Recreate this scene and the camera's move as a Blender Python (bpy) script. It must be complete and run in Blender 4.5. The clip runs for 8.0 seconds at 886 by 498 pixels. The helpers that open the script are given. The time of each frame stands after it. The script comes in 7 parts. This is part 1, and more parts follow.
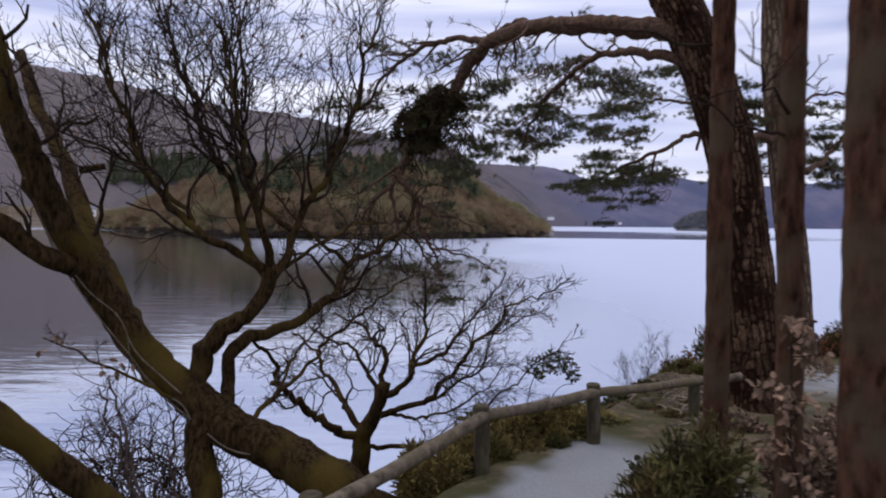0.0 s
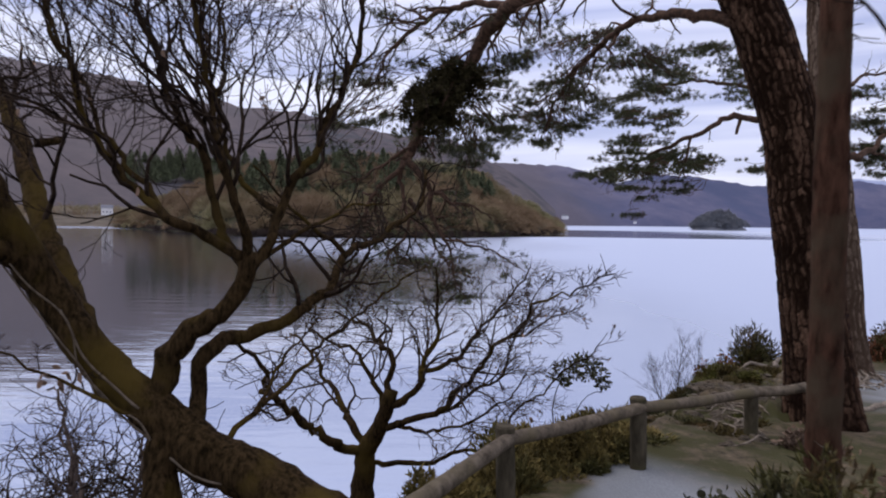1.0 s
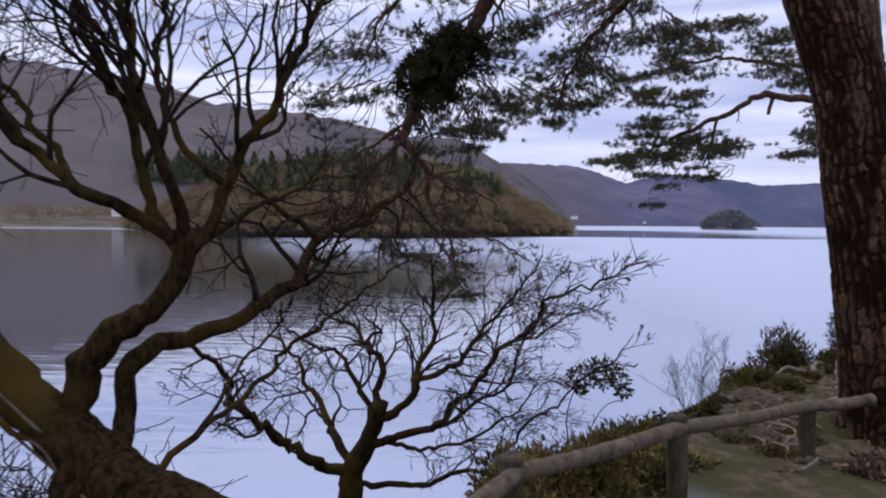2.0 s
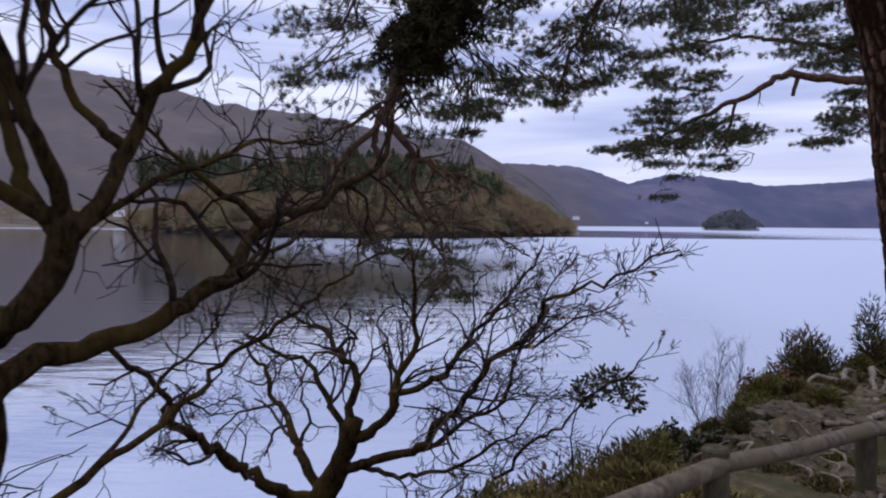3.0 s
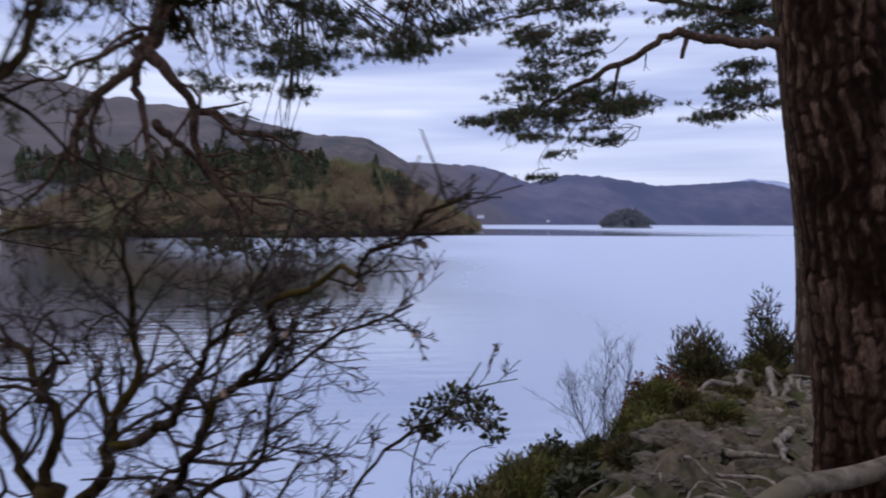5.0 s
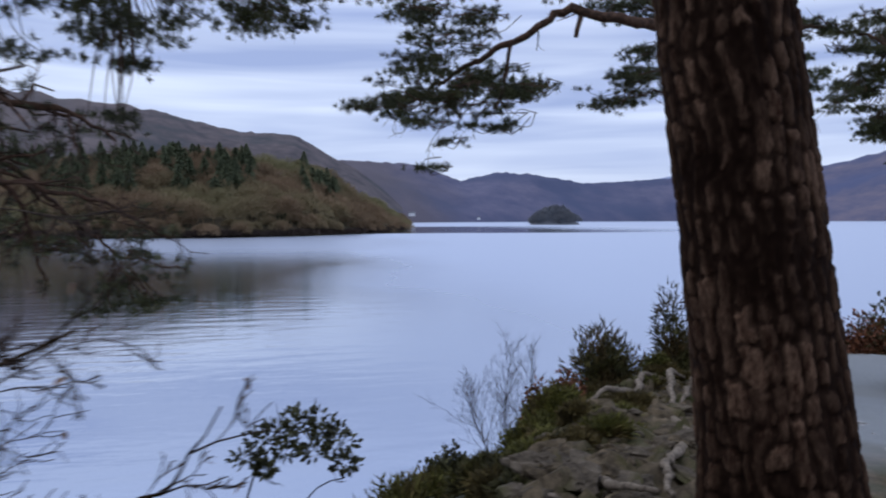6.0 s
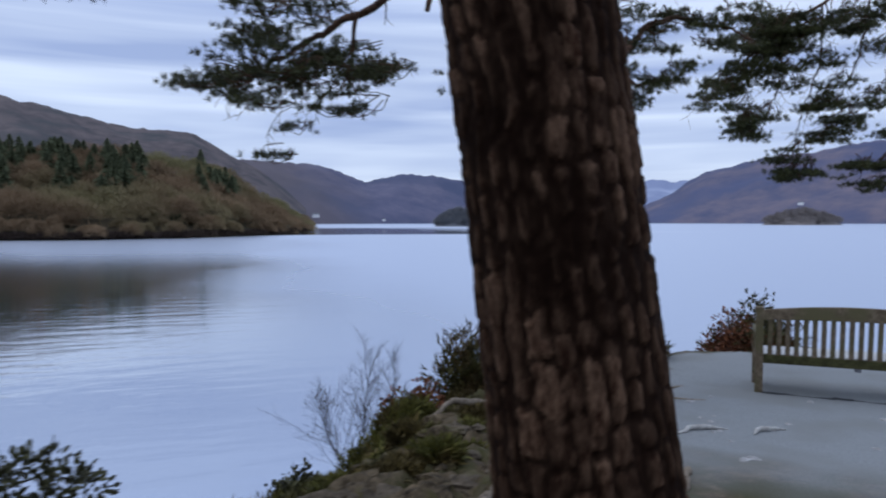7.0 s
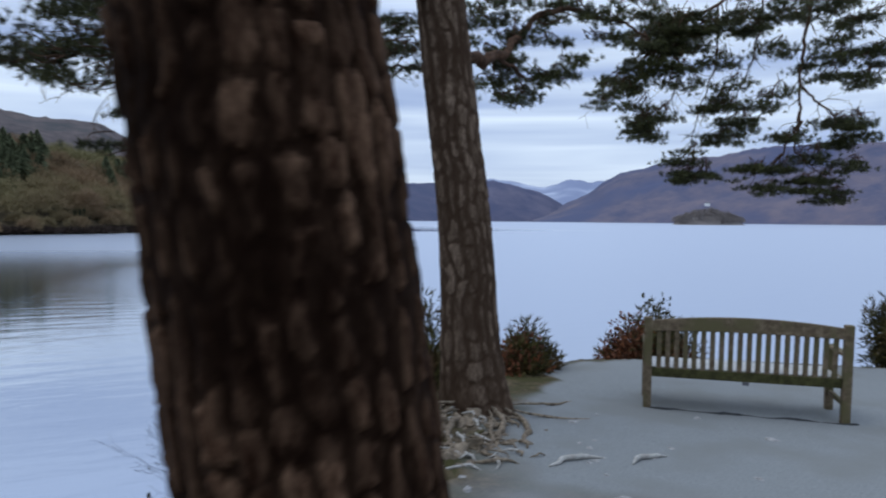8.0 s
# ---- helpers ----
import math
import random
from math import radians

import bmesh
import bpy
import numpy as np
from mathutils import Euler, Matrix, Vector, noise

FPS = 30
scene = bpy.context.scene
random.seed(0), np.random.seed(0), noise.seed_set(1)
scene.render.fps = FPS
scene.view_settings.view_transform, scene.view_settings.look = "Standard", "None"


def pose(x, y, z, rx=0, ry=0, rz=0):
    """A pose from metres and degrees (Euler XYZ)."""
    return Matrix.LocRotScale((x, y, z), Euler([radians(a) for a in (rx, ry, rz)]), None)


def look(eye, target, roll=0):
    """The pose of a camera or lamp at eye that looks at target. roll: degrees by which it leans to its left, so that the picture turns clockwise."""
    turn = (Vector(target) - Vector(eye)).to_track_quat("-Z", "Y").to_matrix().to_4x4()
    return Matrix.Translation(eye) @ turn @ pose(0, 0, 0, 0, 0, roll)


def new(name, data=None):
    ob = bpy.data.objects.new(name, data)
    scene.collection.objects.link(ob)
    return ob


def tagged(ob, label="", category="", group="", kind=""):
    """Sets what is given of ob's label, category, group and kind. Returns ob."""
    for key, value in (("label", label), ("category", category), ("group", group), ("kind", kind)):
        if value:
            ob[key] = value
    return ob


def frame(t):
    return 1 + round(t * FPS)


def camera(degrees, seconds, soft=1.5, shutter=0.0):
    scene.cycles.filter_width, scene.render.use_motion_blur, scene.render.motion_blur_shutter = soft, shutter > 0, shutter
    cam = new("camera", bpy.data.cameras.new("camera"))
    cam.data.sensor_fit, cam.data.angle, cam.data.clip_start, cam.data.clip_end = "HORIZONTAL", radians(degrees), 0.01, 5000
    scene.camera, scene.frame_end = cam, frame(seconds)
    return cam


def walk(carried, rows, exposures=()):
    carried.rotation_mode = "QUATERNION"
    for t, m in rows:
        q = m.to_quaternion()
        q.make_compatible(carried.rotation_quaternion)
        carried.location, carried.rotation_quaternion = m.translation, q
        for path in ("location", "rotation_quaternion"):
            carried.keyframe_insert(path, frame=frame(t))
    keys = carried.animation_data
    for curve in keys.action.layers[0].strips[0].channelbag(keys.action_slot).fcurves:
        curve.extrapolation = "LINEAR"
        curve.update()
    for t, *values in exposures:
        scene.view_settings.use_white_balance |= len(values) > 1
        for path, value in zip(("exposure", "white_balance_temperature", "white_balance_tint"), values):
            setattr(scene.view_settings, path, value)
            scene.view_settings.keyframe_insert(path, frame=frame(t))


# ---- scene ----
cam = camera(66.2, 8.0, soft=2.0, shutter=0.5)
PATH = [
    (0.0, 0.003, -0.001, 2.379, 0.00, -2.20, -0.62),
    (0.5, -0.022, 0.458, 2.321, 0.74, -2.27, -0.73),
    (1.0, -0.004, 0.891, 2.257, 1.16, -2.29, -0.68),
    (2.5, 0.121, 2.190, 2.069, 2.06, -2.24, -0.52),
    (3.0, 0.176, 2.587, 2.029, 2.06, -2.22, -0.53),
    (3.5, 0.286, 2.967, 1.988, 1.84, -2.16, -0.44),
    (4.0, 0.422, 3.336, 1.941, 1.04, -2.05, -0.27),
    (4.5, 0.627, 3.713, 1.903, -2.60, -2.17, -0.38),
    (5.0, 0.864, 4.070, 1.868, -5.81, -2.25, -0.31),
    (6.5, 1.815, 4.984, 1.798, -15.26, -2.39, 0.21),
    (7.0, 2.171, 5.236, 1.759, -19.53, -2.29, 0.02),
    (7.5, 2.507, 5.479, 1.772, -22.87, -2.40, -0.30),
    (8.0, 2.880, 5.685, 1.812, -26.04, -2.48, -0.47),
]
EXPOSURE = [(0.0, 0.22, 7250, 17), (2.5, 0.12, 6780, 19), (4.5, 0.05, 6620, 18), (6.5, -0.07, 6330, 8), (7.5, -0.08, 6430, 5), (8.0, 0.0, 6560, 2)]
walk(cam, [(t, pose(x, y, z, 90 + pitch, roll, yaw)) for t, x, y, z, yaw, pitch, roll in PATH], EXPOSURE)

# ---- sky and sun: a bright overcast afternoon over a lake ----
WATER_Z = -4.5
world = bpy.data.worlds.new("overcast_sky")
scene.world = world
world.use_nodes = True
wn, wl = world.node_tree.nodes, world.node_tree.links
wn.clear()


def wnode(kind, **values):
    n = wn.new(kind)
    for key, value in values.items():
        n.inputs[key].default_value = value
    return n


out = wn.new("ShaderNodeOutputWorld")
bg = wnode("ShaderNodeBackground", Strength=1.0)
sky = wn.new("ShaderNodeTexSky")
sky.sky_type, sky.sun_disc = "NISHITA", False
sky.sun_elevation, sky.sun_rotation = radians(58), radians(-54)
dim = wn.new("ShaderNodeVectorMath")
dim.operation = "SCALE"
dim.inputs["Scale"].default_value = 0.1
wl.new(sky.outputs["Color"], dim.inputs[0])
tc = wn.new("ShaderNodeTexCoord")
stretch = wn.new("ShaderNodeMapping")
stretch.inputs["Scale"].default_value = (1.2, 1.2, 16.0)
stretch.inputs["Rotation"].default_value = (0.02, 0.03, 0.4)
wl.new(tc.outputs["Generated"], stretch.inputs["Vector"])
cloud = wnode("ShaderNodeTexNoise", Scale=1.7, Detail=3.5, Roughness=0.45, Distortion=0.4)
wl.new(stretch.outputs["Vector"], cloud.inputs["Vector"])
ramp = wn.new("ShaderNodeValToRGB")
ramp.color_ramp.elements[0].position, ramp.color_ramp.elements[0].color = 0.33, (0.335, 0.415, 0.68, 1)
ramp.color_ramp.elements[1].position, ramp.color_ramp.elements[1].color = 0.70, (0.69, 0.775, 0.98, 1)
wl.new(cloud.outputs["Fac"], ramp.inputs["Fac"])
mix = wn.new("ShaderNodeMix")
mix.data_type = "RGBA"
mix.inputs["Factor"].default_value = 0.88
wl.new(dim.outputs["Vector"], mix.inputs["A"])
# an overcast sky brightens towards the zenith
split = wn.new("ShaderNodeSeparateXYZ")
wl.new(tc.outputs["Generated"], split.inputs["Vector"])
rise = wnode("ShaderNodeMapRange")
for key, value in (("From Min", 0.05), ("From Max", 1.0), ("To Min", 0.9), ("To Max", 2.3)):
    rise.inputs[key].default_value = value
wl.new(split.outputs["Z"], rise.inputs["Value"])
low = wnode("ShaderNodeMapRange")
for key, value in (("From Min", 0.08), ("From Max", 0.24), ("To Min", 1.28), ("To Max", 1.0)):
    low.inputs[key].default_value = value
wl.new(split.outputs["Z"], low.inputs["Value"])
both = wn.new("ShaderNodeMath")
both.operation = "MULTIPLY"
wl.new(rise.outputs["Result"], both.inputs[0])
wl.new(low.outputs["Result"], both.inputs[1])
lift = wn.new("ShaderNodeVectorMath")
lift.operation = "SCALE"
wl.new(ramp.outputs["Color"], lift.inputs[0])
wl.new(both.outputs["Value"], lift.inputs["Scale"])
wl.new(lift.outputs["Vector"], mix.inputs["B"])
wl.new(mix.outputs["Result"], bg.inputs["Color"])
wl.new(bg.outputs["Background"], out.inputs["Surface"])

sun = new("sun", bpy.data.lights.new("sun", "SUN"))
sun.data.energy, sun.data.angle, sun.data.color = 0.85, radians(50), (1.0, 0.96, 0.90)
sun.matrix_world = look((-30, 22, 60), (0, 0, 0))


# ---- materials ----
def shade(name, c1, c2, scale=8.0, rough=0.85, bump=0.3, dist=0.01, stretch=(1, 1, 1), c3=None, scale3=1.2, metallic=0.0, vary=0.0, spec=0.3, cut=(0.35, 0.65)):
    """Two colours mixed by fine noise, a third by broad patches, with bump from the same grain."""
    m = bpy.data.materials.new(name)
    m.use_nodes = True
    nt = m.node_tree
    bs = nt.nodes["Principled BSDF"]
    bs.inputs["Roughness"].default_value, bs.inputs["Metallic"].default_value = rough, metallic
    bs.inputs["Specular IOR Level"].default_value = spec
    t = nt.nodes.new("ShaderNodeTexCoord")
    mp = nt.nodes.new("ShaderNodeMapping")
    mp.inputs["Scale"].default_value = stretch
    nt.links.new(t.outputs["Object"], mp.inputs["Vector"])
    n1 = nt.nodes.new("ShaderNodeTexNoise")
    n1.inputs["Scale"].default_value, n1.inputs["Detail"].default_value, n1.inputs["Roughness"].default_value = scale, 6, 0.65
    nt.links.new(mp.outputs["Vector"], n1.inputs["Vector"])
    r = nt.nodes.new("ShaderNodeValToRGB")
    r.color_ramp.elements[0].position, r.color_ramp.elements[0].color = cut[0], (*c1, 1)
    r.color_ramp.elements[1].position, r.color_ramp.elements[1].color = cut[1], (*c2, 1)
    nt.links.new(n1.outputs["Fac"], r.inputs["Fac"])
    colour = r.outputs["Color"]
    if c3:
        n2 = nt.nodes.new("ShaderNodeTexNoise")
        n2.inputs["Scale"].default_value, n2.inputs["Detail"].default_value = scale3, 4
        nt.links.new(t.outputs["Object"], n2.inputs["Vector"])
        r2 = nt.nodes.new("ShaderNodeValToRGB")
        r2.color_ramp.elements[0].position, r2.color_ramp.elements[1].position = 0.48, 0.62
        nt.links.new(n2.outputs["Fac"], r2.inputs["Fac"])
        mx = nt.nodes.new("ShaderNodeMix")
        mx.data_type = "RGBA"
        nt.links.new(r2.outputs["Color"], mx.inputs["Factor"])
        nt.links.new(colour, mx.inputs["A"])
        mx.inputs["B"].default_value = (*c3, 1)
        colour = mx.outputs["Result"]
    if vary:
        info = nt.nodes.new("ShaderNodeNewGeometry")
        hsv = nt.nodes.new("ShaderNodeHueSaturation")
        span = nt.nodes.new("ShaderNodeMapRange")
        span.inputs["To Min"].default_value, span.inputs["To Max"].default_value = 1 - vary, 1 + vary
        nt.links.new(info.outputs["Random Per Island"], span.inputs["Value"])
        nt.links.new(span.outputs["Result"], hsv.inputs["Value"])
        nt.links.new(colour, hsv.inputs["Color"])
        colour = hsv.outputs["Color"]
    nt.links.new(colour, bs.inputs["Base Color"])
    if bump:
        b = nt.nodes.new("ShaderNodeBump")
        b.inputs["Strength"].default_value, b.inputs["Distance"].default_value = bump, dist
        nt.links.new(n1.outputs["Fac"], b.inputs["Height"])
        nt.links.new(b.outputs["Normal"], bs.inputs["Normal"])
    return m


M_OAK = shade("oak_bark", (0.008, 0.005, 0.002), (0.058, 0.035, 0.015), 34, 0.97, 1.0, 0.022, (1, 1, 0.35), (0.066, 0.043, 0.0105), 2.2, spec=0.04)
M_TWIG = shade("oak_twig", (0.011, 0.0070, 0.0050), (0.043, 0.028, 0.018), 20, 0.95, 0.2, 0.004, spec=0.05)
M_TWIG_BROWN = shade("brown_twig", (0.023, 0.015, 0.011), (0.078, 0.055, 0.042), 20, 0.9, 0.2, 0.004, spec=0.12)
M_OCHRE = shade("ochre_undergrowth", (0.085, 0.060, 0.014), (0.220, 0.158, 0.046), 5, 0.9, 0, vary=0.45, c3=(0.080, 0.072, 0.020), scale3=3.0)
M_VINE = shade("climbing_stem", (0.062, 0.045, 0.028), (0.150, 0.114, 0.078), 18, 0.9, 0.3, 0.003, spec=0.1)
M_SLIM = shade("slim_pine_bark", (0.018, 0.008, 0.0045), (0.084, 0.040, 0.024), 30, 0.97, 1.0, 0.010, (1, 1, 0.28), (0.062, 0.043, 0.026), 3.5, spec=0.04)
M_BOUGH = shade("pine_bough_bark", (0.034, 0.021, 0.014), (0.125, 0.070, 0.043), 24, 0.95, 0.7, 0.008, spec=0.15)
M_NEEDLE = shade("pine_needles", (0.027, 0.030, 0.008), (0.080, 0.084, 0.024), 3, 0.6, 0, vary=0.45)
M_MOSS = shade("moss", (0.020, 0.016, 0.007), (0.054, 0.044, 0.017), 40, 1.0, 0.6, 0.01, spec=0.1)
M_GORSE = shade("gorse_green", (0.026, 0.023, 0.006), (0.098, 0.086, 0.020), 4, 0.75, 0, vary=0.55, c3=(0.085, 0.050, 0.016), scale3=3.0)
M_MOUND = shade("olive_gorse", (0.048, 0.045, 0.007), (0.150, 0.138, 0.024), 4, 0.8, 0, vary=0.5, c3=(0.095, 0.064, 0.018), scale3=3.0)
M_HEATH = shade("heather_olive", (0.045, 0.032, 0.008), (0.125, 0.088, 0.022), 4, 0.85, 0, vary=0.4)
M_RED = shade("russet_leaves", (0.085, 0.030, 0.014), (0.19, 0.070, 0.028), 4, 0.8, 0, vary=0.5)
M_HOLLY = shade("holly_leaves", (0.026, 0.026, 0.009), (0.080, 0.076, 0.026), 4, 0.6, 0, vary=0.5, spec=0.3)
M_DEAD = shade("dead_leaves", (0.12, 0.068, 0.040), (0.26, 0.165, 0.105), 6, 0.8, 0, vary=0.35)
M_BRACKEN = shade("bracken", (0.085, 0.052, 0.032), (0.22, 0.145, 0.092), 6, 0.9, 0, vary=0.4)
M_WOOD = shade("weathered_rail", (0.048, 0.035, 0.021), (0.152, 0.117, 0.079), 16, 0.9, 0.7, 0.006, (1, 1, 1), (0.100, 0.078, 0.040), 3, spec=0.2)
# posts: weathered wood darker than the rails, their shadow put into the colour
M_POST = shade("weathered_shaded_post", (0.030, 0.024, 0.014), (0.090, 0.072, 0.044), 16, 0.95, 0.7, 0.008, (1, 1, 0.3), (0.045, 0.042, 0.016), 3, spec=0.15)
M_BENCH = shade("bench_wood", (0.088, 0.062, 0.036), (0.205, 0.154, 0.098), 18, 0.8, 0.4, 0.004, (1, 1, 1), (0.115, 0.098, 0.046), 4, spec=0.25)
# seat slats are paler and glossier than the other bench wood
M_SEAT = shade("pale_glossy_seat", (0.40, 0.38, 0.34), (0.58, 0.56, 0.52), 16, 0.28, 0.2, 0.003, (1, 1, 1), spec=0.6)
# dark gravel tone for the contact shade painted under the bench
M_BENCH_SHADE = shade("bench_shade_gravel", (0.020, 0.022, 0.024), (0.055, 0.056, 0.056), 60, 0.9, 0.8, 0.01, spec=0.15)
M_MOSSY = shade("mossy_bench_wood", (0.026, 0.026, 0.009), (0.080, 0.074, 0.028), 18, 0.9, 0.4, 0.004, spec=0.2)
M_ROCK = shade("slate_rock", (0.040, 0.030, 0.019), (0.145, 0.113, 0.077), 9, 0.9, 0.9, 0.02, (1, 1, 1), (0.060, 0.052, 0.020), 2.5, spec=0.15)
M_BOULDER = shade("bank_boulder", (0.017, 0.012, 0.006), (0.152, 0.112, 0.066), 9, 0.9, 1.0, 0.025, (1, 1, 1), (0.058, 0.047, 0.017), 3.5, spec=0.12)
M_ROOT = shade("bleached_root", (0.080, 0.060, 0.041), (0.27, 0.215, 0.155), 22, 0.9, 0.7, 0.008, spec=0.15)
M_MOSSROCK = shade("mossy_boulder", (0.028, 0.020, 0.009), (0.225, 0.168, 0.102), 6, 0.92, 1.0, 0.03, (1, 1, 1), (0.060, 0.054, 0.018), 2.6, spec=0.12)
M_STONE = shade("pale_stone", (0.22, 0.21, 0.20), (0.42, 0.41, 0.39), 18, 0.85, 0.5, 0.006, spec=0.2)
M_STICK = shade("bleached_stick", (0.26, 0.24, 0.21), (0.46, 0.44, 0.40), 20, 0.85, 0.4, 0.004, spec=0.2)
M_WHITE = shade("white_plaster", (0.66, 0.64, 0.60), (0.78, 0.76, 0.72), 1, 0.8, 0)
M_SLATE = shade("slate_roof", (0.10, 0.10, 0.11), (0.17, 0.17, 0.18), 1, 0.8, 0)
M_SHRUB = shade("bare_shrub", (0.0248, 0.0192, 0.0174), (0.0589, 0.0471, 0.0409), 10, 0.9, 0)


def hill_shade(name, c1, c2, c3, scale, scale3, bump=0.6):
    return shade(name, c1, c2, scale, 1.0, bump, 6.0, (1, 1, 1.6), c3, scale3, spec=0.05)


def bracken_slopes(m, west, east, share, colour):
    """The western end of the range is brown with dead bracken, the rest keeps the material's colour."""
    nt = m.node_tree
    bs = nt.nodes["Principled BSDF"]
    slate = bs.inputs["Base Color"].links[0].from_socket
    t = nt.nodes.new("ShaderNodeTexCoord")
    sep = nt.nodes.new("ShaderNodeSeparateXYZ")
    nt.links.new(t.outputs["Object"], sep.inputs["Vector"])
    n = nt.nodes.new("ShaderNodeTexNoise")
    n.inputs["Scale"].default_value, n.inputs["Detail"].default_value = 0.004, 5
    nt.links.new(t.outputs["Object"], n.inputs["Vector"])
    stir = nt.nodes.new("ShaderNodeMath")
    stir.operation = "MULTIPLY_ADD"
    stir.inputs[1].default_value = 500.0
    nt.links.new(n.outputs["Fac"], stir.inputs[0])
    nt.links.new(sep.outputs["X"], stir.inputs[2])
    span = nt.nodes.new("ShaderNodeMapRange")
    span.interpolation_type = "SMOOTHSTEP"
    for key, v in (("From Min", west), ("From Max", east), ("To Min", share), ("To Max", 0.0)):
        span.inputs[key].default_value = v
    nt.links.new(stir.outputs["Value"], span.inputs["Value"])
    mx = nt.nodes.new("ShaderNodeMix")
    mx.data_type = "RGBA"
    nt.links.new(span.outputs["Result"], mx.inputs["Factor"])
    nt.links.new(slate, mx.inputs["A"])
    mx.inputs["B"].default_value = (*colour, 1)
    nt.links.new(mx.outputs["Result"], bs.inputs["Base Color"])


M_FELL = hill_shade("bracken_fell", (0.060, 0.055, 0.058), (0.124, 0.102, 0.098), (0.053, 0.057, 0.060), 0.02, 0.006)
# distance haze is put into the base colour, turning these fells blue
M_BLUE = hill_shade("haze_blue_fell", (0.074, 0.080, 0.128), (0.122, 0.116, 0.158), (0.068, 0.078, 0.124), 0.008, 0.0025)
# brown bracken in the west, more of the painted haze blue eastwards
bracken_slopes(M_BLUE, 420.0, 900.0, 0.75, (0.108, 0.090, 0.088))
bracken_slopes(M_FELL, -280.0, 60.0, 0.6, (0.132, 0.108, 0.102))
# the same haze tint in the colours of the right-hand and snowy fells
M_PURPLE = hill_shade("haze_purple_fell", (0.080, 0.086, 0.134), (0.155, 0.132, 0.156), (0.080, 0.089, 0.145), 0.008, 0.0025)
M_SNOW = hill_shade("hazed_snowy_fell", (0.17, 0.20, 0.29), (0.46, 0.50, 0.60), (0.20, 0.23, 0.33), 0.004, 0.0015)
M_KNOLL = hill_shade("woodland_floor", (0.040, 0.032, 0.020), (0.085, 0.066, 0.040), (0.045, 0.048, 0.026), 0.05, 0.02)
M_BARE = shade("leafless_wood", (0.150, 0.101, 0.058), (0.272, 0.186, 0.108), 0.05, 1.0, 0, vary=0.16, c3=(0.225, 0.198, 0.098), scale3=0.012, spec=0.05)
# conifer green lightened so the colour carries the distance haze
M_FIR = shade("hazed_conifer_wood", (0.074, 0.084, 0.046), (0.128, 0.140, 0.076), 0.1, 1.0, 0, vary=0.22, spec=0.05)
# island and point: distance haze painted in as a paler, greyer colour
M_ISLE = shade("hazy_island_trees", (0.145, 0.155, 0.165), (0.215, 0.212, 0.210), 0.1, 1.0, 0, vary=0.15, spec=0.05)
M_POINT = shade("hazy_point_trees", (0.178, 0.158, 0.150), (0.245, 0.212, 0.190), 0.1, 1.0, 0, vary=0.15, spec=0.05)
M_REED = shade("pale_reeds", (0.062, 0.050, 0.037), (0.150, 0.124, 0.092), 0.03, 1.0, 0, spec=0.05)


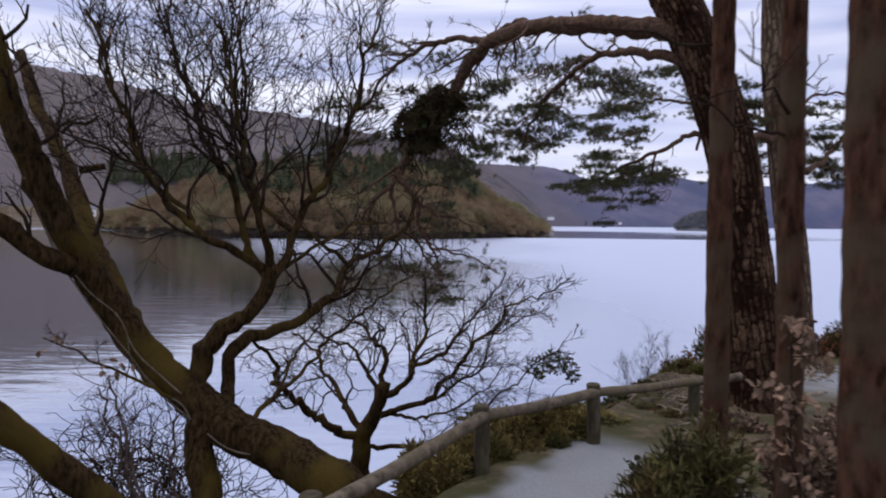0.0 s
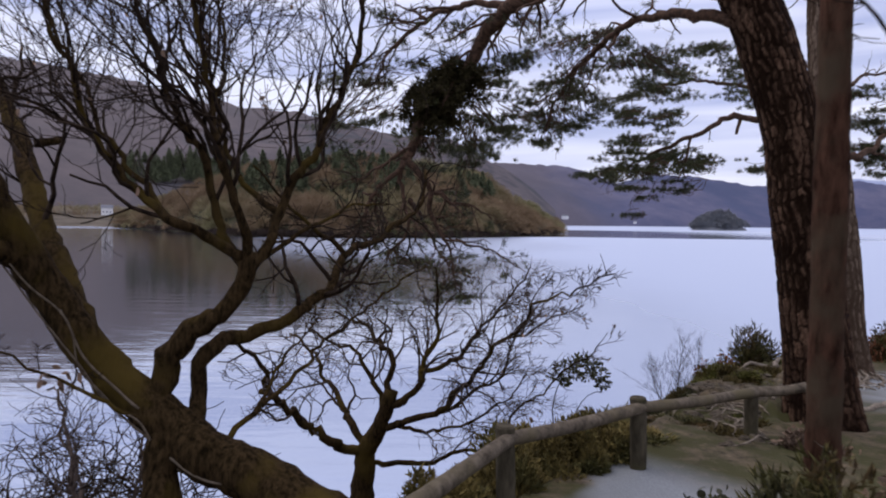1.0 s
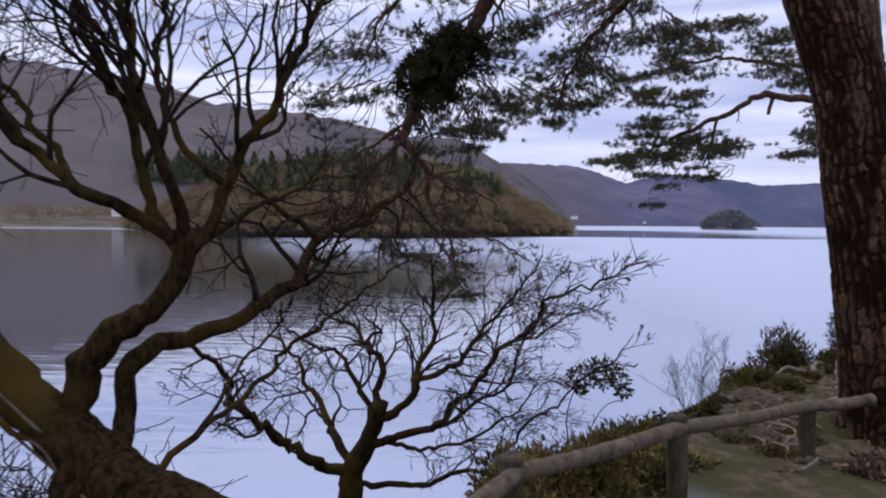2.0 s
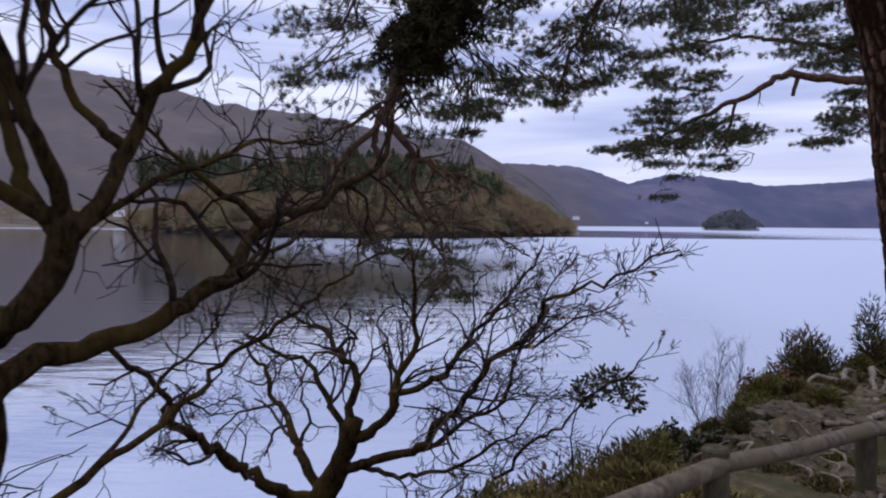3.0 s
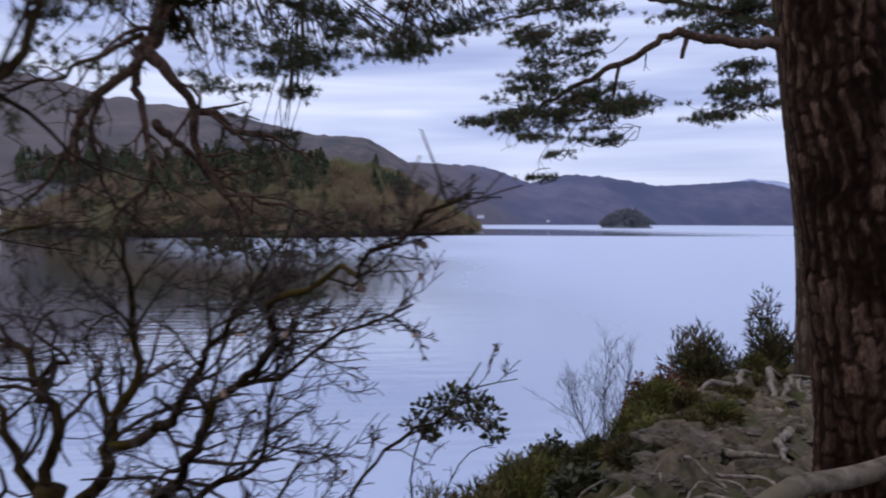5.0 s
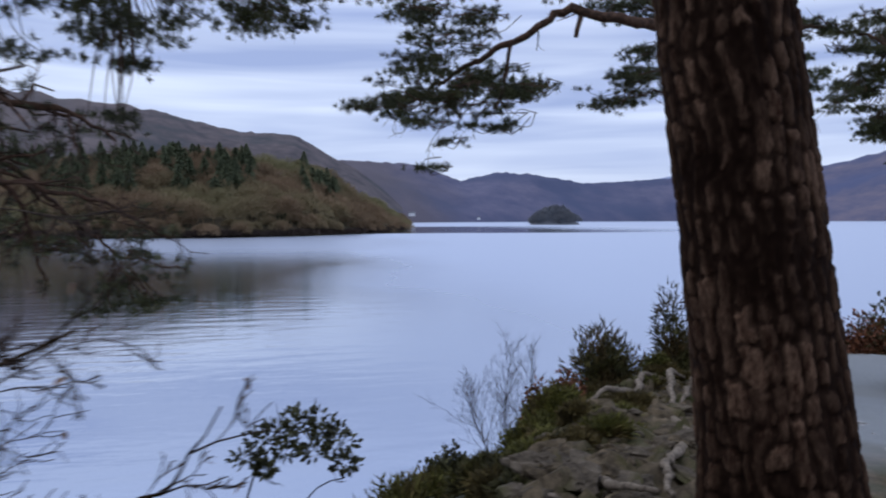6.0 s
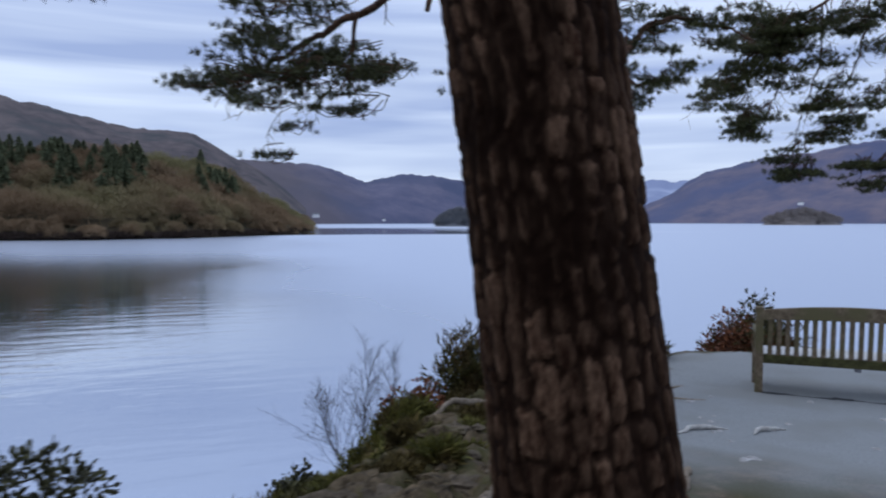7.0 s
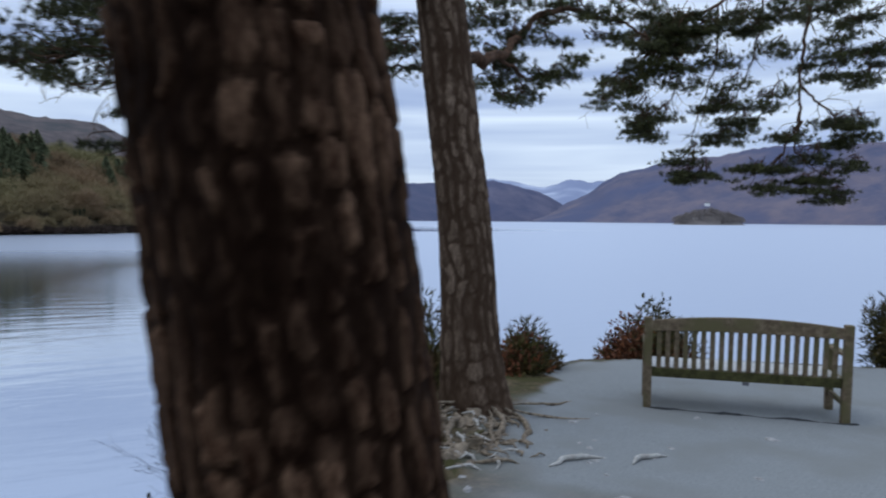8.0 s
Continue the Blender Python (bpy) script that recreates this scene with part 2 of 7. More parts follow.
def water_shade():
    m = bpy.data.materials.new("lake_water")
    m.use_nodes = True
    nt = m.node_tree
    bs = nt.nodes["Principled BSDF"]
    bs.inputs["Base Color"].default_value = (0.505, 0.552, 0.640, 1)
    bs.inputs["Metallic"].default_value = 1.0
    bs.inputs["IOR"].default_value = 1.33
    t = nt.nodes.new("ShaderNodeTexCoord")
    # wind roughens the open lake; the bay and one long lane stay calm
    far = nt.nodes.new("ShaderNodeTexNoise")
    far.inputs["Scale"].default_value, far.inputs["Detail"].default_value = 0.010, 4
    nt.links.new(t.outputs["Object"], far.inputs["Vector"])
    sep = nt.nodes.new("ShaderNodeSeparateXYZ")
    nt.links.new(t.outputs["Object"], sep.inputs["Vector"])

    def calc(kind, a, b):
        n_ = nt.nodes.new("ShaderNodeMath")
        n_.operation = kind
        for k, v in enumerate((a, b)):
            if isinstance(v, (int, float)):
                n_.inputs[k].default_value = v
            else:
                nt.links.new(v, n_.inputs[k])
        return n_.outputs["Value"]

    def span(value, lo, hi, a, b):
        n_ = nt.nodes.new("ShaderNodeMapRange")
        n_.interpolation_type = "SMOOTHSTEP"
        for key, v in (("From Min", lo), ("From Max", hi), ("To Min", a), ("To Max", b)):
            n_.inputs[key].default_value = v
        nt.links.new(value, n_.inputs["Value"])
        return n_.outputs["Result"]

    stir = calc("MULTIPLY", calc("SUBTRACT", far.outputs["Fac"], 0.5), 90.0)
    open_ = calc("ADD", calc("SUBTRACT", sep.outputs["X"], calc("MULTIPLY", sep.outputs["Y"], 0.06)), stir)
    wind = span(open_, -14, 26, 0.0, 1.0)
    ruffle = calc("MULTIPLY", span(calc("ADD", sep.outputs["Y"], calc("MULTIPLY", stir, 0.3)), 55, 175, 0.0, 0.75), span(calc("ADD", sep.outputs["X"], calc("MULTIPLY", sep.outputs["Y"], 0.33)), -10, 25, 0.0, 1.0))
    wind = calc("MAXIMUM", wind, ruffle)
    along = calc("ADD", sep.outputs["Y"], calc("MULTIPLY", stir, 0.4))
    lane = calc("MULTIPLY", calc("MULTIPLY", span(along, 318, 345, 0.0, 1.0), span(along, 650, 700, 1.0, 0.0)), span(sep.outputs["X"], 120, 330, 1.0, 0.0))
    wind = calc("MULTIPLY", wind, calc("SUBTRACT", 1.0, lane))
    cove = calc("MULTIPLY", calc("MULTIPLY", span(along, 400, 440, 0.0, 1.0), span(along, 500, 540, 1.0, 0.0)), span(sep.outputs["X"], -130, -95, 1.0, 0.0))
    wind = calc("MAXIMUM", wind, calc("MULTIPLY", cove, 0.55))
    rough = calc("ADD", calc("MULTIPLY", wind, 0.31), 0.07)
    nt.links.new(rough, bs.inputs["Roughness"])
    mp = nt.nodes.new("ShaderNodeMapping")
    mp.inputs["Scale"].default_value = (0.45, 1.6, 1)
    mp.inputs["Rotation"].default_value = (0, 0, 0.12)
    nt.links.new(t.outputs["Object"], mp.inputs["Vector"])
    n = nt.nodes.new("ShaderNodeTexNoise")
    n.inputs["Scale"].default_value, n.inputs["Detail"].default_value = 0.55, 5
    nt.links.new(mp.outputs["Vector"], n.inputs["Vector"])
    b = nt.nodes.new("ShaderNodeBump")
    b.inputs["Strength"].default_value, b.inputs["Distance"].default_value = 0.38, 0.07
    nt.links.new(n.outputs["Fac"], b.inputs["Height"])
    nt.links.new(b.outputs["Normal"], bs.inputs["Normal"])
    return m


M_WATER = water_shade()


def ground_shade():
    """Grey gravel on the trodden terrace, earth and moss on the bank; the mix follows an attribute of the sheet."""
    m = shade("gravel_and_earth", (0.165, 0.172, 0.170), (0.238, 0.245, 0.240), 70, 0.95, 0.5, 0.004, (1, 1, 1), (0.180, 0.182, 0.172), 0.9, spec=0.2)
    nt = m.node_tree
    bs = nt.nodes["Principled BSDF"]
    gravel = bs.inputs["Base Color"].links[0].from_socket
    t = nt.nodes.new("ShaderNodeTexCoord")
    n = nt.nodes.new("ShaderNodeTexNoise")
    n.inputs["Scale"].default_value, n.inputs["Detail"].default_value, n.inputs["Roughness"].default_value = 9, 10, 0.8
    nt.links.new(t.outputs["Object"], n.inputs["Vector"])
    r = nt.nodes.new("ShaderNodeValToRGB")
    r.color_ramp.elements[0].position, r.color_ramp.elements[0].color = 0.36, (0.026, 0.019, 0.010, 1)
    r.color_ramp.elements[1].position, r.color_ramp.elements[1].color = 0.7, (0.178, 0.130, 0.076, 1)
    nt.links.new(n.outputs["Fac"], r.inputs["Fac"])
    n2 = nt.nodes.new("ShaderNodeTexNoise")
    n2.inputs["Scale"].default_value, n2.inputs["Detail"].default_value, n2.inputs["Roughness"].default_value = 2.2, 8, 0.7
    nt.links.new(t.outputs["Object"], n2.inputs["Vector"])
    r2 = nt.nodes.new("ShaderNodeValToRGB")
    r2.color_ramp.elements[0].position, r2.color_ramp.elements[1].position = 0.42, 0.55
    nt.links.new(n2.outputs["Fac"], r2.inputs["Fac"])
    moss = nt.nodes.new("ShaderNodeMix")
    moss.data_type = "RGBA"
    nt.links.new(r2.outputs["Color"], moss.inputs["Factor"])
    nt.links.new(r.outputs["Color"], moss.inputs["A"])
    moss.inputs["B"].default_value = (0.046, 0.042, 0.013, 1)
    a = nt.nodes.new("ShaderNodeAttribute")
    a.attribute_name = "trodden"
    mx = nt.nodes.new("ShaderNodeMix")
    mx.data_type = "RGBA"
    nt.links.new(a.outputs["Fac"], mx.inputs["Factor"])
    nt.links.new(moss.outputs["Result"], mx.inputs["A"])
    nt.links.new(gravel, mx.inputs["B"])
    nt.links.new(mx.outputs["Result"], bs.inputs["Base Color"])
    return m


M_GROUND = ground_shade()


def plate_shade(name, crack, plate, light):
    """Pine bark: dark cracks, grey-brown plates; the split follows the relief stored with the mesh."""
    m = shade(name, tuple(0.72 * v for v in plate), light, 34, 0.95, 0.7, 0.006, (1, 1, 0.4), spec=0.06)
    nt = m.node_tree
    bs = nt.nodes["Principled BSDF"]
    grain = bs.inputs["Base Color"].links[0].from_socket
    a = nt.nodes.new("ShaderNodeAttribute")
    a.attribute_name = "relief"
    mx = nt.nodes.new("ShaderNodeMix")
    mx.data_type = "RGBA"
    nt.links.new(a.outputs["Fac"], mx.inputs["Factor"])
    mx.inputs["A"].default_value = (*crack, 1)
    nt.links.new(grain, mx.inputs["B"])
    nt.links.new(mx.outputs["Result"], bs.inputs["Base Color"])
    return m


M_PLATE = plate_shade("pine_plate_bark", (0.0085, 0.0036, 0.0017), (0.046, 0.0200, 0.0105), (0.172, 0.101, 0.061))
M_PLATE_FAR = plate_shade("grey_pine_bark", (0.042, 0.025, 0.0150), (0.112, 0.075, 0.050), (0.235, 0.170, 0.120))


# ---- mesh helpers ----
class Geo:
    """Vertices and faces of one mesh."""

    def __init__(self):
        self.v, self.f = [], []

    def tube(self, pts, rads, sides, gnarl=0.0):
        u = None
        base = len(self.v)
        count = len(pts)
        for i, p in enumerate(pts):
            d = pts[min(i + 1, count - 1)] - pts[max(i - 1, 0)]
            d = d / (np.linalg.norm(d) + 1e-9)
            if u is None:
                u = np.cross(d, (0.31, 0.2, 0.93) if abs(d[2]) < 0.9 else (1.0, 0.1, 0.0))
            u = u - d * (u @ d)
            u = u / (np.linalg.norm(u) + 1e-9)
            w = np.cross(d, u)
            for k in range(sides):
                a = 2 * math.pi * k / sides
                way = math.cos(a) * u + math.sin(a) * w
                q = (p + rads[i] * way) / (rads[i] * 1.3 + 0.03)
                self.v.append(p + rads[i] * (1 + gnarl * noise.noise(Vector(q * 0.8)) + gnarl * 0.5 * noise.noise(Vector(q * 2.1)) if gnarl else 1) * way)
        for i in range(count - 1):
            for k in range(sides):
                a, b = base + i * sides + k, base + i * sides + (k + 1) % sides
                self.f.append((a, b, b + sides, a + sides))
        self.f.append(tuple(range(base, base + sides))[::-1])
        self.f.append(tuple(range(base + (count - 1) * sides, base + count * sides)))

    def slivers(self, origin, way, length, width, rng):
        """Needles or leaves: one thin triangle each, from arrays of roots and directions."""
        side = np.cross(way, rng.normal(size=way.shape))
        side /= np.linalg.norm(side, axis=1, keepdims=True) + 1e-9
        a, b, c = origin - side * width, origin + side * width, origin + way * np.reshape(length, (-1, 1))
        base = len(self.v)
        self.v.extend(np.stack([a, b, c], 1).reshape(-1, 3))
        self.f.extend((base + 3 * i, base + 3 * i + 1, base + 3 * i + 2) for i in range(len(origin)))

    def leaves(self, origin, way, length, width, rng):
        """Leaves: a folded oval each."""
        side = np.cross(way, rng.normal(size=way.shape))
        side /= np.linalg.norm(side, axis=1, keepdims=True) + 1e-9
        length = np.reshape(length, (-1, 1))
        low, high = origin + way * length * 0.30, origin + way * length * 0.68
        lift = np.cross(way, side) * length * 0.10
        six = np.stack([origin, low - side * width * 0.9 + lift, high - side * width * 0.85 + lift, origin + way * length, high + side * width * 0.85 + lift, low + side * width * 0.9 + lift], 1)
        base = len(self.v)
        self.v.extend(six.reshape(-1, 3))
        for i in range(len(origin)):
            k = base + 6 * i
            self.f.extend(((k, k + 1, k + 2, k + 3), (k, k + 3, k + 4, k + 5)))

    def box(self, m, sx, sy, sz):
        """A box with its base at the pose m: sx along x and sy along y about its middle, sz up."""
        base = len(self.v)
        for z in (0, sz):
            for x, y in ((-1, -1), (1, -1), (1, 1), (-1, 1)):
                self.v.append(np.array(m @ Vector((x * sx / 2, y * sy / 2, z))))
        for q in ((0, 3, 2, 1), (4, 5, 6, 7), (0, 1, 5, 4), (1, 2, 6, 5), (2, 3, 7, 6), (3, 0, 4, 7)):
            self.f.append(tuple(base + k for k in q))

    def mesh(self, name, material, smooth=True):
        me = bpy.data.meshes.new(name)
        me.from_pydata([tuple(map(float, p)) for p in self.v], [], self.f)
        me.materials.append(material)
        if smooth:
            me.polygons.foreach_set("use_smooth", [True] * len(me.polygons))
        me.update()
        return me


def part(name, geo, material, parent=None, label="", smooth=True, bevel=0.0):
    me = geo if isinstance(geo, bpy.types.Mesh) else geo.mesh(name, material, smooth)
    ob = new(name, me)
    ob.parent = parent
    if bevel:
        mod = ob.modifiers.new("edge", "BEVEL")
        mod.width, mod.segments, mod.limit_method = bevel, 2, "ANGLE"
    if label:
        tagged(ob, label)
    return ob


def thing(name, place, label, category, group="", kind=""):
    ob = new(name)
    ob.location = place
    ob.empty_display_size = 0.1
    return tagged(ob, label, category, group, kind)


def rebase(geo, place):
    p = np.array(place)
    geo.v = [v - p for v in geo.v]
    return geo


def smooth_line(ctrl, step):
    """A Catmull-Rom line through the control points."""
    c = np.array(ctrl, float)
    c = np.vstack([2 * c[0] - c[1], c, 2 * c[-1] - c[-2]])
    pts = []
    for i in range(1, len(c) - 2):
        n = max(2, int(np.linalg.norm(c[i + 1] - c[i]) / step))
        for t in np.arange(n) / n:
            a, b, d, e = c[i - 1 : i + 3]
            pts.append(0.5 * (2 * b + (d - a) * t + (2 * a - 5 * b + 4 * d - e) * t * t + (3 * b - a - 3 * d + e) * t**3))
    pts.append(c[-2])
    return np.array(pts)


def unit(v):
    return v / (np.linalg.norm(v) + 1e-9)


def sides_for(r):
    return 10 if r > 0.06 else 7 if r > 0.02 else 5 if r > 0.008 else 3


class Style:
    def __init__(self, wiggle=0.3, lift=0.08, pull=(0, 0, 0), seg=0.09, spread=(30, 65), keep=0.66, thin=0.6, twig=0.0022, density=1.0, droop=0.0, cap=99.0, east=99.0):
        self.wiggle, self.lift, self.pull, self.seg, self.spread = wiggle, lift, np.array(pull, float), seg, spread
        self.keep, self.thin, self.twig, self.density, self.droop, self.cap, self.east = keep, thin, twig, density, droop, cap, east


def grow(geo, rng, p, d, length, r, level, st, tips=None):
    """A gnarled branch with its side branches."""
    n = max(3, int(length / st.seg))
    pts, ways = [p], [d]
    for i in range(n):
        d = unit(d + rng.normal(size=3) * st.wiggle + np.array((0, 0, st.lift - st.droop * i / n)) + st.pull)
        if i > 1 and (p[2] > st.cap or p[0] > st.east):
            break
        p = p + d * length / n
        pts.append(p)
        ways.append(d)
    n = len(pts) - 1
    rads = np.linspace(r, max(st.twig * (1.0 if level else 0.7), r * (0.45 if level > 1 else 0.25)), n + 1)
    geo.tube(pts, rads, sides_for(r))
    if tips is not None and level <= 1:
        tips.extend((pts[k], ways[k]) for k in range(max(1, n // 2), n + 1))
    if level <= 0:
        return
    kids = max(2, int(round(st.density * n * 0.62)))
    for k in range(kids):
        i = int(n * (0.25 + 0.75 * (k + rng.random()) / kids))
        i = min(max(i, 1), n)
        if pts[i][2] > st.cap or pts[i][0] > st.east:
            continue
        axis = unit(np.cross(ways[i], rng.normal(size=3)))
        a = radians(rng.uniform(*st.spread))
        way = unit(ways[i] * math.cos(a) + np.cross(axis, ways[i]) * math.sin(a))
        grow(geo, rng, pts[i], way, length * rng.uniform(st.keep - 0.2, st.keep + 0.08), max(st.twig, rads[i] * st.thin), level - 1, st, tips)


def limb(geo, rng, ctrl, r0, r1, st, kids=0, length=0.6, level=2, start=0.35, knots=0.02, tips=None, out=None, lines=None):
    """A main limb along control points, with side branches from its outer part. out: a geo of its own for the branches."""
    ctrl = [np.array(c, float) for c in ctrl]
    if lines:
        near = np.vstack(lines)
        ctrl[0] = near[np.argmin(np.linalg.norm(near - ctrl[0], axis=1))]
    pts = smooth_line(ctrl, 0.06)
    n = len(pts)
    sway = np.cumsum(rng.normal(size=(n, 3)), 0)
    soft = np.stack([np.convolve(np.pad(sway[:, k], 5, "edge"), np.ones(11) / 11, "valid") for k in range(3)], 1)
    sway = (sway - soft) * np.minimum(1, np.arange(n) / 4)[:, None]
    pts = pts + sway * knots * (0.12 if r0 > 0.15 else 0.30)
    if lines is not None:
        lines.append(pts)
    rads = np.linspace(0, 1, n) ** 0.8 * (r1 - r0) + r0
    bumps = np.convolve(rng.normal(size=n + 6), np.ones(7) / 7, "valid")
    rads = rads * (1 + 0.12 * bumps)
    geo.tube(pts, rads, 18 if r0 > 0.04 else max(8, sides_for(r0)), 0.20 if r0 > 0.02 else 0.0)
    for k in range(kids):
        f = start + (1 - start) * (k + rng.random()) / kids
        i = min(int(f * (n - 1)), n - 2)
        d = unit(pts[i + 1] - pts[i])
        axis = unit(np.cross(d, rng.normal(size=3)))
        a = radians(rng.uniform(*st.spread))
        way = unit(d * math.cos(a) + np.cross(axis, d) * math.sin(a) + np.array((0, 0, st.lift * 2)) + st.pull)
        size = length * rng.uniform(0.6, 1.15) * (1.15 - 0.5 * f)
        grow(out or geo, rng, pts[i], way, size, max(0.004, min(rads[i] * 0.55, 0.017 * length / 0.6)), level, st, tips)
    return pts


# ---- ground, water ----
PLATEAU_S = (-40, -5, 0, 2.6, 4.7, 7.3, 10.2, 13, 17, 40)
PLATEAU_Z = (3.0, 1.3, 0.95, 0.70, 0.60, 0.50, 0.23, 0.0, -0.05, -0.3)
EDGE = [(-40, -60), (-6, -12), (-2.3, 0), (-0.9, 2.6), (0.0, 4.2), (0.85, 5.6), (2.15, 7.15), (3.3, 9.2), (4.6, 10.9), (5.9, 11.9), (6.9, 12.5), (8.5, 12.95), (9.6, 12.5), (10.6, 11.9), (11.8, 11.0), (14.6, 8.6), (19, 3), (26, -10), (60, -60)]


def edge_distance(x, y):
    """Metres beyond the bank's edge; negative on the land."""
    best = np.full(x.shape, 1e9)
    inside = np.zeros(x.shape, bool)
    ring = EDGE + [(400, -500), (-400, -500)]
    for i, (x0, y0) in enumerate(ring):
        x1, y1 = ring[(i + 1) % len(ring)]
        dx, dy = x1 - x0, y1 - y0
        t = np.clip(((x - x0) * dx + (y - y0) * dy) / (dx * dx + dy * dy), 0, 1)
        best = np.minimum(best, np.hypot(x - x0 - t * dx, y - y0 - t * dy))
        cross = (y0 > y) != (y1 > y)
        with np.errstate(divide="ignore", invalid="ignore"):
            inside ^= cross & (x < dx * (y - y0) / (dy if dy else 1e-9) + x0)
    return np.where(inside, -best, best)


def wobble(x, y):
    """Small smooth unevenness of the ground."""
    return 0.5 * np.sin(1.9 * x + 0.7 * y) * np.sin(1.3 * y - 0.6 * x) + 0.3 * np.sin(4.3 * x + 1.1) * np.sin(3.7 * y + 0.4) + 0.2 * np.sin(9.1 * x - 2.0 * y) * np.sin(8.3 * y + x)


def ground_height(x, y):
    x, y = np.asarray(x, float), np.asarray(y, float)
    d = edge_distance(x, y)
    top = np.interp((x + y) * 0.7071, PLATEAU_S, PLATEAU_Z)
    bank = np.clip(d, 0, None)
    z = top - np.minimum(1.0 * np.minimum(bank, 1.4) + 0.55 * np.clip(bank - 1.4, 0, None), 14.0)
    rough = 0.010 + 0.13 * np.clip(d + 0.5, 0, 1) * (x < 6.5)
    # slaty ledges between the fence and the back pine
    line = ((x - 3.2) * 4.7 - (y - 7.1) * 3.0) / 5.58
    ledge = np.clip((0.25 - line) / 0.4, 0, 1) * np.clip((1.6 - d) / 0.6, 0, 1) * np.clip((y - 6.6) / 0.6, 0, 1) * np.clip((12.6 - y) / 0.6, 0, 1) * (np.abs(x) < 20)
    steps = 2.6 * x - 1.9 * y + 1.3 * np.sin(2.1 * x + 1.3 * y) + 0.8 * np.sin(4.7 * y - 3.1 * x)
    saw = steps - np.floor(steps)
    steps2 = 4.1 * x + 3.3 * y + 1.1 * np.sin(5.3 * x - 2.2 * y)
    saw2 = steps2 - np.floor(steps2)
    along_ = (x * 3.0 + y * 4.7) / 5.58
    vein = np.abs(np.sin(4.2 * line + 1.1 * np.sin(1.9 * along_ + 0.6) + 0.6 * np.sin(4.3 * along_ + 2.0 * line)))
    vein2 = np.abs(np.sin(7.7 * line - 3.1 * along_ + 1.2 * np.sin(2.7 * along_)))
    rootlike = np.clip(1 - vein / 0.30, 0, 1) ** 0.7 * 0.065 + np.clip(1 - vein2 / 0.28, 0, 1) ** 0.7 * 0.045
    z = z + ledge * (0.10 * (np.clip(saw * 1.3, 0, 1) - 0.5) + 0.05 * (np.clip(saw2 * 1.4, 0, 1) - 0.5) + 1.1 * rootlike)
    return z + rough * wobble(x, y) * (np.abs(x) < 60)


def at_ground(x, y, sink=0.03):
    return (x, y, float(ground_height(np.array([x]), np.array([y]))[0]) - sink)


def stretch_axis(lo, hi, step, reach):
    mid = list(np.arange(lo, hi, step))
    out_, gap = [], step
    while (out_[-1] if out_ else hi) < reach:
        gap *= 1.22
        out_.append((out_[-1] if out_ else hi) + gap)
    back, gap = [], step
    while (back[-1] if back else lo) > -reach:
        gap *= 1.22
        back.append((back[-1] if back else lo) - gap)
    return np.array(back[::-1] + mid + out_)


def sheet(name, xs, ys, zs, material):
    nx, ny = len(xs), len(ys)
    gx, gy = np.meshgrid(xs, ys)
    me = bpy.data.meshes.new(name)
    idx = np.arange(nx * ny).reshape(ny, nx)
    quads = np.stack([idx[:-1, :-1], idx[:-1, 1:], idx[1:, 1:], idx[1:, :-1]], -1).reshape(-1, 4)
    me.from_pydata(np.stack([gx, gy, zs], -1).reshape(-1, 3).tolist(), [], quads.tolist())
    me.materials.append(material)
    me.polygons.foreach_set("use_smooth", [True] * len(me.polygons))
    return me, gx, gy


gxs, gys = stretch_axis(-2.5, 12.5, 0.055, 4800), stretch_axis(1.5, 14.5, 0.055, 4800)
ggx, ggy = np.meshgrid(gxs, gys)
ground_me, _, _ = sheet("ground", gxs, gys, ground_height(ggx, ggy), M_GROUND)
inland = -edge_distance(ggx, ggy) + 0.25 * wobble(ggx * 1.7, ggy * 1.7)
down = (ggx + ggy) * 0.7071
terrace = np.clip((down - 8.6 + 0.6 * wobble(ggx * 1.1, ggy * 1.1)) / 1.4, 0, 1) * np.clip((inland - 0.15 * (ggx < 7.5) * 4) / 0.35, 0, 1)
terrace *= np.clip((((ggx - 3.2) * 4.7 - (ggy - 7.1) * 3.0) / 5.58 + 0.3 * wobble(ggx, ggy) - 0.1) / 0.5, 0, 1) + (ggx > 7)
lane_ = np.clip((inland - 0.18) / 0.15, 0, 1) * np.clip((np.interp(down, (1.0, 3.0, 5.0, 6.4), (2.5, 1.9, 1.6, 1.3)) - inland) / 0.4, 0, 1) * np.clip((5.15 - down) / 0.5, 0, 1) * 0.95
trod = np.clip(np.maximum(terrace, lane_), 0, 1)
attr = ground_me.attributes.new("trodden", "FLOAT", "POINT")
attr.data.foreach_set("value", trod.ravel().astype(np.float32))
ground = tagged(new("ground", ground_me), "grey gravel terrace falling to a rough earth bank", "ground", kind="structure")

water = Geo()
water.v = [(-4900, -4900, 0), (4900, -4900, 0), (4900, 4900, 0), (-4900, 4900, 0)]
water.f = [(0, 1, 2, 3)]
lake = tagged(part("water", water, M_WATER), "calm pale blue lake water with faint ripples", "water", kind="structure")
lake.location.z = WATER_Z


# ---- hills and far woods ----
def fbm(x, y, scale, seed=0.0, octaves=4):
    total, amp = 0.0, 1.0
    for _ in range(octaves):
        total += amp * noise.noise((x / scale + seed, y / scale - seed, seed * 1.7))
        scale, amp = scale * 0.5, amp * 0.5
    return total


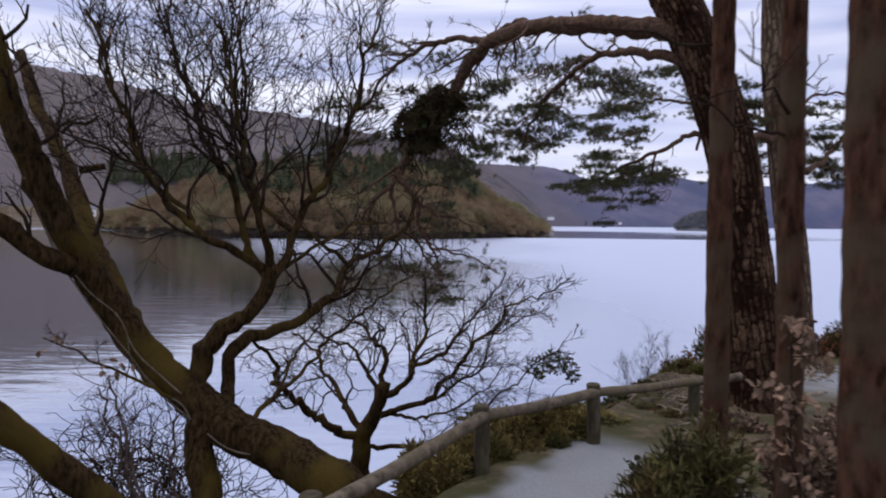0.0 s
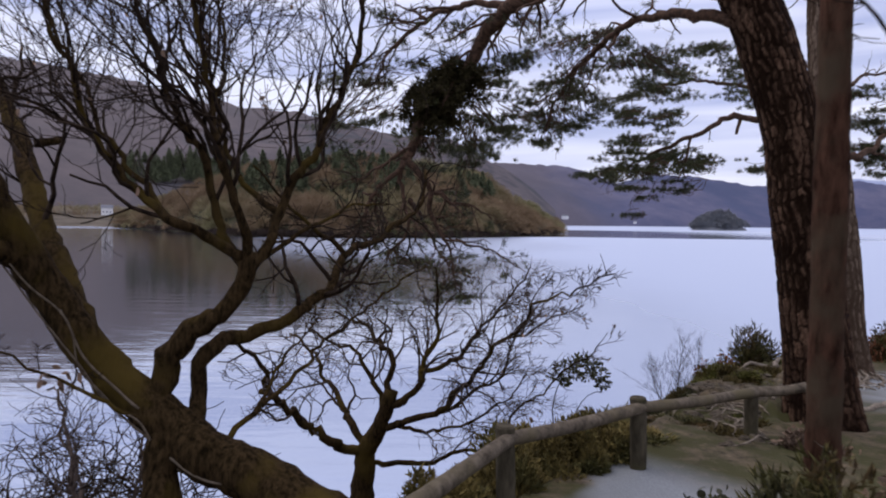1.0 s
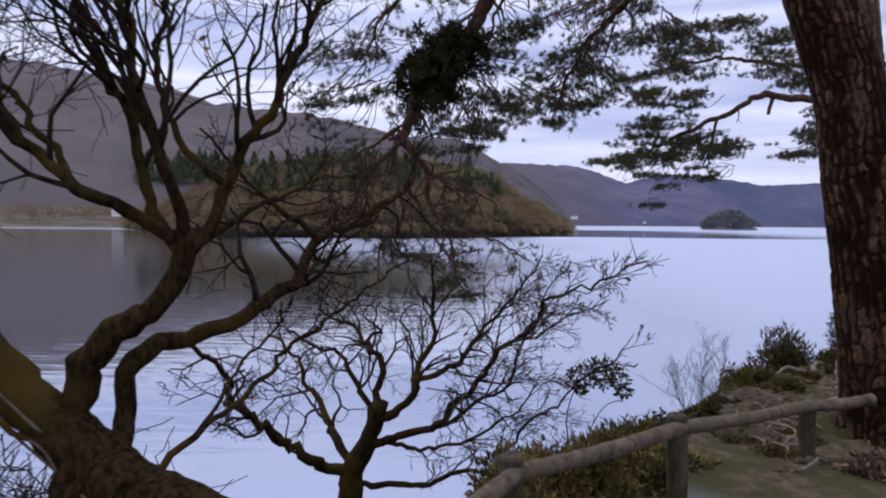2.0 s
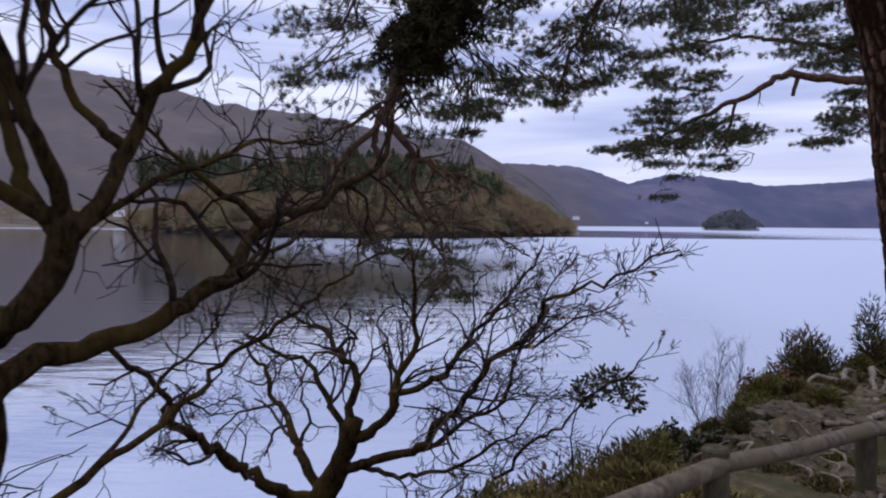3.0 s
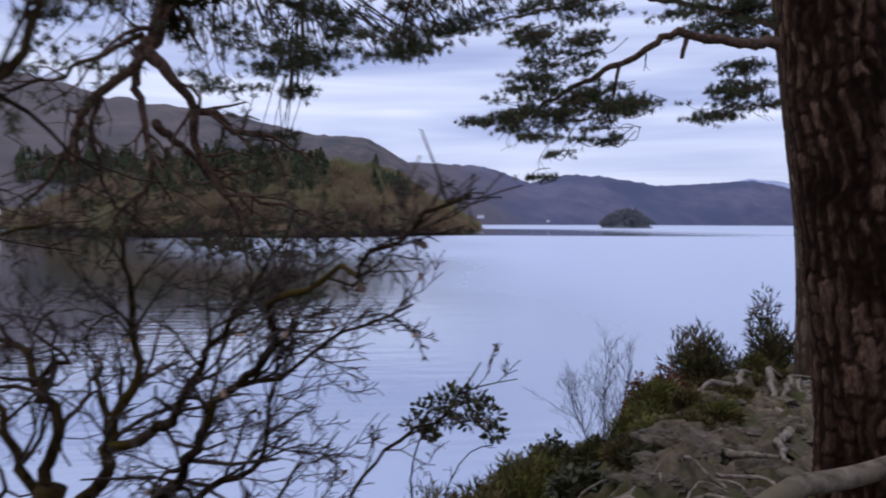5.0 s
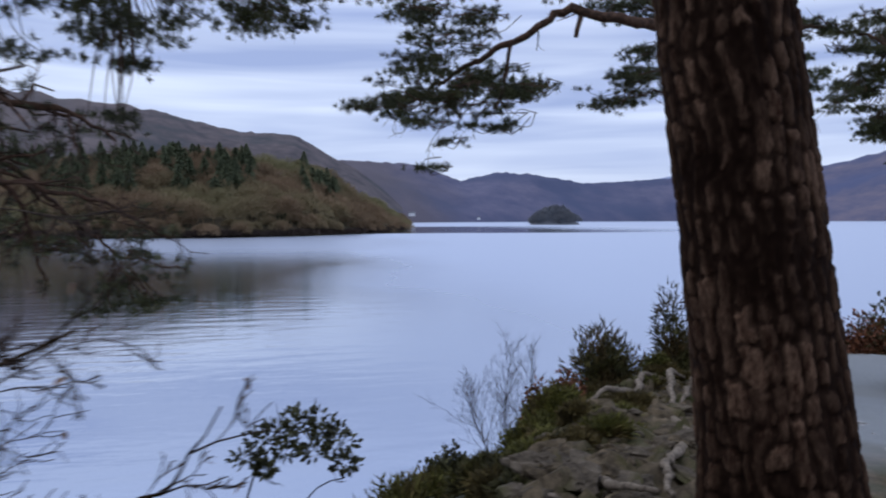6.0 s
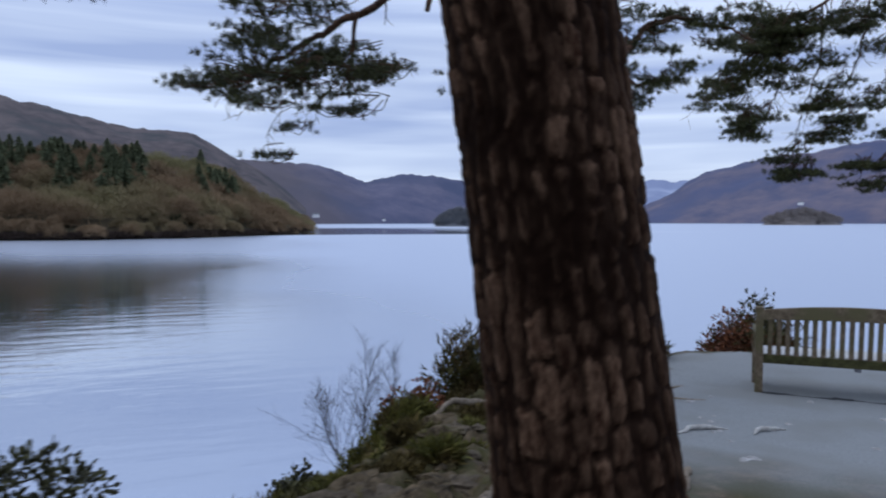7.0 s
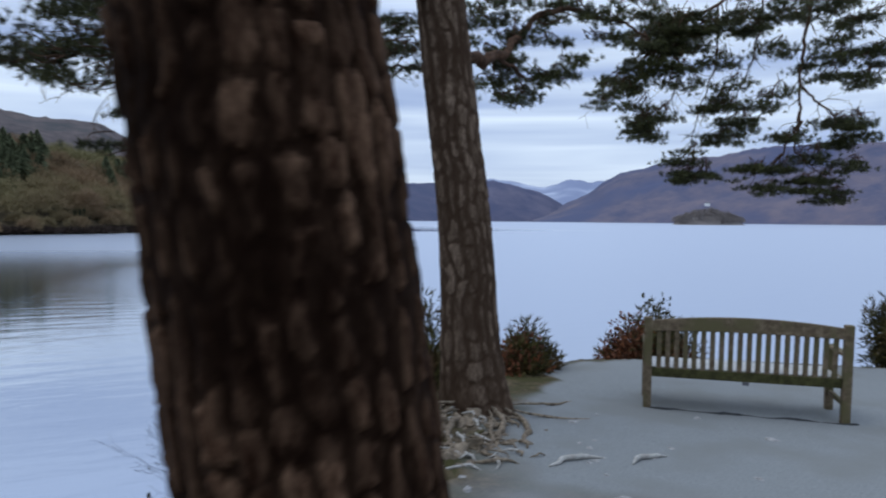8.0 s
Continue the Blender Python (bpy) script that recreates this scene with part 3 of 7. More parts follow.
def fell(name, bearings, crest, near, far, material, label, rough=0.06, seed=1.0):
    """A range of hills: crest angles in degrees by bearing, foot at the near distance, crest at the far one."""
    bs = np.arange(bearings[0], bearings[-1] + 0.01, 0.35)
    el = np.interp(bs, bearings, crest)
    rows = 22
    verts = []
    for j in range(rows + 1):
        s = j / rows * 1.25
        for b, e in zip(bs, el):
            n_, f_ = np.interp(b, (bearings[0], bearings[-1]), near), np.interp(b, (bearings[0], bearings[-1]), far)
            d = n_ + (f_ - n_) * s
            x, y = d * math.sin(radians(b)), d * math.cos(radians(b))
            peak = 2.0 + f_ * math.tan(radians(e)) - WATER_Z
            h = peak * (s**0.85 if s < 1 else 1 - (s - 1) * 1.2)
            h *= 1 + rough * fbm(x, y, (f_ - n_) * 0.35, seed) * (2.4 * s * (1 - s) if s < 1 else 0) * 3
            h += peak * 0.03 * fbm(x, y, (f_ - n_) * 0.06, seed + 3) * min(1, s * 4)
            verts.append((x, y, WATER_Z - 3 + h + 3 * min(1, s * 8)))
    w = len(bs)
    g = Geo()
    g.v = verts
    g.f = [(j * w + i, j * w + i + 1, (j + 1) * w + i + 1, (j + 1) * w + i) for j in range(rows) for i in range(w - 1)]
    return tagged(part(name, g, material), label, "hill", kind="structure")


fell("far_fell", (24, 27, 30, 31.7, 32.9, 34.3, 35.5, 36.4, 37.5, 38.2, 38.9, 40.2, 43, 46), (2.0, 3.0, 3.5, 3.25, 3.0, 2.75, 3.1, 3.45, 3.42, 3.18, 3.32, 3.3, 2.8, 2.0), (3300, 3300), (4700, 4700), M_SNOW, "distant fells dusted with snow, paled and blued by painted haze", seed=5)
fell("mid_fell", (-2, 2.8, 9.4, 11.8, 13.2, 16.2, 19, 23.2, 26.9, 29.0, 30.4, 31.7, 32.9, 33.9, 35.0, 35.7, 36.6, 38.4), (5.3, 5.2, 4.77, 3.85, 3.42, 4.05, 3.9, 3.08, 3.2, 3.35, 3.35, 3.0, 2.72, 2.45, 1.95, 1.5, 0.95, 0.3), (1500, 3200), (2300, 3600), M_BLUE, "fells across the lake, blue with painted haze", seed=9)
fell("right_fell", (33.6, 35.5, 36.2, 37.5, 38.4, 39.1, 39.8, 40.7, 42, 43.3, 44.4, 45.8, 47.9, 49.9, 51.1, 59, 75, 95, 120), (0.2, 0.95, 1.45, 2.0, 2.5, 3.15, 3.55, 4.0, 4.25, 4.55, 4.82, 5.05, 5.15, 5.62, 5.8, 5.85, 6.0, 5.5, 4), (2700, 1500), (3400, 2600), M_PURPLE, "purple-brown fells across the lake, bluish with painted haze", seed=13)
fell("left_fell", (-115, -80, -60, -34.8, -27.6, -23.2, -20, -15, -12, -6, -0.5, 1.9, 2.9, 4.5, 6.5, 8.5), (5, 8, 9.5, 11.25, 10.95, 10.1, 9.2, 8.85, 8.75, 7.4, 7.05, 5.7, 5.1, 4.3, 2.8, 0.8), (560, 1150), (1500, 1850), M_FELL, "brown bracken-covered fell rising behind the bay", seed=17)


def polar(b, d):
    return d * math.sin(radians(b)), d * math.cos(radians(b))


SHORE_B, SHORE_D = (-27, -23, -19, -17, -7, 0, 4, 7, 8.7), (520, 400, 308, 280, 268, 288, 320, 368, 432)
TOP_B, TOP_E = (-27, -24.5, -22, -20, -17.7, -13, -10, -4.5, -1.5, 2.0, 3.4, 5.7, 7.5, 8.7), (0.4, 1.6, 3.0, 4.2, 5.2, 5.9, 6.2, 6.2, 5.5, 4.9, 3.6, 2.3, 1.0, -0.3)


def knoll_height(b, s):
    """Height of the wooded headland over the water: bearing, and the way from its shore to its crest."""
    d = float(np.interp(b, SHORE_B, SHORE_D)) + 130 * s
    crest = math.tan(radians(float(np.interp(b, TOP_B, TOP_E)))) * (d + 0) + 6.5
    tall = min(13.0, max(3.0, crest * 0.45))
    x, y = polar(b, d)
    return x, y, max(0.3, (crest - tall) * min(1.0, s) ** 0.75) * (1.0 if s <= 1 else 1 - 0.8 * (s - 1)) + 1.5 * fbm(x, y, 40, 2.0), tall


kg = Geo()
kb, ks = np.arange(-27, 8.71, 0.4), np.linspace(0, 1.7, 22)
for s in ks:
    for b in kb:
        x, y, h, _ = knoll_height(b, s)
        kg.v.append((x, y, WATER_Z + h - (1.0 if s == 0 else 0)))
kg.f = [(j * len(kb) + i, j * len(kb) + i + 1, (j + 1) * len(kb) + i + 1, (j + 1) * len(kb) + i) for j in range(len(ks) - 1) for i in range(len(kb) - 1)]
headland = tagged(part("headland", kg, M_KNOLL), "wooded headland running out into the lake", "headland", kind="structure")


def bare_crown(geo, rng, place, height, wide, count, thick=1.0):
    """A far leafless tree: a haze of fine branches over a short stem."""
    p = np.array(place, float)
    geo.tube([p, p + (0, 0, height * 0.4)], [0.16, 0.08], 4)
    a = rng.normal(size=(count, 3))
    a /= np.linalg.norm(a, axis=1, keepdims=True)
    a[:, 2] = np.abs(a[:, 2]) * 1.2 - 0.5
    rad = rng.uniform(0.35, 1.0, (count, 1)) ** 0.6
    root = p + np.array((0, 0, height * 0.5)) + a * rad * (wide, wide, height * 0.5)
    way = a + rng.normal(size=(count, 3)) * 0.35 + (0, 0, 0.7)
    way /= np.linalg.norm(way, axis=1, keepdims=True)
    geo.slivers(root, way, rng.uniform(0.9, 2.1, count), thick * rng.uniform(0.08, 0.20, (count, 1)), rng)


def conifer(geo, rng, place, height, wide):
    """A far conifer: whorls of drooping sprays round a stem."""
    p = np.array(place, float)
    geo.tube([p, p + (0, 0, height)], [0.25, 0.05], 4)
    n = 560
    f = rng.uniform(0.10, 1, n) ** 0.9
    a = rng.uniform(0, 2 * math.pi, n)
    reach = wide * np.minimum(1, (1 - f) * 1.5) ** 0.85 * rng.uniform(0.3, 1, n) + 0.1
    root = p + np.stack([np.cos(a) * reach * 0.4, np.sin(a) * reach * 0.4, f * height], 1)
    way = np.stack([np.cos(a), np.sin(a), rng.uniform(-0.5, 0.1, n)], 1)
    geo.slivers(root, way / np.linalg.norm(way, axis=1, keepdims=True), reach * 0.8 + 0.5, np.full((n, 1), 0.36), rng)


rng = np.random.default_rng(4)
bare, firs = Geo(), Geo()
for _ in range(740):
    b, s = rng.uniform(-26.6, 8.5), rng.random() ** 1.1 * 1.15
    x, y, h, tall = knoll_height(b, s)
    if rng.random() < 0.02 and -20 < b < 3 and s > 0.45:
        conifer(firs, rng, (x, y, WATER_Z + h), tall * rng.uniform(0.9, 1.25), tall * 0.3)
    else:
        low = 0.45 if s < 0.12 else 1.0
        bare_crown(bare, rng, (x, y, WATER_Z + h - 0.5), tall * low * rng.uniform(0.65, 1.1), 6.6 * low * rng.uniform(0.7, 1.3), 620, 0.72)
for _ in range(135):
    b = rng.choice((-17.5, -16, -14.5, -13.2, -11.5, -9.5, -8.5, -6.3, -5.2, -4.2, 0.8, 2.2)) + rng.normal() * 0.45
    x, y, h, tall = knoll_height(b, rng.uniform(0.35, 0.95))
    conifer(firs, rng, (x, y, WATER_Z + h), rng.uniform(9, 18), rng.uniform(4.0, 6.0))
# low dark crowns added to draw the band of shade at the waterline
brush = Geo()
for _ in range(420):
    b = rng.uniform(-26.6, 8.4)
    x, y, h, tall = knoll_height(b, rng.uniform(0.0, 0.03))
    bare_crown(brush, rng, (x, y, WATER_Z + 0.1), rng.uniform(1.2, 2.6), rng.uniform(1.5, 3.0), 60, 1.6)
tagged(part("waterline_shade_brush", brush, M_TWIG_BROWN), "dark brown brush added as the shade band along the headland's waterline", "undergrowth", kind="stuff")
# plantation on the flank of the fell
plantation = Geo()
for _ in range(120):
    b, s = rng.uniform(-26, -18.5), rng.uniform(0.13, 0.27)
    n_, f_ = np.interp(b, (-115, 8.5), (560, 1150)), np.interp(b, (-115, 8.5), (1500, 1850))
    peak = 2.0 + f_ * math.tan(radians(10.7)) - WATER_Z
    x, y = (n_ + (f_ - n_) * s) * math.sin(radians(b)), (n_ + (f_ - n_) * s) * math.cos(radians(b))
    conifer(plantation, rng, (x, y, WATER_Z + peak * s**0.85 * 0.93), rng.uniform(18, 30), rng.uniform(7, 10))
tagged(part("fell_plantation", plantation, M_FIR), "dark conifer plantation on the fellside, paled by painted haze", "woodland", kind="stuff")
tagged(part("headland_wood", bare, M_BARE), "leafless brown wood covering the headland", "woodland", kind="stuff")
tagged(part("headland_conifers", firs, M_FIR), "dark green conifers standing in the wood, paled by painted haze", "woodland", kind="stuff")

# the far side of the bay: low wooded shore, pale reeds, a white house
shore = Geo()
sb = np.arange(-70, -19.9, 0.8)
for d, z in ((600, -0.6), (606, 0.5), (640, 2.5), (760, 9.0), (900, 20)):
    for b in sb:
        x, y = polar(b, d + 14 * fbm(b * 10, 0, 40, 6))
        shore.v.append((x, y, WATER_Z + z))
shore.f = [(j * len(sb) + i, j * len(sb) + i + 1, (j + 1) * len(sb) + i + 1, (j + 1) * len(sb) + i) for j in range(4) for i in range(len(sb) - 1)]
tagged(part("bay_shore", shore, M_REED), "pale reedy shore at the head of the bay", "shore", kind="structure")
baywood = Geo()
for _ in range(620):
    b, d = rng.uniform(-68, -20), 655 + 170 * rng.random()
    if abs(b + 27.4) < 1.0 and d < 700:
        continue
    x, y = polar(b, d)
    bare_crown(baywood, rng, (x, y, WATER_Z + 2.5 + (d - 640) * 0.055), rng.uniform(7, 14), rng.uniform(3, 5), 70)
tagged(part("bay_wood", baywood, M_BARE), "leafless wood along the bay shore", "woodland", kind="stuff")


def cottage(place, turn, long, wide, tall, label):
    home = thing("cottage", place, label, "house")
    home.rotation_euler.z = radians(turn)
    g = Geo()
    g.box(Matrix(), long, wide, tall)
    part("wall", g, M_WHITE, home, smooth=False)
    r = Geo()
    e = 0.4
    r.v = [(-long / 2 - e, -wide / 2 - e, tall), (long / 2 + e, -wide / 2 - e, tall), (long / 2 + e, wide / 2 + e, tall), (-long / 2 - e, wide / 2 + e, tall), (-long / 2 - e, 0, tall + wide * 0.42), (long / 2 + e, 0, tall + wide * 0.42)]
    r.f = [(0, 1, 5, 4), (2, 3, 4, 5), (0, 4, 3), (1, 2, 5), (0, 3, 2, 1)]
    part("roof", r, M_SLATE, home, smooth=False)
    for x in (-long * 0.3, 0, long * 0.3):
        w = Geo()
        w.box(pose(x, -wide / 2 - 0.03, tall * 0.35), 1.0, 0.12, 1.3)
        part("window", w, M_SLATE, home, smooth=False)
    return home


hx, hy = polar(-27.4, 648)
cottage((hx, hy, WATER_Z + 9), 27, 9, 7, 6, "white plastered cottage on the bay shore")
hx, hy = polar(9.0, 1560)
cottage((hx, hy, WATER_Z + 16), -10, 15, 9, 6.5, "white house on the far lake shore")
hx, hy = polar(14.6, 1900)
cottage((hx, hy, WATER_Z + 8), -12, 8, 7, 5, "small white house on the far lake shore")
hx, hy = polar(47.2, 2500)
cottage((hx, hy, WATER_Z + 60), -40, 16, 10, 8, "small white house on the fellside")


def isle(name, b0, b1, d, top, count, label, seed, firs_share=0.4, material=None):
    r_ = np.random.default_rng(seed)
    g = Geo()
    half = radians((b1 - b0) / 2) * d
    cx, cy = polar((b0 + b1) / 2, d)
    rings = 10
    for j in range(rings + 1):
        for k in range(28):
            a = 2 * math.pi * k / 28
            q = 1 - j / rings
            g.v.append((cx + math.cos(a) * half * q, cy + math.sin(a) * half * 0.6 * q, WATER_Z - 0.5 + top * 0.45 * (1 - q * q)))
    g.f = [(j * 28 + k, j * 28 + (k + 1) % 28, (j + 1) * 28 + (k + 1) % 28, (j + 1) * 28 + k) for j in range(rings) for k in range(28)]
    tagged(part(name, g, material or M_ISLE), label, "island", kind="structure")
    w = Geo()
    for _ in range(count):
        a, q = r_.uniform(0, 2 * math.pi), math.sqrt(r_.random()) * 0.95
        hill = (1 - q * q) * top * 0.45
        at = (cx + math.cos(a) * half * q, cy + math.sin(a) * half * 0.6 * q, WATER_Z + hill - 0.5)
        if r_.random() < firs_share:
            conifer(w, r_, at, top * r_.uniform(0.35, 0.6) * (1.1 - 0.5 * q), top * 0.14)
        else:
            bare_crown(w, r_, at, top * r_.uniform(0.35, 0.55) * (1.1 - 0.4 * q), top * 0.18, 90, 4.5)
    tagged(part(name + "_wood", w, material or M_ISLE), "trees covering the island, pale with painted haze", "woodland", kind="stuff")


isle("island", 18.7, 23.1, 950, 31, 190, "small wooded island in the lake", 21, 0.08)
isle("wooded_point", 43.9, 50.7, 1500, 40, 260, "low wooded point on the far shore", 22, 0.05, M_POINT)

# ---- trees on the bank ----
OAK = Style(wiggle=0.36, lift=0.05, seg=0.085, spread=(28, 62), keep=0.70, thin=0.62, twig=0.0024, density=0.56)
OAK_UP = Style(wiggle=0.27, lift=0.12, seg=0.095, spread=(20, 46), keep=0.78, thin=0.62, twig=0.0024, density=0.48)


def fallen_leaves(geo, rng_, tips, count, size=0.045):
    """A few withered leaves still on the twigs."""
    pick = [tips[i] for i in rng_.integers(0, len(tips), count)]
    root = np.array([p for p, _ in pick])
    way = rng_.normal(size=(count, 3)) * 0.6 + (0, 0, -0.6)
    way /= np.linalg.norm(way, axis=1, keepdims=True)
    geo.leaves(root, way, rng_.uniform(0.7, 1.3, count) * size, size * 0.28, rng_)


def leaning_oak():
    r_ = np.random.default_rng(31)
    base = (-0.35, 4.62, 0.05)
    tree = thing("oak_tree", base, "leaning mossy leafless oak with forked limbs on the bank", "tree")
    tips = []
    trunk, twigs, lines = Geo(), Geo(), []
    spine = [(0.05, 4.42, -0.20), (-0.30, 4.52, 0.20), (-0.63, 4.62, 0.48), (-0.90, 4.70, 0.63), (-1.15, 4.78, 0.74), (-1.43, 4.83, 0.85), (-1.67, 4.87, 1.00), (-1.87, 4.88, 1.16), (-2.03, 4.88, 1.29), (-2.19, 4.87, 1.48), (-2.31, 4.86, 1.67), (-2.44, 4.83, 1.88), (-2.55, 4.75, 2.12), (-2.65, 4.67, 2.42), (-2.73, 4.58, 2.69), (-2.79, 4.50, 2.94), (-2.83, 4.42, 3.19), (-2.92, 4.3, 3.8)]
    limb(trunk, r_, spine, 0.200, 0.070, OAK, 5, 0.65, 3, 0.72, 0.05, tips, twigs, lines)
    limbs = [
        ([(-2.13, 4.95, 1.55), (-2.49, 5.15, 1.85), (-2.82, 5.45, 2.22), (-3.10, 5.75, 2.61), (-3.45, 6.10, 3.02), (-3.88, 6.50, 3.49), (-4.26, 6.90, 4.05)], 0.105, 0.040, 8, 0.75, OAK_UP),
        ([(-1.75, 4.90, 1.20), (-1.65, 4.95, 1.52), (-1.43, 4.97, 1.69), (-1.30, 4.97, 1.88), (-1.26, 4.96, 2.06)], 0.086, 0.052, 0, 0.5, OAK),
        ([(-1.26, 4.96, 2.00), (-1.25, 4.88, 2.20), (-1.30, 4.79, 2.38), (-1.33, 4.72, 2.55), (-1.36, 4.66, 2.85), (-1.42, 4.62, 3.25), (-1.50, 4.60, 3.70)], 0.036, 0.010, 17, 0.95, OAK_UP),
        ([(-1.29, 4.96, 1.94), (-1.44, 4.97, 2.23), (-1.48, 4.98, 2.44), (-1.57, 4.99, 2.65), (-1.69, 5.00, 2.87), (-1.79, 5.02, 3.10), (-1.95, 5.08, 3.50), (-2.10, 5.15, 3.95)], 0.034, 0.010, 17, 0.90, OAK_UP),
        ([(-1.26, 4.97, 1.97), (-1.14, 5.06, 2.13), (-1.14, 5.12, 2.26), (-1.03, 5.16, 2.49), (-0.89, 5.20, 2.71), (-0.80, 5.25, 2.96), (-0.70, 5.32, 3.25), (-0.62, 5.42, 3.65), (-0.52, 5.55, 4.05)], 0.038, 0.010, 18, 0.85, OAK_UP),
        ([(-1.15, 5.13, 2.29), (-1.27, 5.20, 2.41), (-1.42, 5.28, 2.57), (-1.56, 5.35, 2.78), (-1.61, 5.42, 3.01), (-1.58, 5.50, 3.25), (-1.66, 5.62, 3.75), (-1.72, 5.70, 4.10)], 0.024, 0.008, 15, 0.85, OAK_UP),
        ([(-1.27, 4.93, 2.00), (-1.49, 4.85, 2.15), (-1.64, 4.74, 2.25), (-1.95, 4.70, 2.56), (-2.07, 4.66, 2.79), (-2.17, 4.62, 3.11), (-2.25, 4.60, 3.41), (-2.40, 4.60, 3.80)], 0.034, 0.010, 16, 0.85, OAK_UP),
        ([(-1.65, 4.75, 2.26), (-1.86, 4.90, 2.45), (-2.10, 5.00, 2.69), (-2.31, 5.10, 3.05), (-2.56, 5.20, 3.42), (-2.70, 5.35, 3.90)], 0.020, 0.008, 14, 0.80, OAK_UP),
        ([(-1.22, 4.99, 1.98), (-1.08, 5.05, 2.11), (-0.91, 5.10, 2.21), (-0.86, 5.20, 2.25), (-0.70, 5.40, 2.34), (-0.47, 5.60, 2.38)], 0.018, 0.006, 8, 0.45, OAK),
        ([(-1.60, 4.90, 0.85), (-1.59, 5.00, 1.22), (-1.55, 5.03, 1.43), (-1.44, 5.12, 1.49), (-1.24, 5.25, 1.55), (-1.02, 5.37, 1.64), (-0.91, 5.50, 1.74), (-0.86, 5.72, 1.91), (-0.82, 5.84, 2.01), (-0.62, 6.10, 2.12), (-0.36, 6.40, 2.33), (-0.25, 6.60, 2.70)], 0.060, 0.012, 13, 0.65, OAK),
        ([(-0.84, 5.83, 2.01), (-0.97, 5.69, 2.21), (-1.07, 5.62, 2.27), (-1.24, 5.50, 2.42), (-1.36, 5.45, 2.62)], 0.020, 0.007, 6, 0.45, OAK),
        ([(-1.38, 4.86, 0.90), (-1.26, 5.05, 1.05), (-1.15, 5.30, 1.14), (-1.04, 5.68, 1.27), (-0.90, 5.90, 1.42), (-0.75, 6.10, 1.52), (-0.53, 6.35, 1.73), (-0.27, 6.60, 1.88)], 0.020, 0.006, 13, 0.45, OAK),
        ([(-1.27, 5.05, 1.03), (-1.24, 5.30, 1.13), (-1.21, 5.45, 1.24), (-1.15, 5.60, 1.36), (-1.05, 5.75, 1.47), (-1.05, 5.90, 1.62)], 0.014, 0.006, 8, 0.40, OAK),
        ([(-2.50, 4.78, 2.02), (-2.61, 4.62, 2.09), (-2.75, 4.52, 2.21), (-2.88, 4.42, 2.33), (-3.2, 4.3, 2.5)], 0.08, 0.05, 4, 0.6, OAK),
        ([(-1.62, 4.82, 1.03), (-1.82, 4.74, 1.10), (-2.04, 4.71, 1.21), (-2.25, 4.70, 1.32), (-2.45, 4.68, 1.41), (-2.60, 4.66, 1.50), (-2.73, 4.65, 1.56)], 0.017, 0.006, 4, 0.30, OAK),
    ]
    part("trunk", rebase(trunk, base), M_OAK, tree, "thick dark trunk with moss")
    for ctrl, r0, r1, kids, long, style in limbs:
        g = Geo()
        limb(g, r_, ctrl, r0, r1, style, kids, long, 4 if style is OAK_UP and r0 < 0.1 else 3, 0.22 if style is OAK_UP else 0.35, 0.05 if r0 < 0.1 else 0.015, tips, twigs, lines)
        part("limb", rebase(g, base), M_OAK, tree)
    stub = Geo()
    limb(stub, r_, [(-3.15, 5.90, 2.80), (-3.07, 5.95, 2.82), (-2.98, 6.00, 2.85)], 0.035, 0.028, OAK)
    part("dead_stub", rebase(stub, base), M_OAK, tree)
    low = Geo()
    limb(low, r_, [(-1.68, 4.87, 1.05), (-1.72, 4.78, 0.81), (-1.63, 4.67, 0.53), (-1.50, 4.56, 0.1), (-1.45, 4.5, -0.5)], 0.10, 0.13, OAK)
    part("stem", rebase(low, base), M_OAK, tree)
    tagged(part("crown", rebase(twigs, base), M_TWIG, tree, "fine tangled bare twigs"), kind="stuff")
    dead = Geo()
    fallen_leaves(dead, r_, tips, 110)
    for spot in ((-2.64, 4.65, 1.51), (-2.28, 4.69, 1.35), (-2.20, 4.70, 1.31)):
        fallen_leaves(dead, r_, [(np.array(spot) + r_.normal(size=3) * 0.035, 0) for _ in range(9)], 9, 0.06)
    # pale climbing stems that wind up the trunk
    spine = np.array(smooth_line(spine[4:15], 0.04))
    n = len(spine)
    way = np.gradient(spine, axis=0)
    way /= np.linalg.norm(way, axis=1, keepdims=True)
    up = np.cross(way, (0.0, 1.0, 0.0))
    up /= np.linalg.norm(up, axis=1, keepdims=True)
    front = np.cross(up, way)
    front *= -np.sign(front[:, 1:2])
    thick = np.linspace(0.172, 0.100, n)[:, None]
    for k, (lo, hi, a0, turn_) in enumerate(((0.05, 0.95, 0.2, 0.7), (0.30, 1.0, -0.5, 1.1), (0.15, 0.60, 0.9, -1.2))):
        i0, i1 = int(lo * n), int(hi * n)
        f = np.linspace(0, 1, i1 - i0)[:, None]
        a = a0 + turn_ * f + 0.25 * np.sin(9 * f + k) + 0.10 * np.sin(23 * f + 2 * k)
        line = spine[i0:i1] + thick[i0:i1] * 0.99 * (np.cos(a) * front[i0:i1] + np.sin(a) * up[i0:i1])
        g = Geo()
        g.tube(list(line), np.linspace(0.008, 0.004, len(line)), 7, 0.15)
        part("climbing_stem", rebase(g, base), M_VINE, tree, "thin pale climbing stem")
    part("withered_foliage", rebase(dead, base), M_DEAD, tree, "few withered brown leaves")


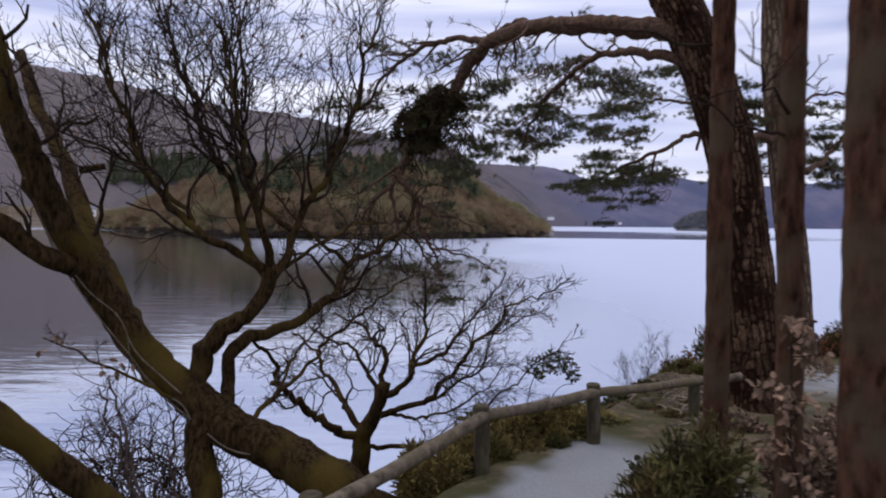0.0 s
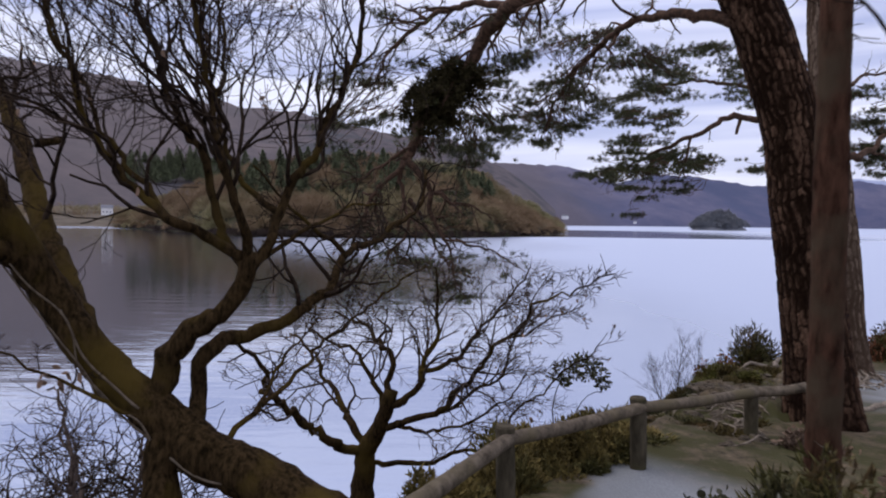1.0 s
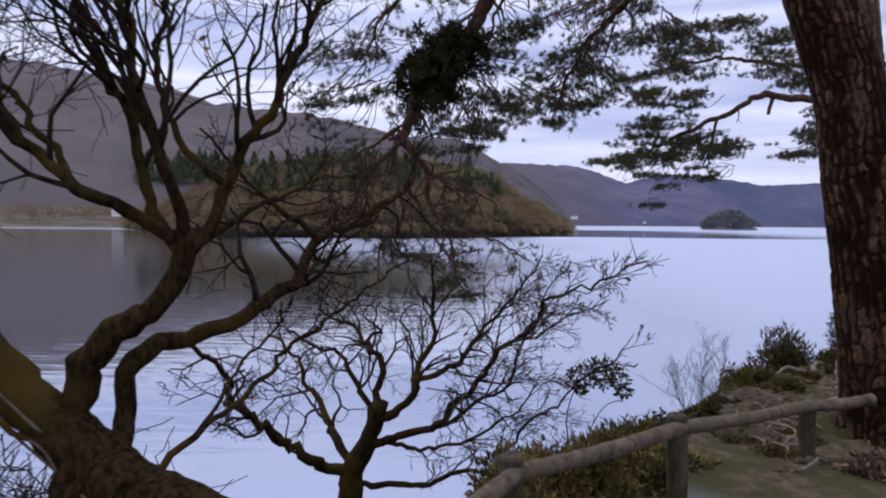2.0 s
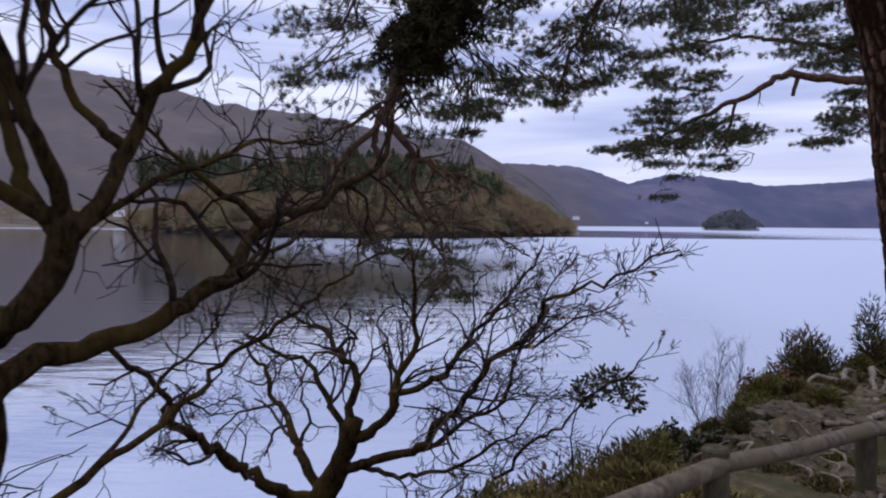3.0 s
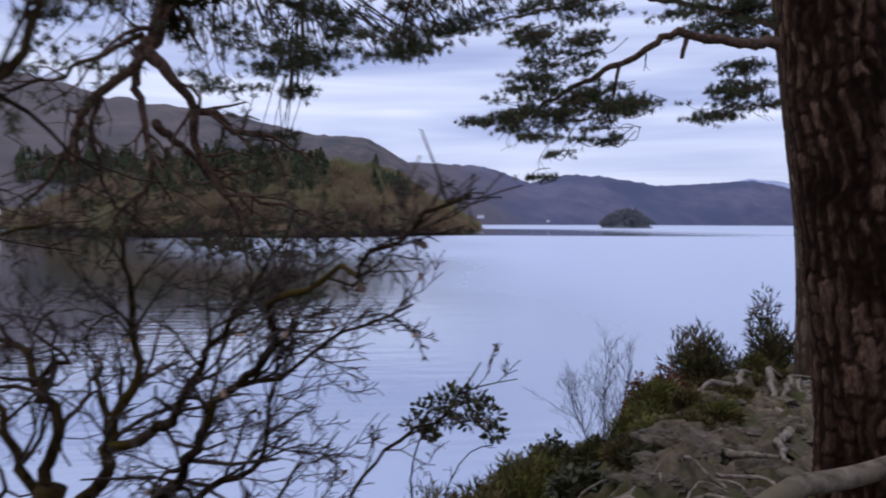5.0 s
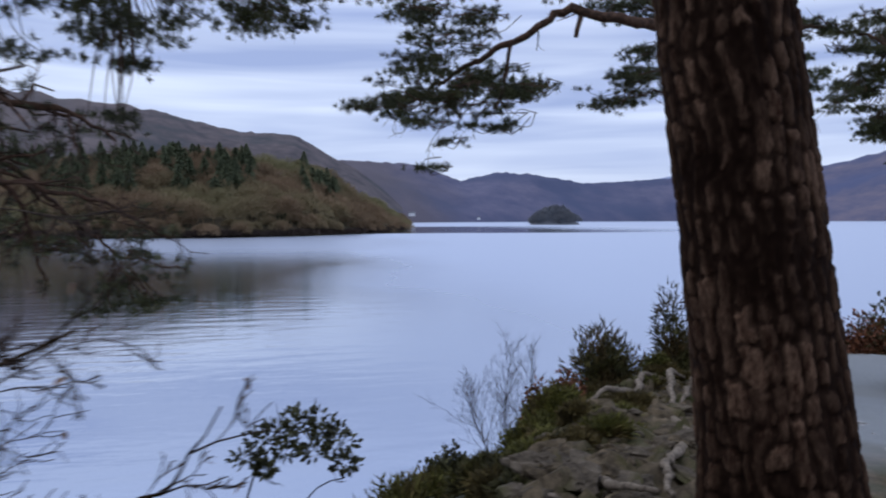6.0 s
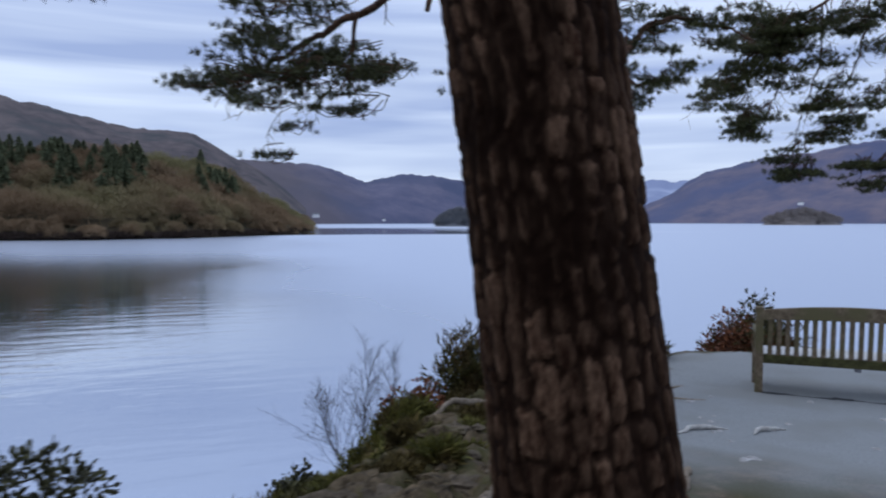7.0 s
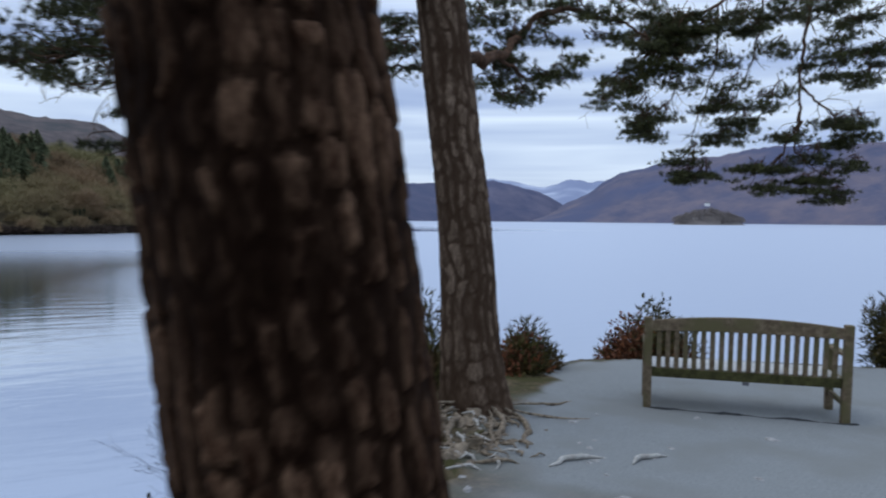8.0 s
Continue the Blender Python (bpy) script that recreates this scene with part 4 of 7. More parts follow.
def near_limb():
    r_ = np.random.default_rng(33)
    base = (-1.45, 3.75, 0.0)
    tree = thing("oak_sapling", base, "grey-brown leafless oak stem low on the bank", "tree")
    g, w = Geo(), Geo()
    limb(g, r_, [(-1.40, 3.85, -0.65), (-1.65, 3.75, 0.43), (-1.84, 3.68, 0.81), (-2.00, 3.58, 1.02), (-2.12, 3.49, 1.19), (-2.26, 3.39, 1.37), (-2.55, 3.3, 1.6)], 0.115, 0.075, OAK)
    part("trunk", rebase(g, base), M_OAK, tree)
    for ctrl in ([(-1.6, 3.78, 0.3), (-1.95, 4.3, 0.55), (-2.2, 4.7, 0.85), (-2.5, 5.1, 1.15)], [(-1.6, 3.78, 0.3), (-2.0, 4.6, 0.3), (-2.5, 5.3, 0.5), (-3.0, 5.9, 0.9)], [(-1.5, 3.9, 0.1), (-1.9, 4.9, 0.1), (-2.2, 5.5, 0.45), (-2.3, 6.0, 0.8)]):
        limb(w, r_, ctrl, 0.022, 0.008, OAK, 13, 0.55, 3, 0.25, 0.05)
    part("crown", rebase(w, base), M_TWIG_BROWN, tree)


def spreading_oak():
    r_ = np.random.default_rng(35)
    base = (-0.88, 7.42, -1.60)
    tree = thing("oak_tree", base, "low spreading leafless oak with crooked branches below the path", "tree")
    wide = Style(wiggle=0.24, lift=0.06, cap=1.42, east=1.34, pull=(0.05, 0.0, 0.0), seg=0.085, spread=(20, 46), keep=0.68, thin=0.62, twig=0.0020, density=0.54)
    st = Style(wiggle=0.25, lift=0.03, cap=1.90, east=1.10, pull=(0.06, -0.03, 0.0), seg=0.085, spread=(20, 46), keep=0.72, thin=0.64, twig=0.0020, density=0.62)
    far = Style(wiggle=0.25, lift=0.01, cap=1.94, east=1.10, pull=(0.06, -0.03, 0.0), seg=0.085, spread=(20, 46), keep=0.68, thin=0.62, twig=0.0020, density=0.54)
    sl = Style(wiggle=0.34, lift=0.04, cap=1.55, pull=(-0.02, 0, 0.0), seg=0.08, spread=(30, 65), keep=0.66, thin=0.64, twig=0.0022, density=0.62)
    tips, twigs, trunk, lines = [], Geo(), Geo(), []
    limb(trunk, r_, [(-0.88, 7.42, -1.75), (-0.90, 7.42, -0.7), (-0.86, 7.40, -0.10), (-0.81, 7.38, 0.12), (-0.68, 7.34, 0.41), (-0.61, 7.30, 0.64)], 0.20, 0.062, OAK, knots=0.06, lines=lines)
    part("trunk", rebase(trunk, base), M_OAK, tree)
    limbs = [
        ([(-0.86, 7.40, 0.01), (-1.18, 7.25, 0.16), (-1.38, 7.05, 0.38), (-1.56, 6.85, 0.62), (-1.60, 6.60, 0.81), (-1.63, 6.45, 1.02), (-1.70, 6.35, 1.18), (-1.75, 6.20, 1.32)], 0.058, 0.014, 10, 0.55, sl),
        ([(-0.84, 7.40, 0.03), (-0.96, 7.50, 0.17), (-1.04, 7.60, 0.29), (-1.23, 7.90, 0.48), (-1.44, 8.06, 0.59), (-1.50, 8.20, 0.76), (-1.66, 8.30, 0.89), (-1.85, 8.40, 0.97)], 0.046, 0.012, 9, 0.6, sl),
        ([(-0.68, 7.35, 0.40), (-0.75, 7.40, 0.58), (-0.86, 7.50, 0.83), (-0.94, 7.55, 0.95), (-1.09, 7.60, 1.03), (-1.32, 7.60, 1.07), (-1.50, 7.60, 1.16)], 0.036, 0.010, 9, 0.55, sl),
        ([(-0.61, 7.30, 0.59), (-0.66, 7.35, 0.73), (-0.62, 7.40, 0.90), (-0.73, 7.50, 1.05), (-0.79, 7.60, 1.13), (-0.93, 7.75, 1.19), (-1.12, 7.85, 1.27), (-1.28, 7.90, 1.33)], 0.036, 0.010, 10, 0.6, sl),
        ([(-0.79, 7.60, 1.12), (-0.70, 7.58, 1.14), (-0.66, 7.56, 1.18), (-0.69, 7.55, 1.24), (-0.78, 7.58, 1.30), (-0.72, 7.60, 1.42)], 0.018, 0.006, 5, 0.4, sl),
        ([(-0.66, 7.32, 0.46), (-0.45, 7.25, 0.61), (-0.33, 7.20, 0.78), (-0.26, 7.20, 0.97), (-0.18, 7.15, 1.25), (-0.15, 7.10, 1.55), (-0.21, 7.00, 1.82)], 0.046, 0.007, 12, 0.5, st),
        ([(-0.32, 7.20, 0.82), (-0.10, 7.10, 0.92), (0.06, 6.90, 1.10), (0.18, 6.80, 1.28), (0.32, 6.60, 1.50), (0.49, 6.50, 1.69), (0.60, 6.40, 1.90)], 0.030, 0.005, 19, 0.5, st),
        ([(-0.72, 7.36, 0.18), (-0.40, 7.20, 0.41), (-0.20, 7.10, 0.49), (-0.01, 6.90, 0.70), (0.14, 6.72, 0.91), (0.28, 6.50, 1.17), (0.42, 6.37, 1.34), (0.54, 6.20, 1.49), (0.70, 5.97, 1.68), (0.86, 5.72, 1.80), (0.97, 5.58, 1.87), (1.06, 5.45, 1.93)], 0.040, 0.004, 26, 0.46, far),
        ([(-0.20, 7.10, 0.49), (0.03, 7.00, 0.61), (0.30, 6.90, 0.81), (0.43, 6.80, 0.97), (0.48, 6.70, 1.22), (0.56, 6.60, 1.48)], 0.022, 0.005, 17, 0.5, st),
        ([(-0.82, 7.40, -0.09), (-0.41, 7.35, -0.08), (0.23, 7.10, 0.17), (0.43, 6.95, 0.41), (0.65, 6.80, 0.70), (0.82, 6.70, 0.89), (0.99, 6.65, 1.02), (1.15, 6.55, 1.19), (1.26, 6.50, 1.36)], 0.030, 0.003, 15, 0.32, wide),
        ([(-0.26, 7.20, 0.95), (-0.41, 7.30, 1.18), (-0.42, 7.35, 1.35), (-0.34, 7.40, 1.47)], 0.012, 0.005, 5, 0.35, sl),
        ([(0.42, 6.37, 1.34), (0.62, 6.35, 1.38), (0.78, 6.30, 1.49), (0.97, 6.25, 1.62)], 0.011, 0.004, 8, 0.35, far),
        ([(-0.55, 7.28, 0.30), (-0.20, 7.05, 0.33), (0.20, 6.80, 0.55), (0.45, 6.65, 0.75), (0.62, 6.55, 1.00)], 0.022, 0.005, 11, 0.45, st),
    ]
    for ctrl, r0, r1, kids, long, style in limbs:
        g = Geo()
        limb(g, r_, ctrl, r0 * 0.95, r1, style, kids, long, 4, 0.22, 0.09 if style is sl else 0.05, tips, twigs, lines)
        part("limb", rebase(g, base), M_OAK, tree)
    tagged(part("crown", rebase(twigs, base), M_TWIG_BROWN, tree, "fine tangled bare twigs"), kind="stuff")
    dead = Geo()
    fallen_leaves(dead, r_, tips, 110, 0.032)
    part("withered_foliage", rebase(dead, base), M_DEAD, tree, "few withered brown leaves")


leaning_oak()
near_limb()
spreading_oak()


# ---- pines ----
def worley(u, v, wrap, seed):
    """Each cell's own value on a jittered grid that closes after wrap cells in u."""
    iu, iv = np.floor(u).astype(int), np.floor(v).astype(int)
    f1, own = np.full(u.shape, 9.0), np.zeros(u.shape)

    def rnd(a, b, k):
        s = np.sin((a % wrap) * 127.1 + b * 311.7 + k * 74.7 + seed) * 43758.5453
        return s - np.floor(s)

    for du in (-1, 0, 1):
        for dv in (-1, 0, 1):
            a, b = iu + du, iv + dv
            dist = (np.abs(a + 0.1 + 0.8 * rnd(a, b, 1) - u) ** 2.6 + np.abs(b + 0.05 + 0.9 * rnd(a, b, 2) - v) ** 2.6) ** (1 / 2.6)
            nearer = dist < f1
            own = np.where(nearer, rnd(a, b, 3), own)
            f1 = np.where(nearer, dist, f1)
    return own


def value_noise(u, v, wrap, seed):
    """Smooth random values on a lattice that closes after wrap cells in u."""
    iu, iv = np.floor(u).astype(int), np.floor(v).astype(int)
    fu, fv = u - iu, v - iv
    fu, fv = fu * fu * (3 - 2 * fu), fv * fv * (3 - 2 * fv)

    def rnd(a, b):
        s = np.sin((a % wrap) * 91.7 + b * 217.3 + seed * 13.1) * 24634.6345
        return s - np.floor(s)

    low = rnd(iu, iv) * (1 - fu) + rnd(iu + 1, iv) * fu
    high = rnd(iu, iv + 1) * (1 - fu) + rnd(iu + 1, iv + 1) * fu
    return low * (1 - fv) + high * fv


def plated_trunk(name, ctrl, rads, step, around, material, depth=0.02, cell=(0.075, 0.20), seed=1.0, flare=0.0, parent=None, base=(0, 0, 0)):
    """A trunk with raised plates of bark between deep cracks. rads: radius at each control point."""
    line = smooth_line(ctrl, step)
    keys = np.linspace(0, 1, len(ctrl))
    n = len(line)
    rr = np.interp(np.linspace(0, 1, n), keys, rads)
    run = np.r_[0, np.cumsum(np.linalg.norm(np.diff(line, axis=0), axis=1))]
    wrap = max(8, int(round(2 * math.pi * np.mean(rads) / cell[0])))
    k = np.arange(around)
    uu = np.repeat((k / around * wrap)[None], n, 0)
    vv = np.repeat((run / cell[1])[:, None], around, 1)
    bend = 0.6 * (value_noise(uu * 0.8, vv * 1.1, max(1, int(wrap * 0.8)), seed + 3) - 0.5) + 0.35 * (value_noise(uu * 3, vv * 3.5, wrap * 3, seed + 4) - 0.5)
    flake = value_noise(uu * 5, vv * 6, wrap * 5, seed + 5)
    tone = value_noise(uu * 0.5, vv * 0.6, max(1, wrap // 2), seed + 7)
    lane = uu + 0.55 * (value_noise(uu * 0.5, vv * 0.8, max(1, wrap // 2), seed + 11) - 0.5) * 2 + 0.30 * (value_noise(uu * 2, vv * 2.4, wrap * 2, seed + 12) - 0.5) + 0.10 * (flake - 0.5)
    column = np.floor(lane).astype(int) % wrap

    def own_value(a, b, salt):
        s = np.sin(a * 127.1 + b * 311.7 + salt * 74.7 + seed) * 43758.5453
        return s - np.floor(s)

    pile = vv * (0.75 + 0.6 * own_value(column, 0, 1)) + 9 * own_value(column, 0, 2) + 0.5 * bend + 0.22 * (lane - np.floor(lane)) * (own_value(column, 0, 5) - 0.5)
    row = np.floor(pile).astype(int)
    own = own_value(column, row, 3)
    du = np.abs(lane - np.floor(lane) - 0.5)
    dv = np.abs(pile - row - 0.5)
    gap = 0.03 + 0.20 * value_noise(uu * 1.3, vv * 1.5, max(1, int(wrap * 1.3)), seed + 13)
    joint_at = row + (pile - row > 0.5)
    broken = own_value(column, joint_at, 7) > 0.22
    ends = np.where(broken, (0.5 - dv) * cell[1] / cell[0] - 0.05 * own_value(column, joint_at, 4) - 0.9 * du, 1.0)
    own = np.where(broken, own, own_value(column, joint_at, 8))
    clear = np.minimum(0.5 - gap - du, ends) - 0.16 * (flake - 0.5) - 0.10 * (value_noise(uu * 11, vv * 12, wrap * 11, seed + 15) - 0.5)
    clear = clear + 0.42 * (value_noise(uu * 0.45, vv * 0.55, max(1, int(wrap * 0.45)), seed + 17) - 0.42)
    edge = np.clip(clear / 0.22, 0, 1)
    chip = worley(uu * 2.6 + bend, vv * 2.2 - bend, int(wrap * 2.6), seed + 9)
    relief = edge * edge * (3 - 2 * edge) * (0.62 + 0.26 * chip + 0.12 * flake) + (1 - edge) * 0.22 * flake
    ang = 2 * math.pi * k / around
    lumps = 0.02 * np.sin(3 * ang[None] + run[:, None] * 1.3) + 0.015 * np.sin(5 * ang[None] - run[:, None] * 0.8)
    spread = flare * np.exp(-run / 0.28)[:, None] * (1 + 0.5 * np.sin(5 * ang[None] + 0.6))
    rad = rr[:, None] * (1 + lumps) + spread + depth * (relief - 0.6) + depth * 0.5 * (own - 0.5) * edge + depth * 0.2 * (flake - 0.5)
    d = np.gradient(line, axis=0)
    d /= np.linalg.norm(d, axis=1, keepdims=True)
    u = np.cross(np.tile((0.0, 1.0, 0.0), (n, 1)), d)
    u /= np.linalg.norm(u, axis=1, keepdims=True)
    w = np.cross(d, u)
    verts = line[:, None] + rad[..., None] * (np.cos(ang)[None, :, None] * u[:, None] + np.sin(ang)[None, :, None] * w[:, None]) - np.array(base)
    me = bpy.data.meshes.new(name)
    idx = np.arange(n * around).reshape(n, around)
    nxt = np.roll(idx, -1, 1)
    quads = np.stack([idx[:-1], nxt[:-1], nxt[1:], idx[1:]], -1).reshape(-1, 4)
    me.from_pydata(verts.reshape(-1, 3).tolist(), [], quads.tolist())
    me.materials.append(material)
    me.polygons.foreach_set("use_smooth", [True] * len(me.polygons))
    attr_ = me.attributes.new("relief", "FLOAT", "POINT")
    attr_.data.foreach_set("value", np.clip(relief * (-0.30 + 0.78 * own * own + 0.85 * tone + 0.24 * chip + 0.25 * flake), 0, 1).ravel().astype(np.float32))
    return part(name, me, material, parent)


def tufts(geo, rng_, roots, ways, needles=26, long=0.075, wide=0.0032):
    """Pine tufts: a brush of needles at each twig's end."""
    n = len(roots)
    root = np.repeat(np.array(roots), needles, 0) + rng_.normal(size=(n * needles, 3)) * 0.010
    spread = rng_.normal(size=(n * needles, 3))
    spread /= np.linalg.norm(spread, axis=1, keepdims=True)
    way = spread + np.repeat(np.array(ways), needles, 0) * 0.75 + (0, 0, 0.25)
    way /= np.linalg.norm(way, axis=1, keepdims=True)
    geo.slivers(root, way, rng_.uniform(0.6, 1.15, n * needles) * long, wide, rng_)


def pad(twigs, needles, rng_, hook, centre, size, count, open_=1.0):
    """A pad of pine foliage: twigs from the hook fan out into thin level sprays of tufts."""
    hook, centre, size = np.array(hook, float), np.array(centre, float), np.array(size, float)
    puffs = max(4, int(count / 8.5))
    roots, ways = [], []
    layers = rng_.uniform(-1, 1, 3)
    for _ in range(puffs):
        q = rng_.normal(size=3)
        q = q / np.linalg.norm(q) * rng_.random() ** 0.4
        q[2] = 0.75 * layers[rng_.integers(3)] + 0.25 * q[2]
        aim = centre + q * size
        start = hook + (aim - hook) * rng_.uniform(0.0, 0.35) + rng_.normal(size=3) * 0.03
        mid = (start + aim) / 2 + rng_.normal(size=3) * 0.05 + (0, 0, -0.02)
        line = smooth_line([start, mid, aim], 0.07)
        twigs.tube(line, np.linspace(0.007, 0.0035, len(line)), 3)
        d = unit(aim - mid)
        for _ in range(int(rng_.integers(5, 13) * open_)):
            u = rng_.normal(size=3) * (0.078, 0.078, 0.017)
            roots.append(aim + u)
            ways.append(unit(d * 0.5 + unit(u) * 0.7 + np.array((0, 0, 0.22))))
    tufts(needles, rng_, roots, ways, 24, 0.062, 0.0036)


def near_pine():
    r_ = np.random.default_rng(41)
    base = (3.22, 7.08, 0.42)
    tree = thing("pine_tree", base, "large leaning pine with plated bark beside the path", "tree")
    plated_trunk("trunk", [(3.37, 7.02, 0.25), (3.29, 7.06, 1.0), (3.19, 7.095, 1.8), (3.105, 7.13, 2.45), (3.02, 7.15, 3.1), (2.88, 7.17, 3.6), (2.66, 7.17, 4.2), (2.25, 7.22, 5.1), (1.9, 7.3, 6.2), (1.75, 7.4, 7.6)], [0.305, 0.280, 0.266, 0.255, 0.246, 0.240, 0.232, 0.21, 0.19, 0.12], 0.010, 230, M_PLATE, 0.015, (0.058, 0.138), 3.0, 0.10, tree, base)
    twigs, needles, moss = Geo(), Geo(), Geo()
    st = Style(wiggle=0.30, lift=-0.06, seg=0.1, spread=(30, 75), keep=0.62, thin=0.6, twig=0.003, density=0.75, droop=0.10)
    tips = []
    boughs = [
        ([(2.60, 7.17, 4.25), (2.30, 7.20, 4.42), (1.90, 7.27, 4.47), (1.38, 7.47, 4.55), (0.91, 7.76, 4.57), (0.51, 8.06, 4.50), (0.28, 8.35, 4.26), (0.09, 8.55, 3.95), (-0.17, 8.60, 3.67), (-0.44, 8.63, 3.33), (-0.60, 8.63, 2.93)], 0.125, 0.050, 18, 0.7),
        ([(2.60, 7.15, 4.05), (2.21, 7.37, 4.22), (1.99, 7.77, 4.33), (1.74, 8.27, 4.35), (1.45, 8.76, 4.14), (1.28, 9.15, 3.94), (1.09, 9.52, 3.41)], 0.062, 0.012, 16, 0.65),
        ([(0.55, 8.05, 4.5), (0.1, 8.3, 4.6), (-0.4, 8.6, 4.5), (-0.8, 8.8, 4.2), (-1.05, 9.0, 3.8)], 0.05, 0.010, 14, 0.7),
        ([(1.0, 7.7, 4.56), (0.9, 8.2, 4.8), (0.6, 8.8, 4.7), (0.35, 9.3, 4.3), (0.3, 9.6, 3.9)], 0.04, 0.010, 12, 0.65),
        ([(-0.54, 8.65, 2.5), (-0.4, 9.6, 2.2), (-0.2, 10.5, 1.75), (0.0, 11.0, 1.5), (0.4, 11.3, 1.4)], 0.03, 0.008, 10, 0.5),
        ([(-0.58, 8.62, 2.95), (-0.44, 8.62, 2.81), (-0.33, 8.65, 2.64), (-0.27, 8.70, 2.58), (-0.17, 8.75, 2.59), (-0.07, 8.80, 2.49), (0.12, 8.90, 2.46), (0.40, 8.95, 2.30)], 0.048, 0.008, 12, 0.5),
        ([(-0.30, 8.68, 2.60), (-0.32, 8.75, 2.36), (-0.26, 8.80, 2.22), (-0.14, 8.85, 2.07), (-0.08, 8.90, 1.91), (-0.06, 8.95, 1.72), (0.02, 9.0, 1.5)], 0.034, 0.007, 11, 0.5),
        ([(-0.30, 8.78, 2.30), (-0.12, 8.75, 2.06), (0.00, 8.72, 2.04), (0.26, 8.70, 1.97), (0.46, 8.70, 1.88), (0.75, 8.75, 1.75)], 0.020, 0.006, 9, 0.5),
        ([(-0.60, 8.62, 2.93), (-0.68, 8.60, 2.80), (-0.83, 8.60, 2.71), (-0.95, 8.60, 2.58), (-1.06, 8.60, 2.33), (-1.23, 8.60, 2.08), (-1.40, 8.60, 1.87)], 0.036, 0.007, 12, 0.55),
        ([(-0.62, 8.62, 2.95), (-0.67, 8.65, 2.63), (-0.59, 8.65, 2.45), (-0.54, 8.65, 2.24), (-0.62, 8.60, 2.05), (-0.79, 8.60, 1.83), (-0.85, 8.65, 1.6)], 0.034, 0.007, 12, 0.55),
        ([(-0.60, 8.63, 3.06), (-0.76, 8.55, 2.95), (-0.91, 8.50, 2.84), (-1.10, 8.50, 2.74), (-1.40, 8.55, 2.66)], 0.018, 0.006, 10, 0.5),
        ([(-0.85, 8.60, 2.69), (-0.91, 8.65, 2.45), (-0.91, 8.70, 2.13), (-0.76, 8.70, 1.94), (-0.51, 8.70, 1.76)], 0.020, 0.006, 10, 0.5),
    ]
    for ctrl, r0, r1, kids, long in boughs:
        g = Geo()
        limb(g, r_, ctrl, r0, r1, st, kids, long, 2, 0.3, 0.05, tips, twigs)
        part("bough", rebase(g, base), M_BOUGH, tree)
    pick = r_.permutation(len(tips))[:650]
    tufts(needles, r_, [tips[i][0] for i in pick], [tips[i][1] for i in pick], 18, 0.07)
    for x, y, z in ((-1.20, 9.12, 3.86), (-1.37, 9.10, 3.46), (-0.98, 9.14, 4.09), (0.29, 9.18, 3.99), (0.46, 9.17, 3.47), (0.35, 9.15, 3.07), (0.69, 9.20, 3.99), (-0.16, 9.13, 3.10), (-1.55, 9.12, 4.03), (0.05, 9.18, 4.22), (0.52, 9.18, 3.76), (-0.63, 9.15, 4.15), (-1.08, 9.11, 3.35), (0.7, 9.3, 4.4), (-0.1, 9.0, 4.6), (-0.9, 9.0, 4.5)):
        hook = np.array((-0.25, 8.95, 3.9)) if z < 4.3 else np.array((0.2, 8.5, 4.5))
        pad(twigs, needles, r_, hook + (np.array((x, y, z)) - hook) * 0.45, (x, y, z), (0.30, 0.30, 0.24), 44 if x < 0.1 else 60)
    for x, y, z in ((-1.60, 9.71, 3.32), (-1.25, 9.67, 3.15), (-0.86, 9.64, 3.46), (-1.78, 9.74, 3.54), (-0.55, 9.61, 3.50), (-0.07, 9.55, 3.33), (0.24, 9.51, 3.07), (0.59, 9.49, 3.33), (0.06, 9.55, 3.55), (0.42, 9.51, 3.51), (-0.29, 9.56, 3.02)):
        hook = np.array((-0.35, 8.85, 4.35))
        pad(twigs, needles, r_, hook + (np.array((x, y, z)) - hook) * 0.5, (x, y, z), (0.27, 0.27, 0.18), 46)
    for x, y, z in ((1.12, 9.92, 4.19), (1.19, 9.90, 3.62), (1.44, 9.92, 3.88), (1.69, 9.94, 4.20), (1.01, 9.88, 3.37), (0.94, 9.90, 3.87), (1.50, 9.94, 4.38), (1.9, 9.9, 4.6), (1.2, 9.7, 4.6)):
        hook = np.array((1.3, 9.2, 3.95))
        pad(twigs, needles, r_, hook + (np.array((x, y, z)) - hook) * 0.3, (x, y, z), (0.30, 0.30, 0.24), 75)
    for x, y, z in ((-0.1, 11.2, 1.40), (-0.5, 11.0, 1.55), (-0.3, 11.3, 1.15), (0.1, 11.2, 1.05), (-0.8, 10.8, 1.70), (0.05, 11.4, 1.65)):
        hook = np.array((-0.1, 10.9, 1.55))
        pad(twigs, needles, r_, hook + (np.array((x, y, z)) - hook) * 0.3, (x, y, z), (0.26, 0.30, 0.16), 60)
    for x, y, z in ((1.95, 9.17, 4.37), (2.46, 9.17, 4.24), (1.45, 9.17, 4.51), (2.71, 9.16, 3.92), (2.21, 9.15, 3.84), (0.88, 9.16, 4.32), (1.10, 9.14, 3.86)):
        hook = np.array((1.7, 8.3, 4.35))
        pad(twigs, needles, r_, hook + (np.array((x, y, z)) - hook) * 0.35, (x, y, z), (0.26, 0.26, 0.15), 55)
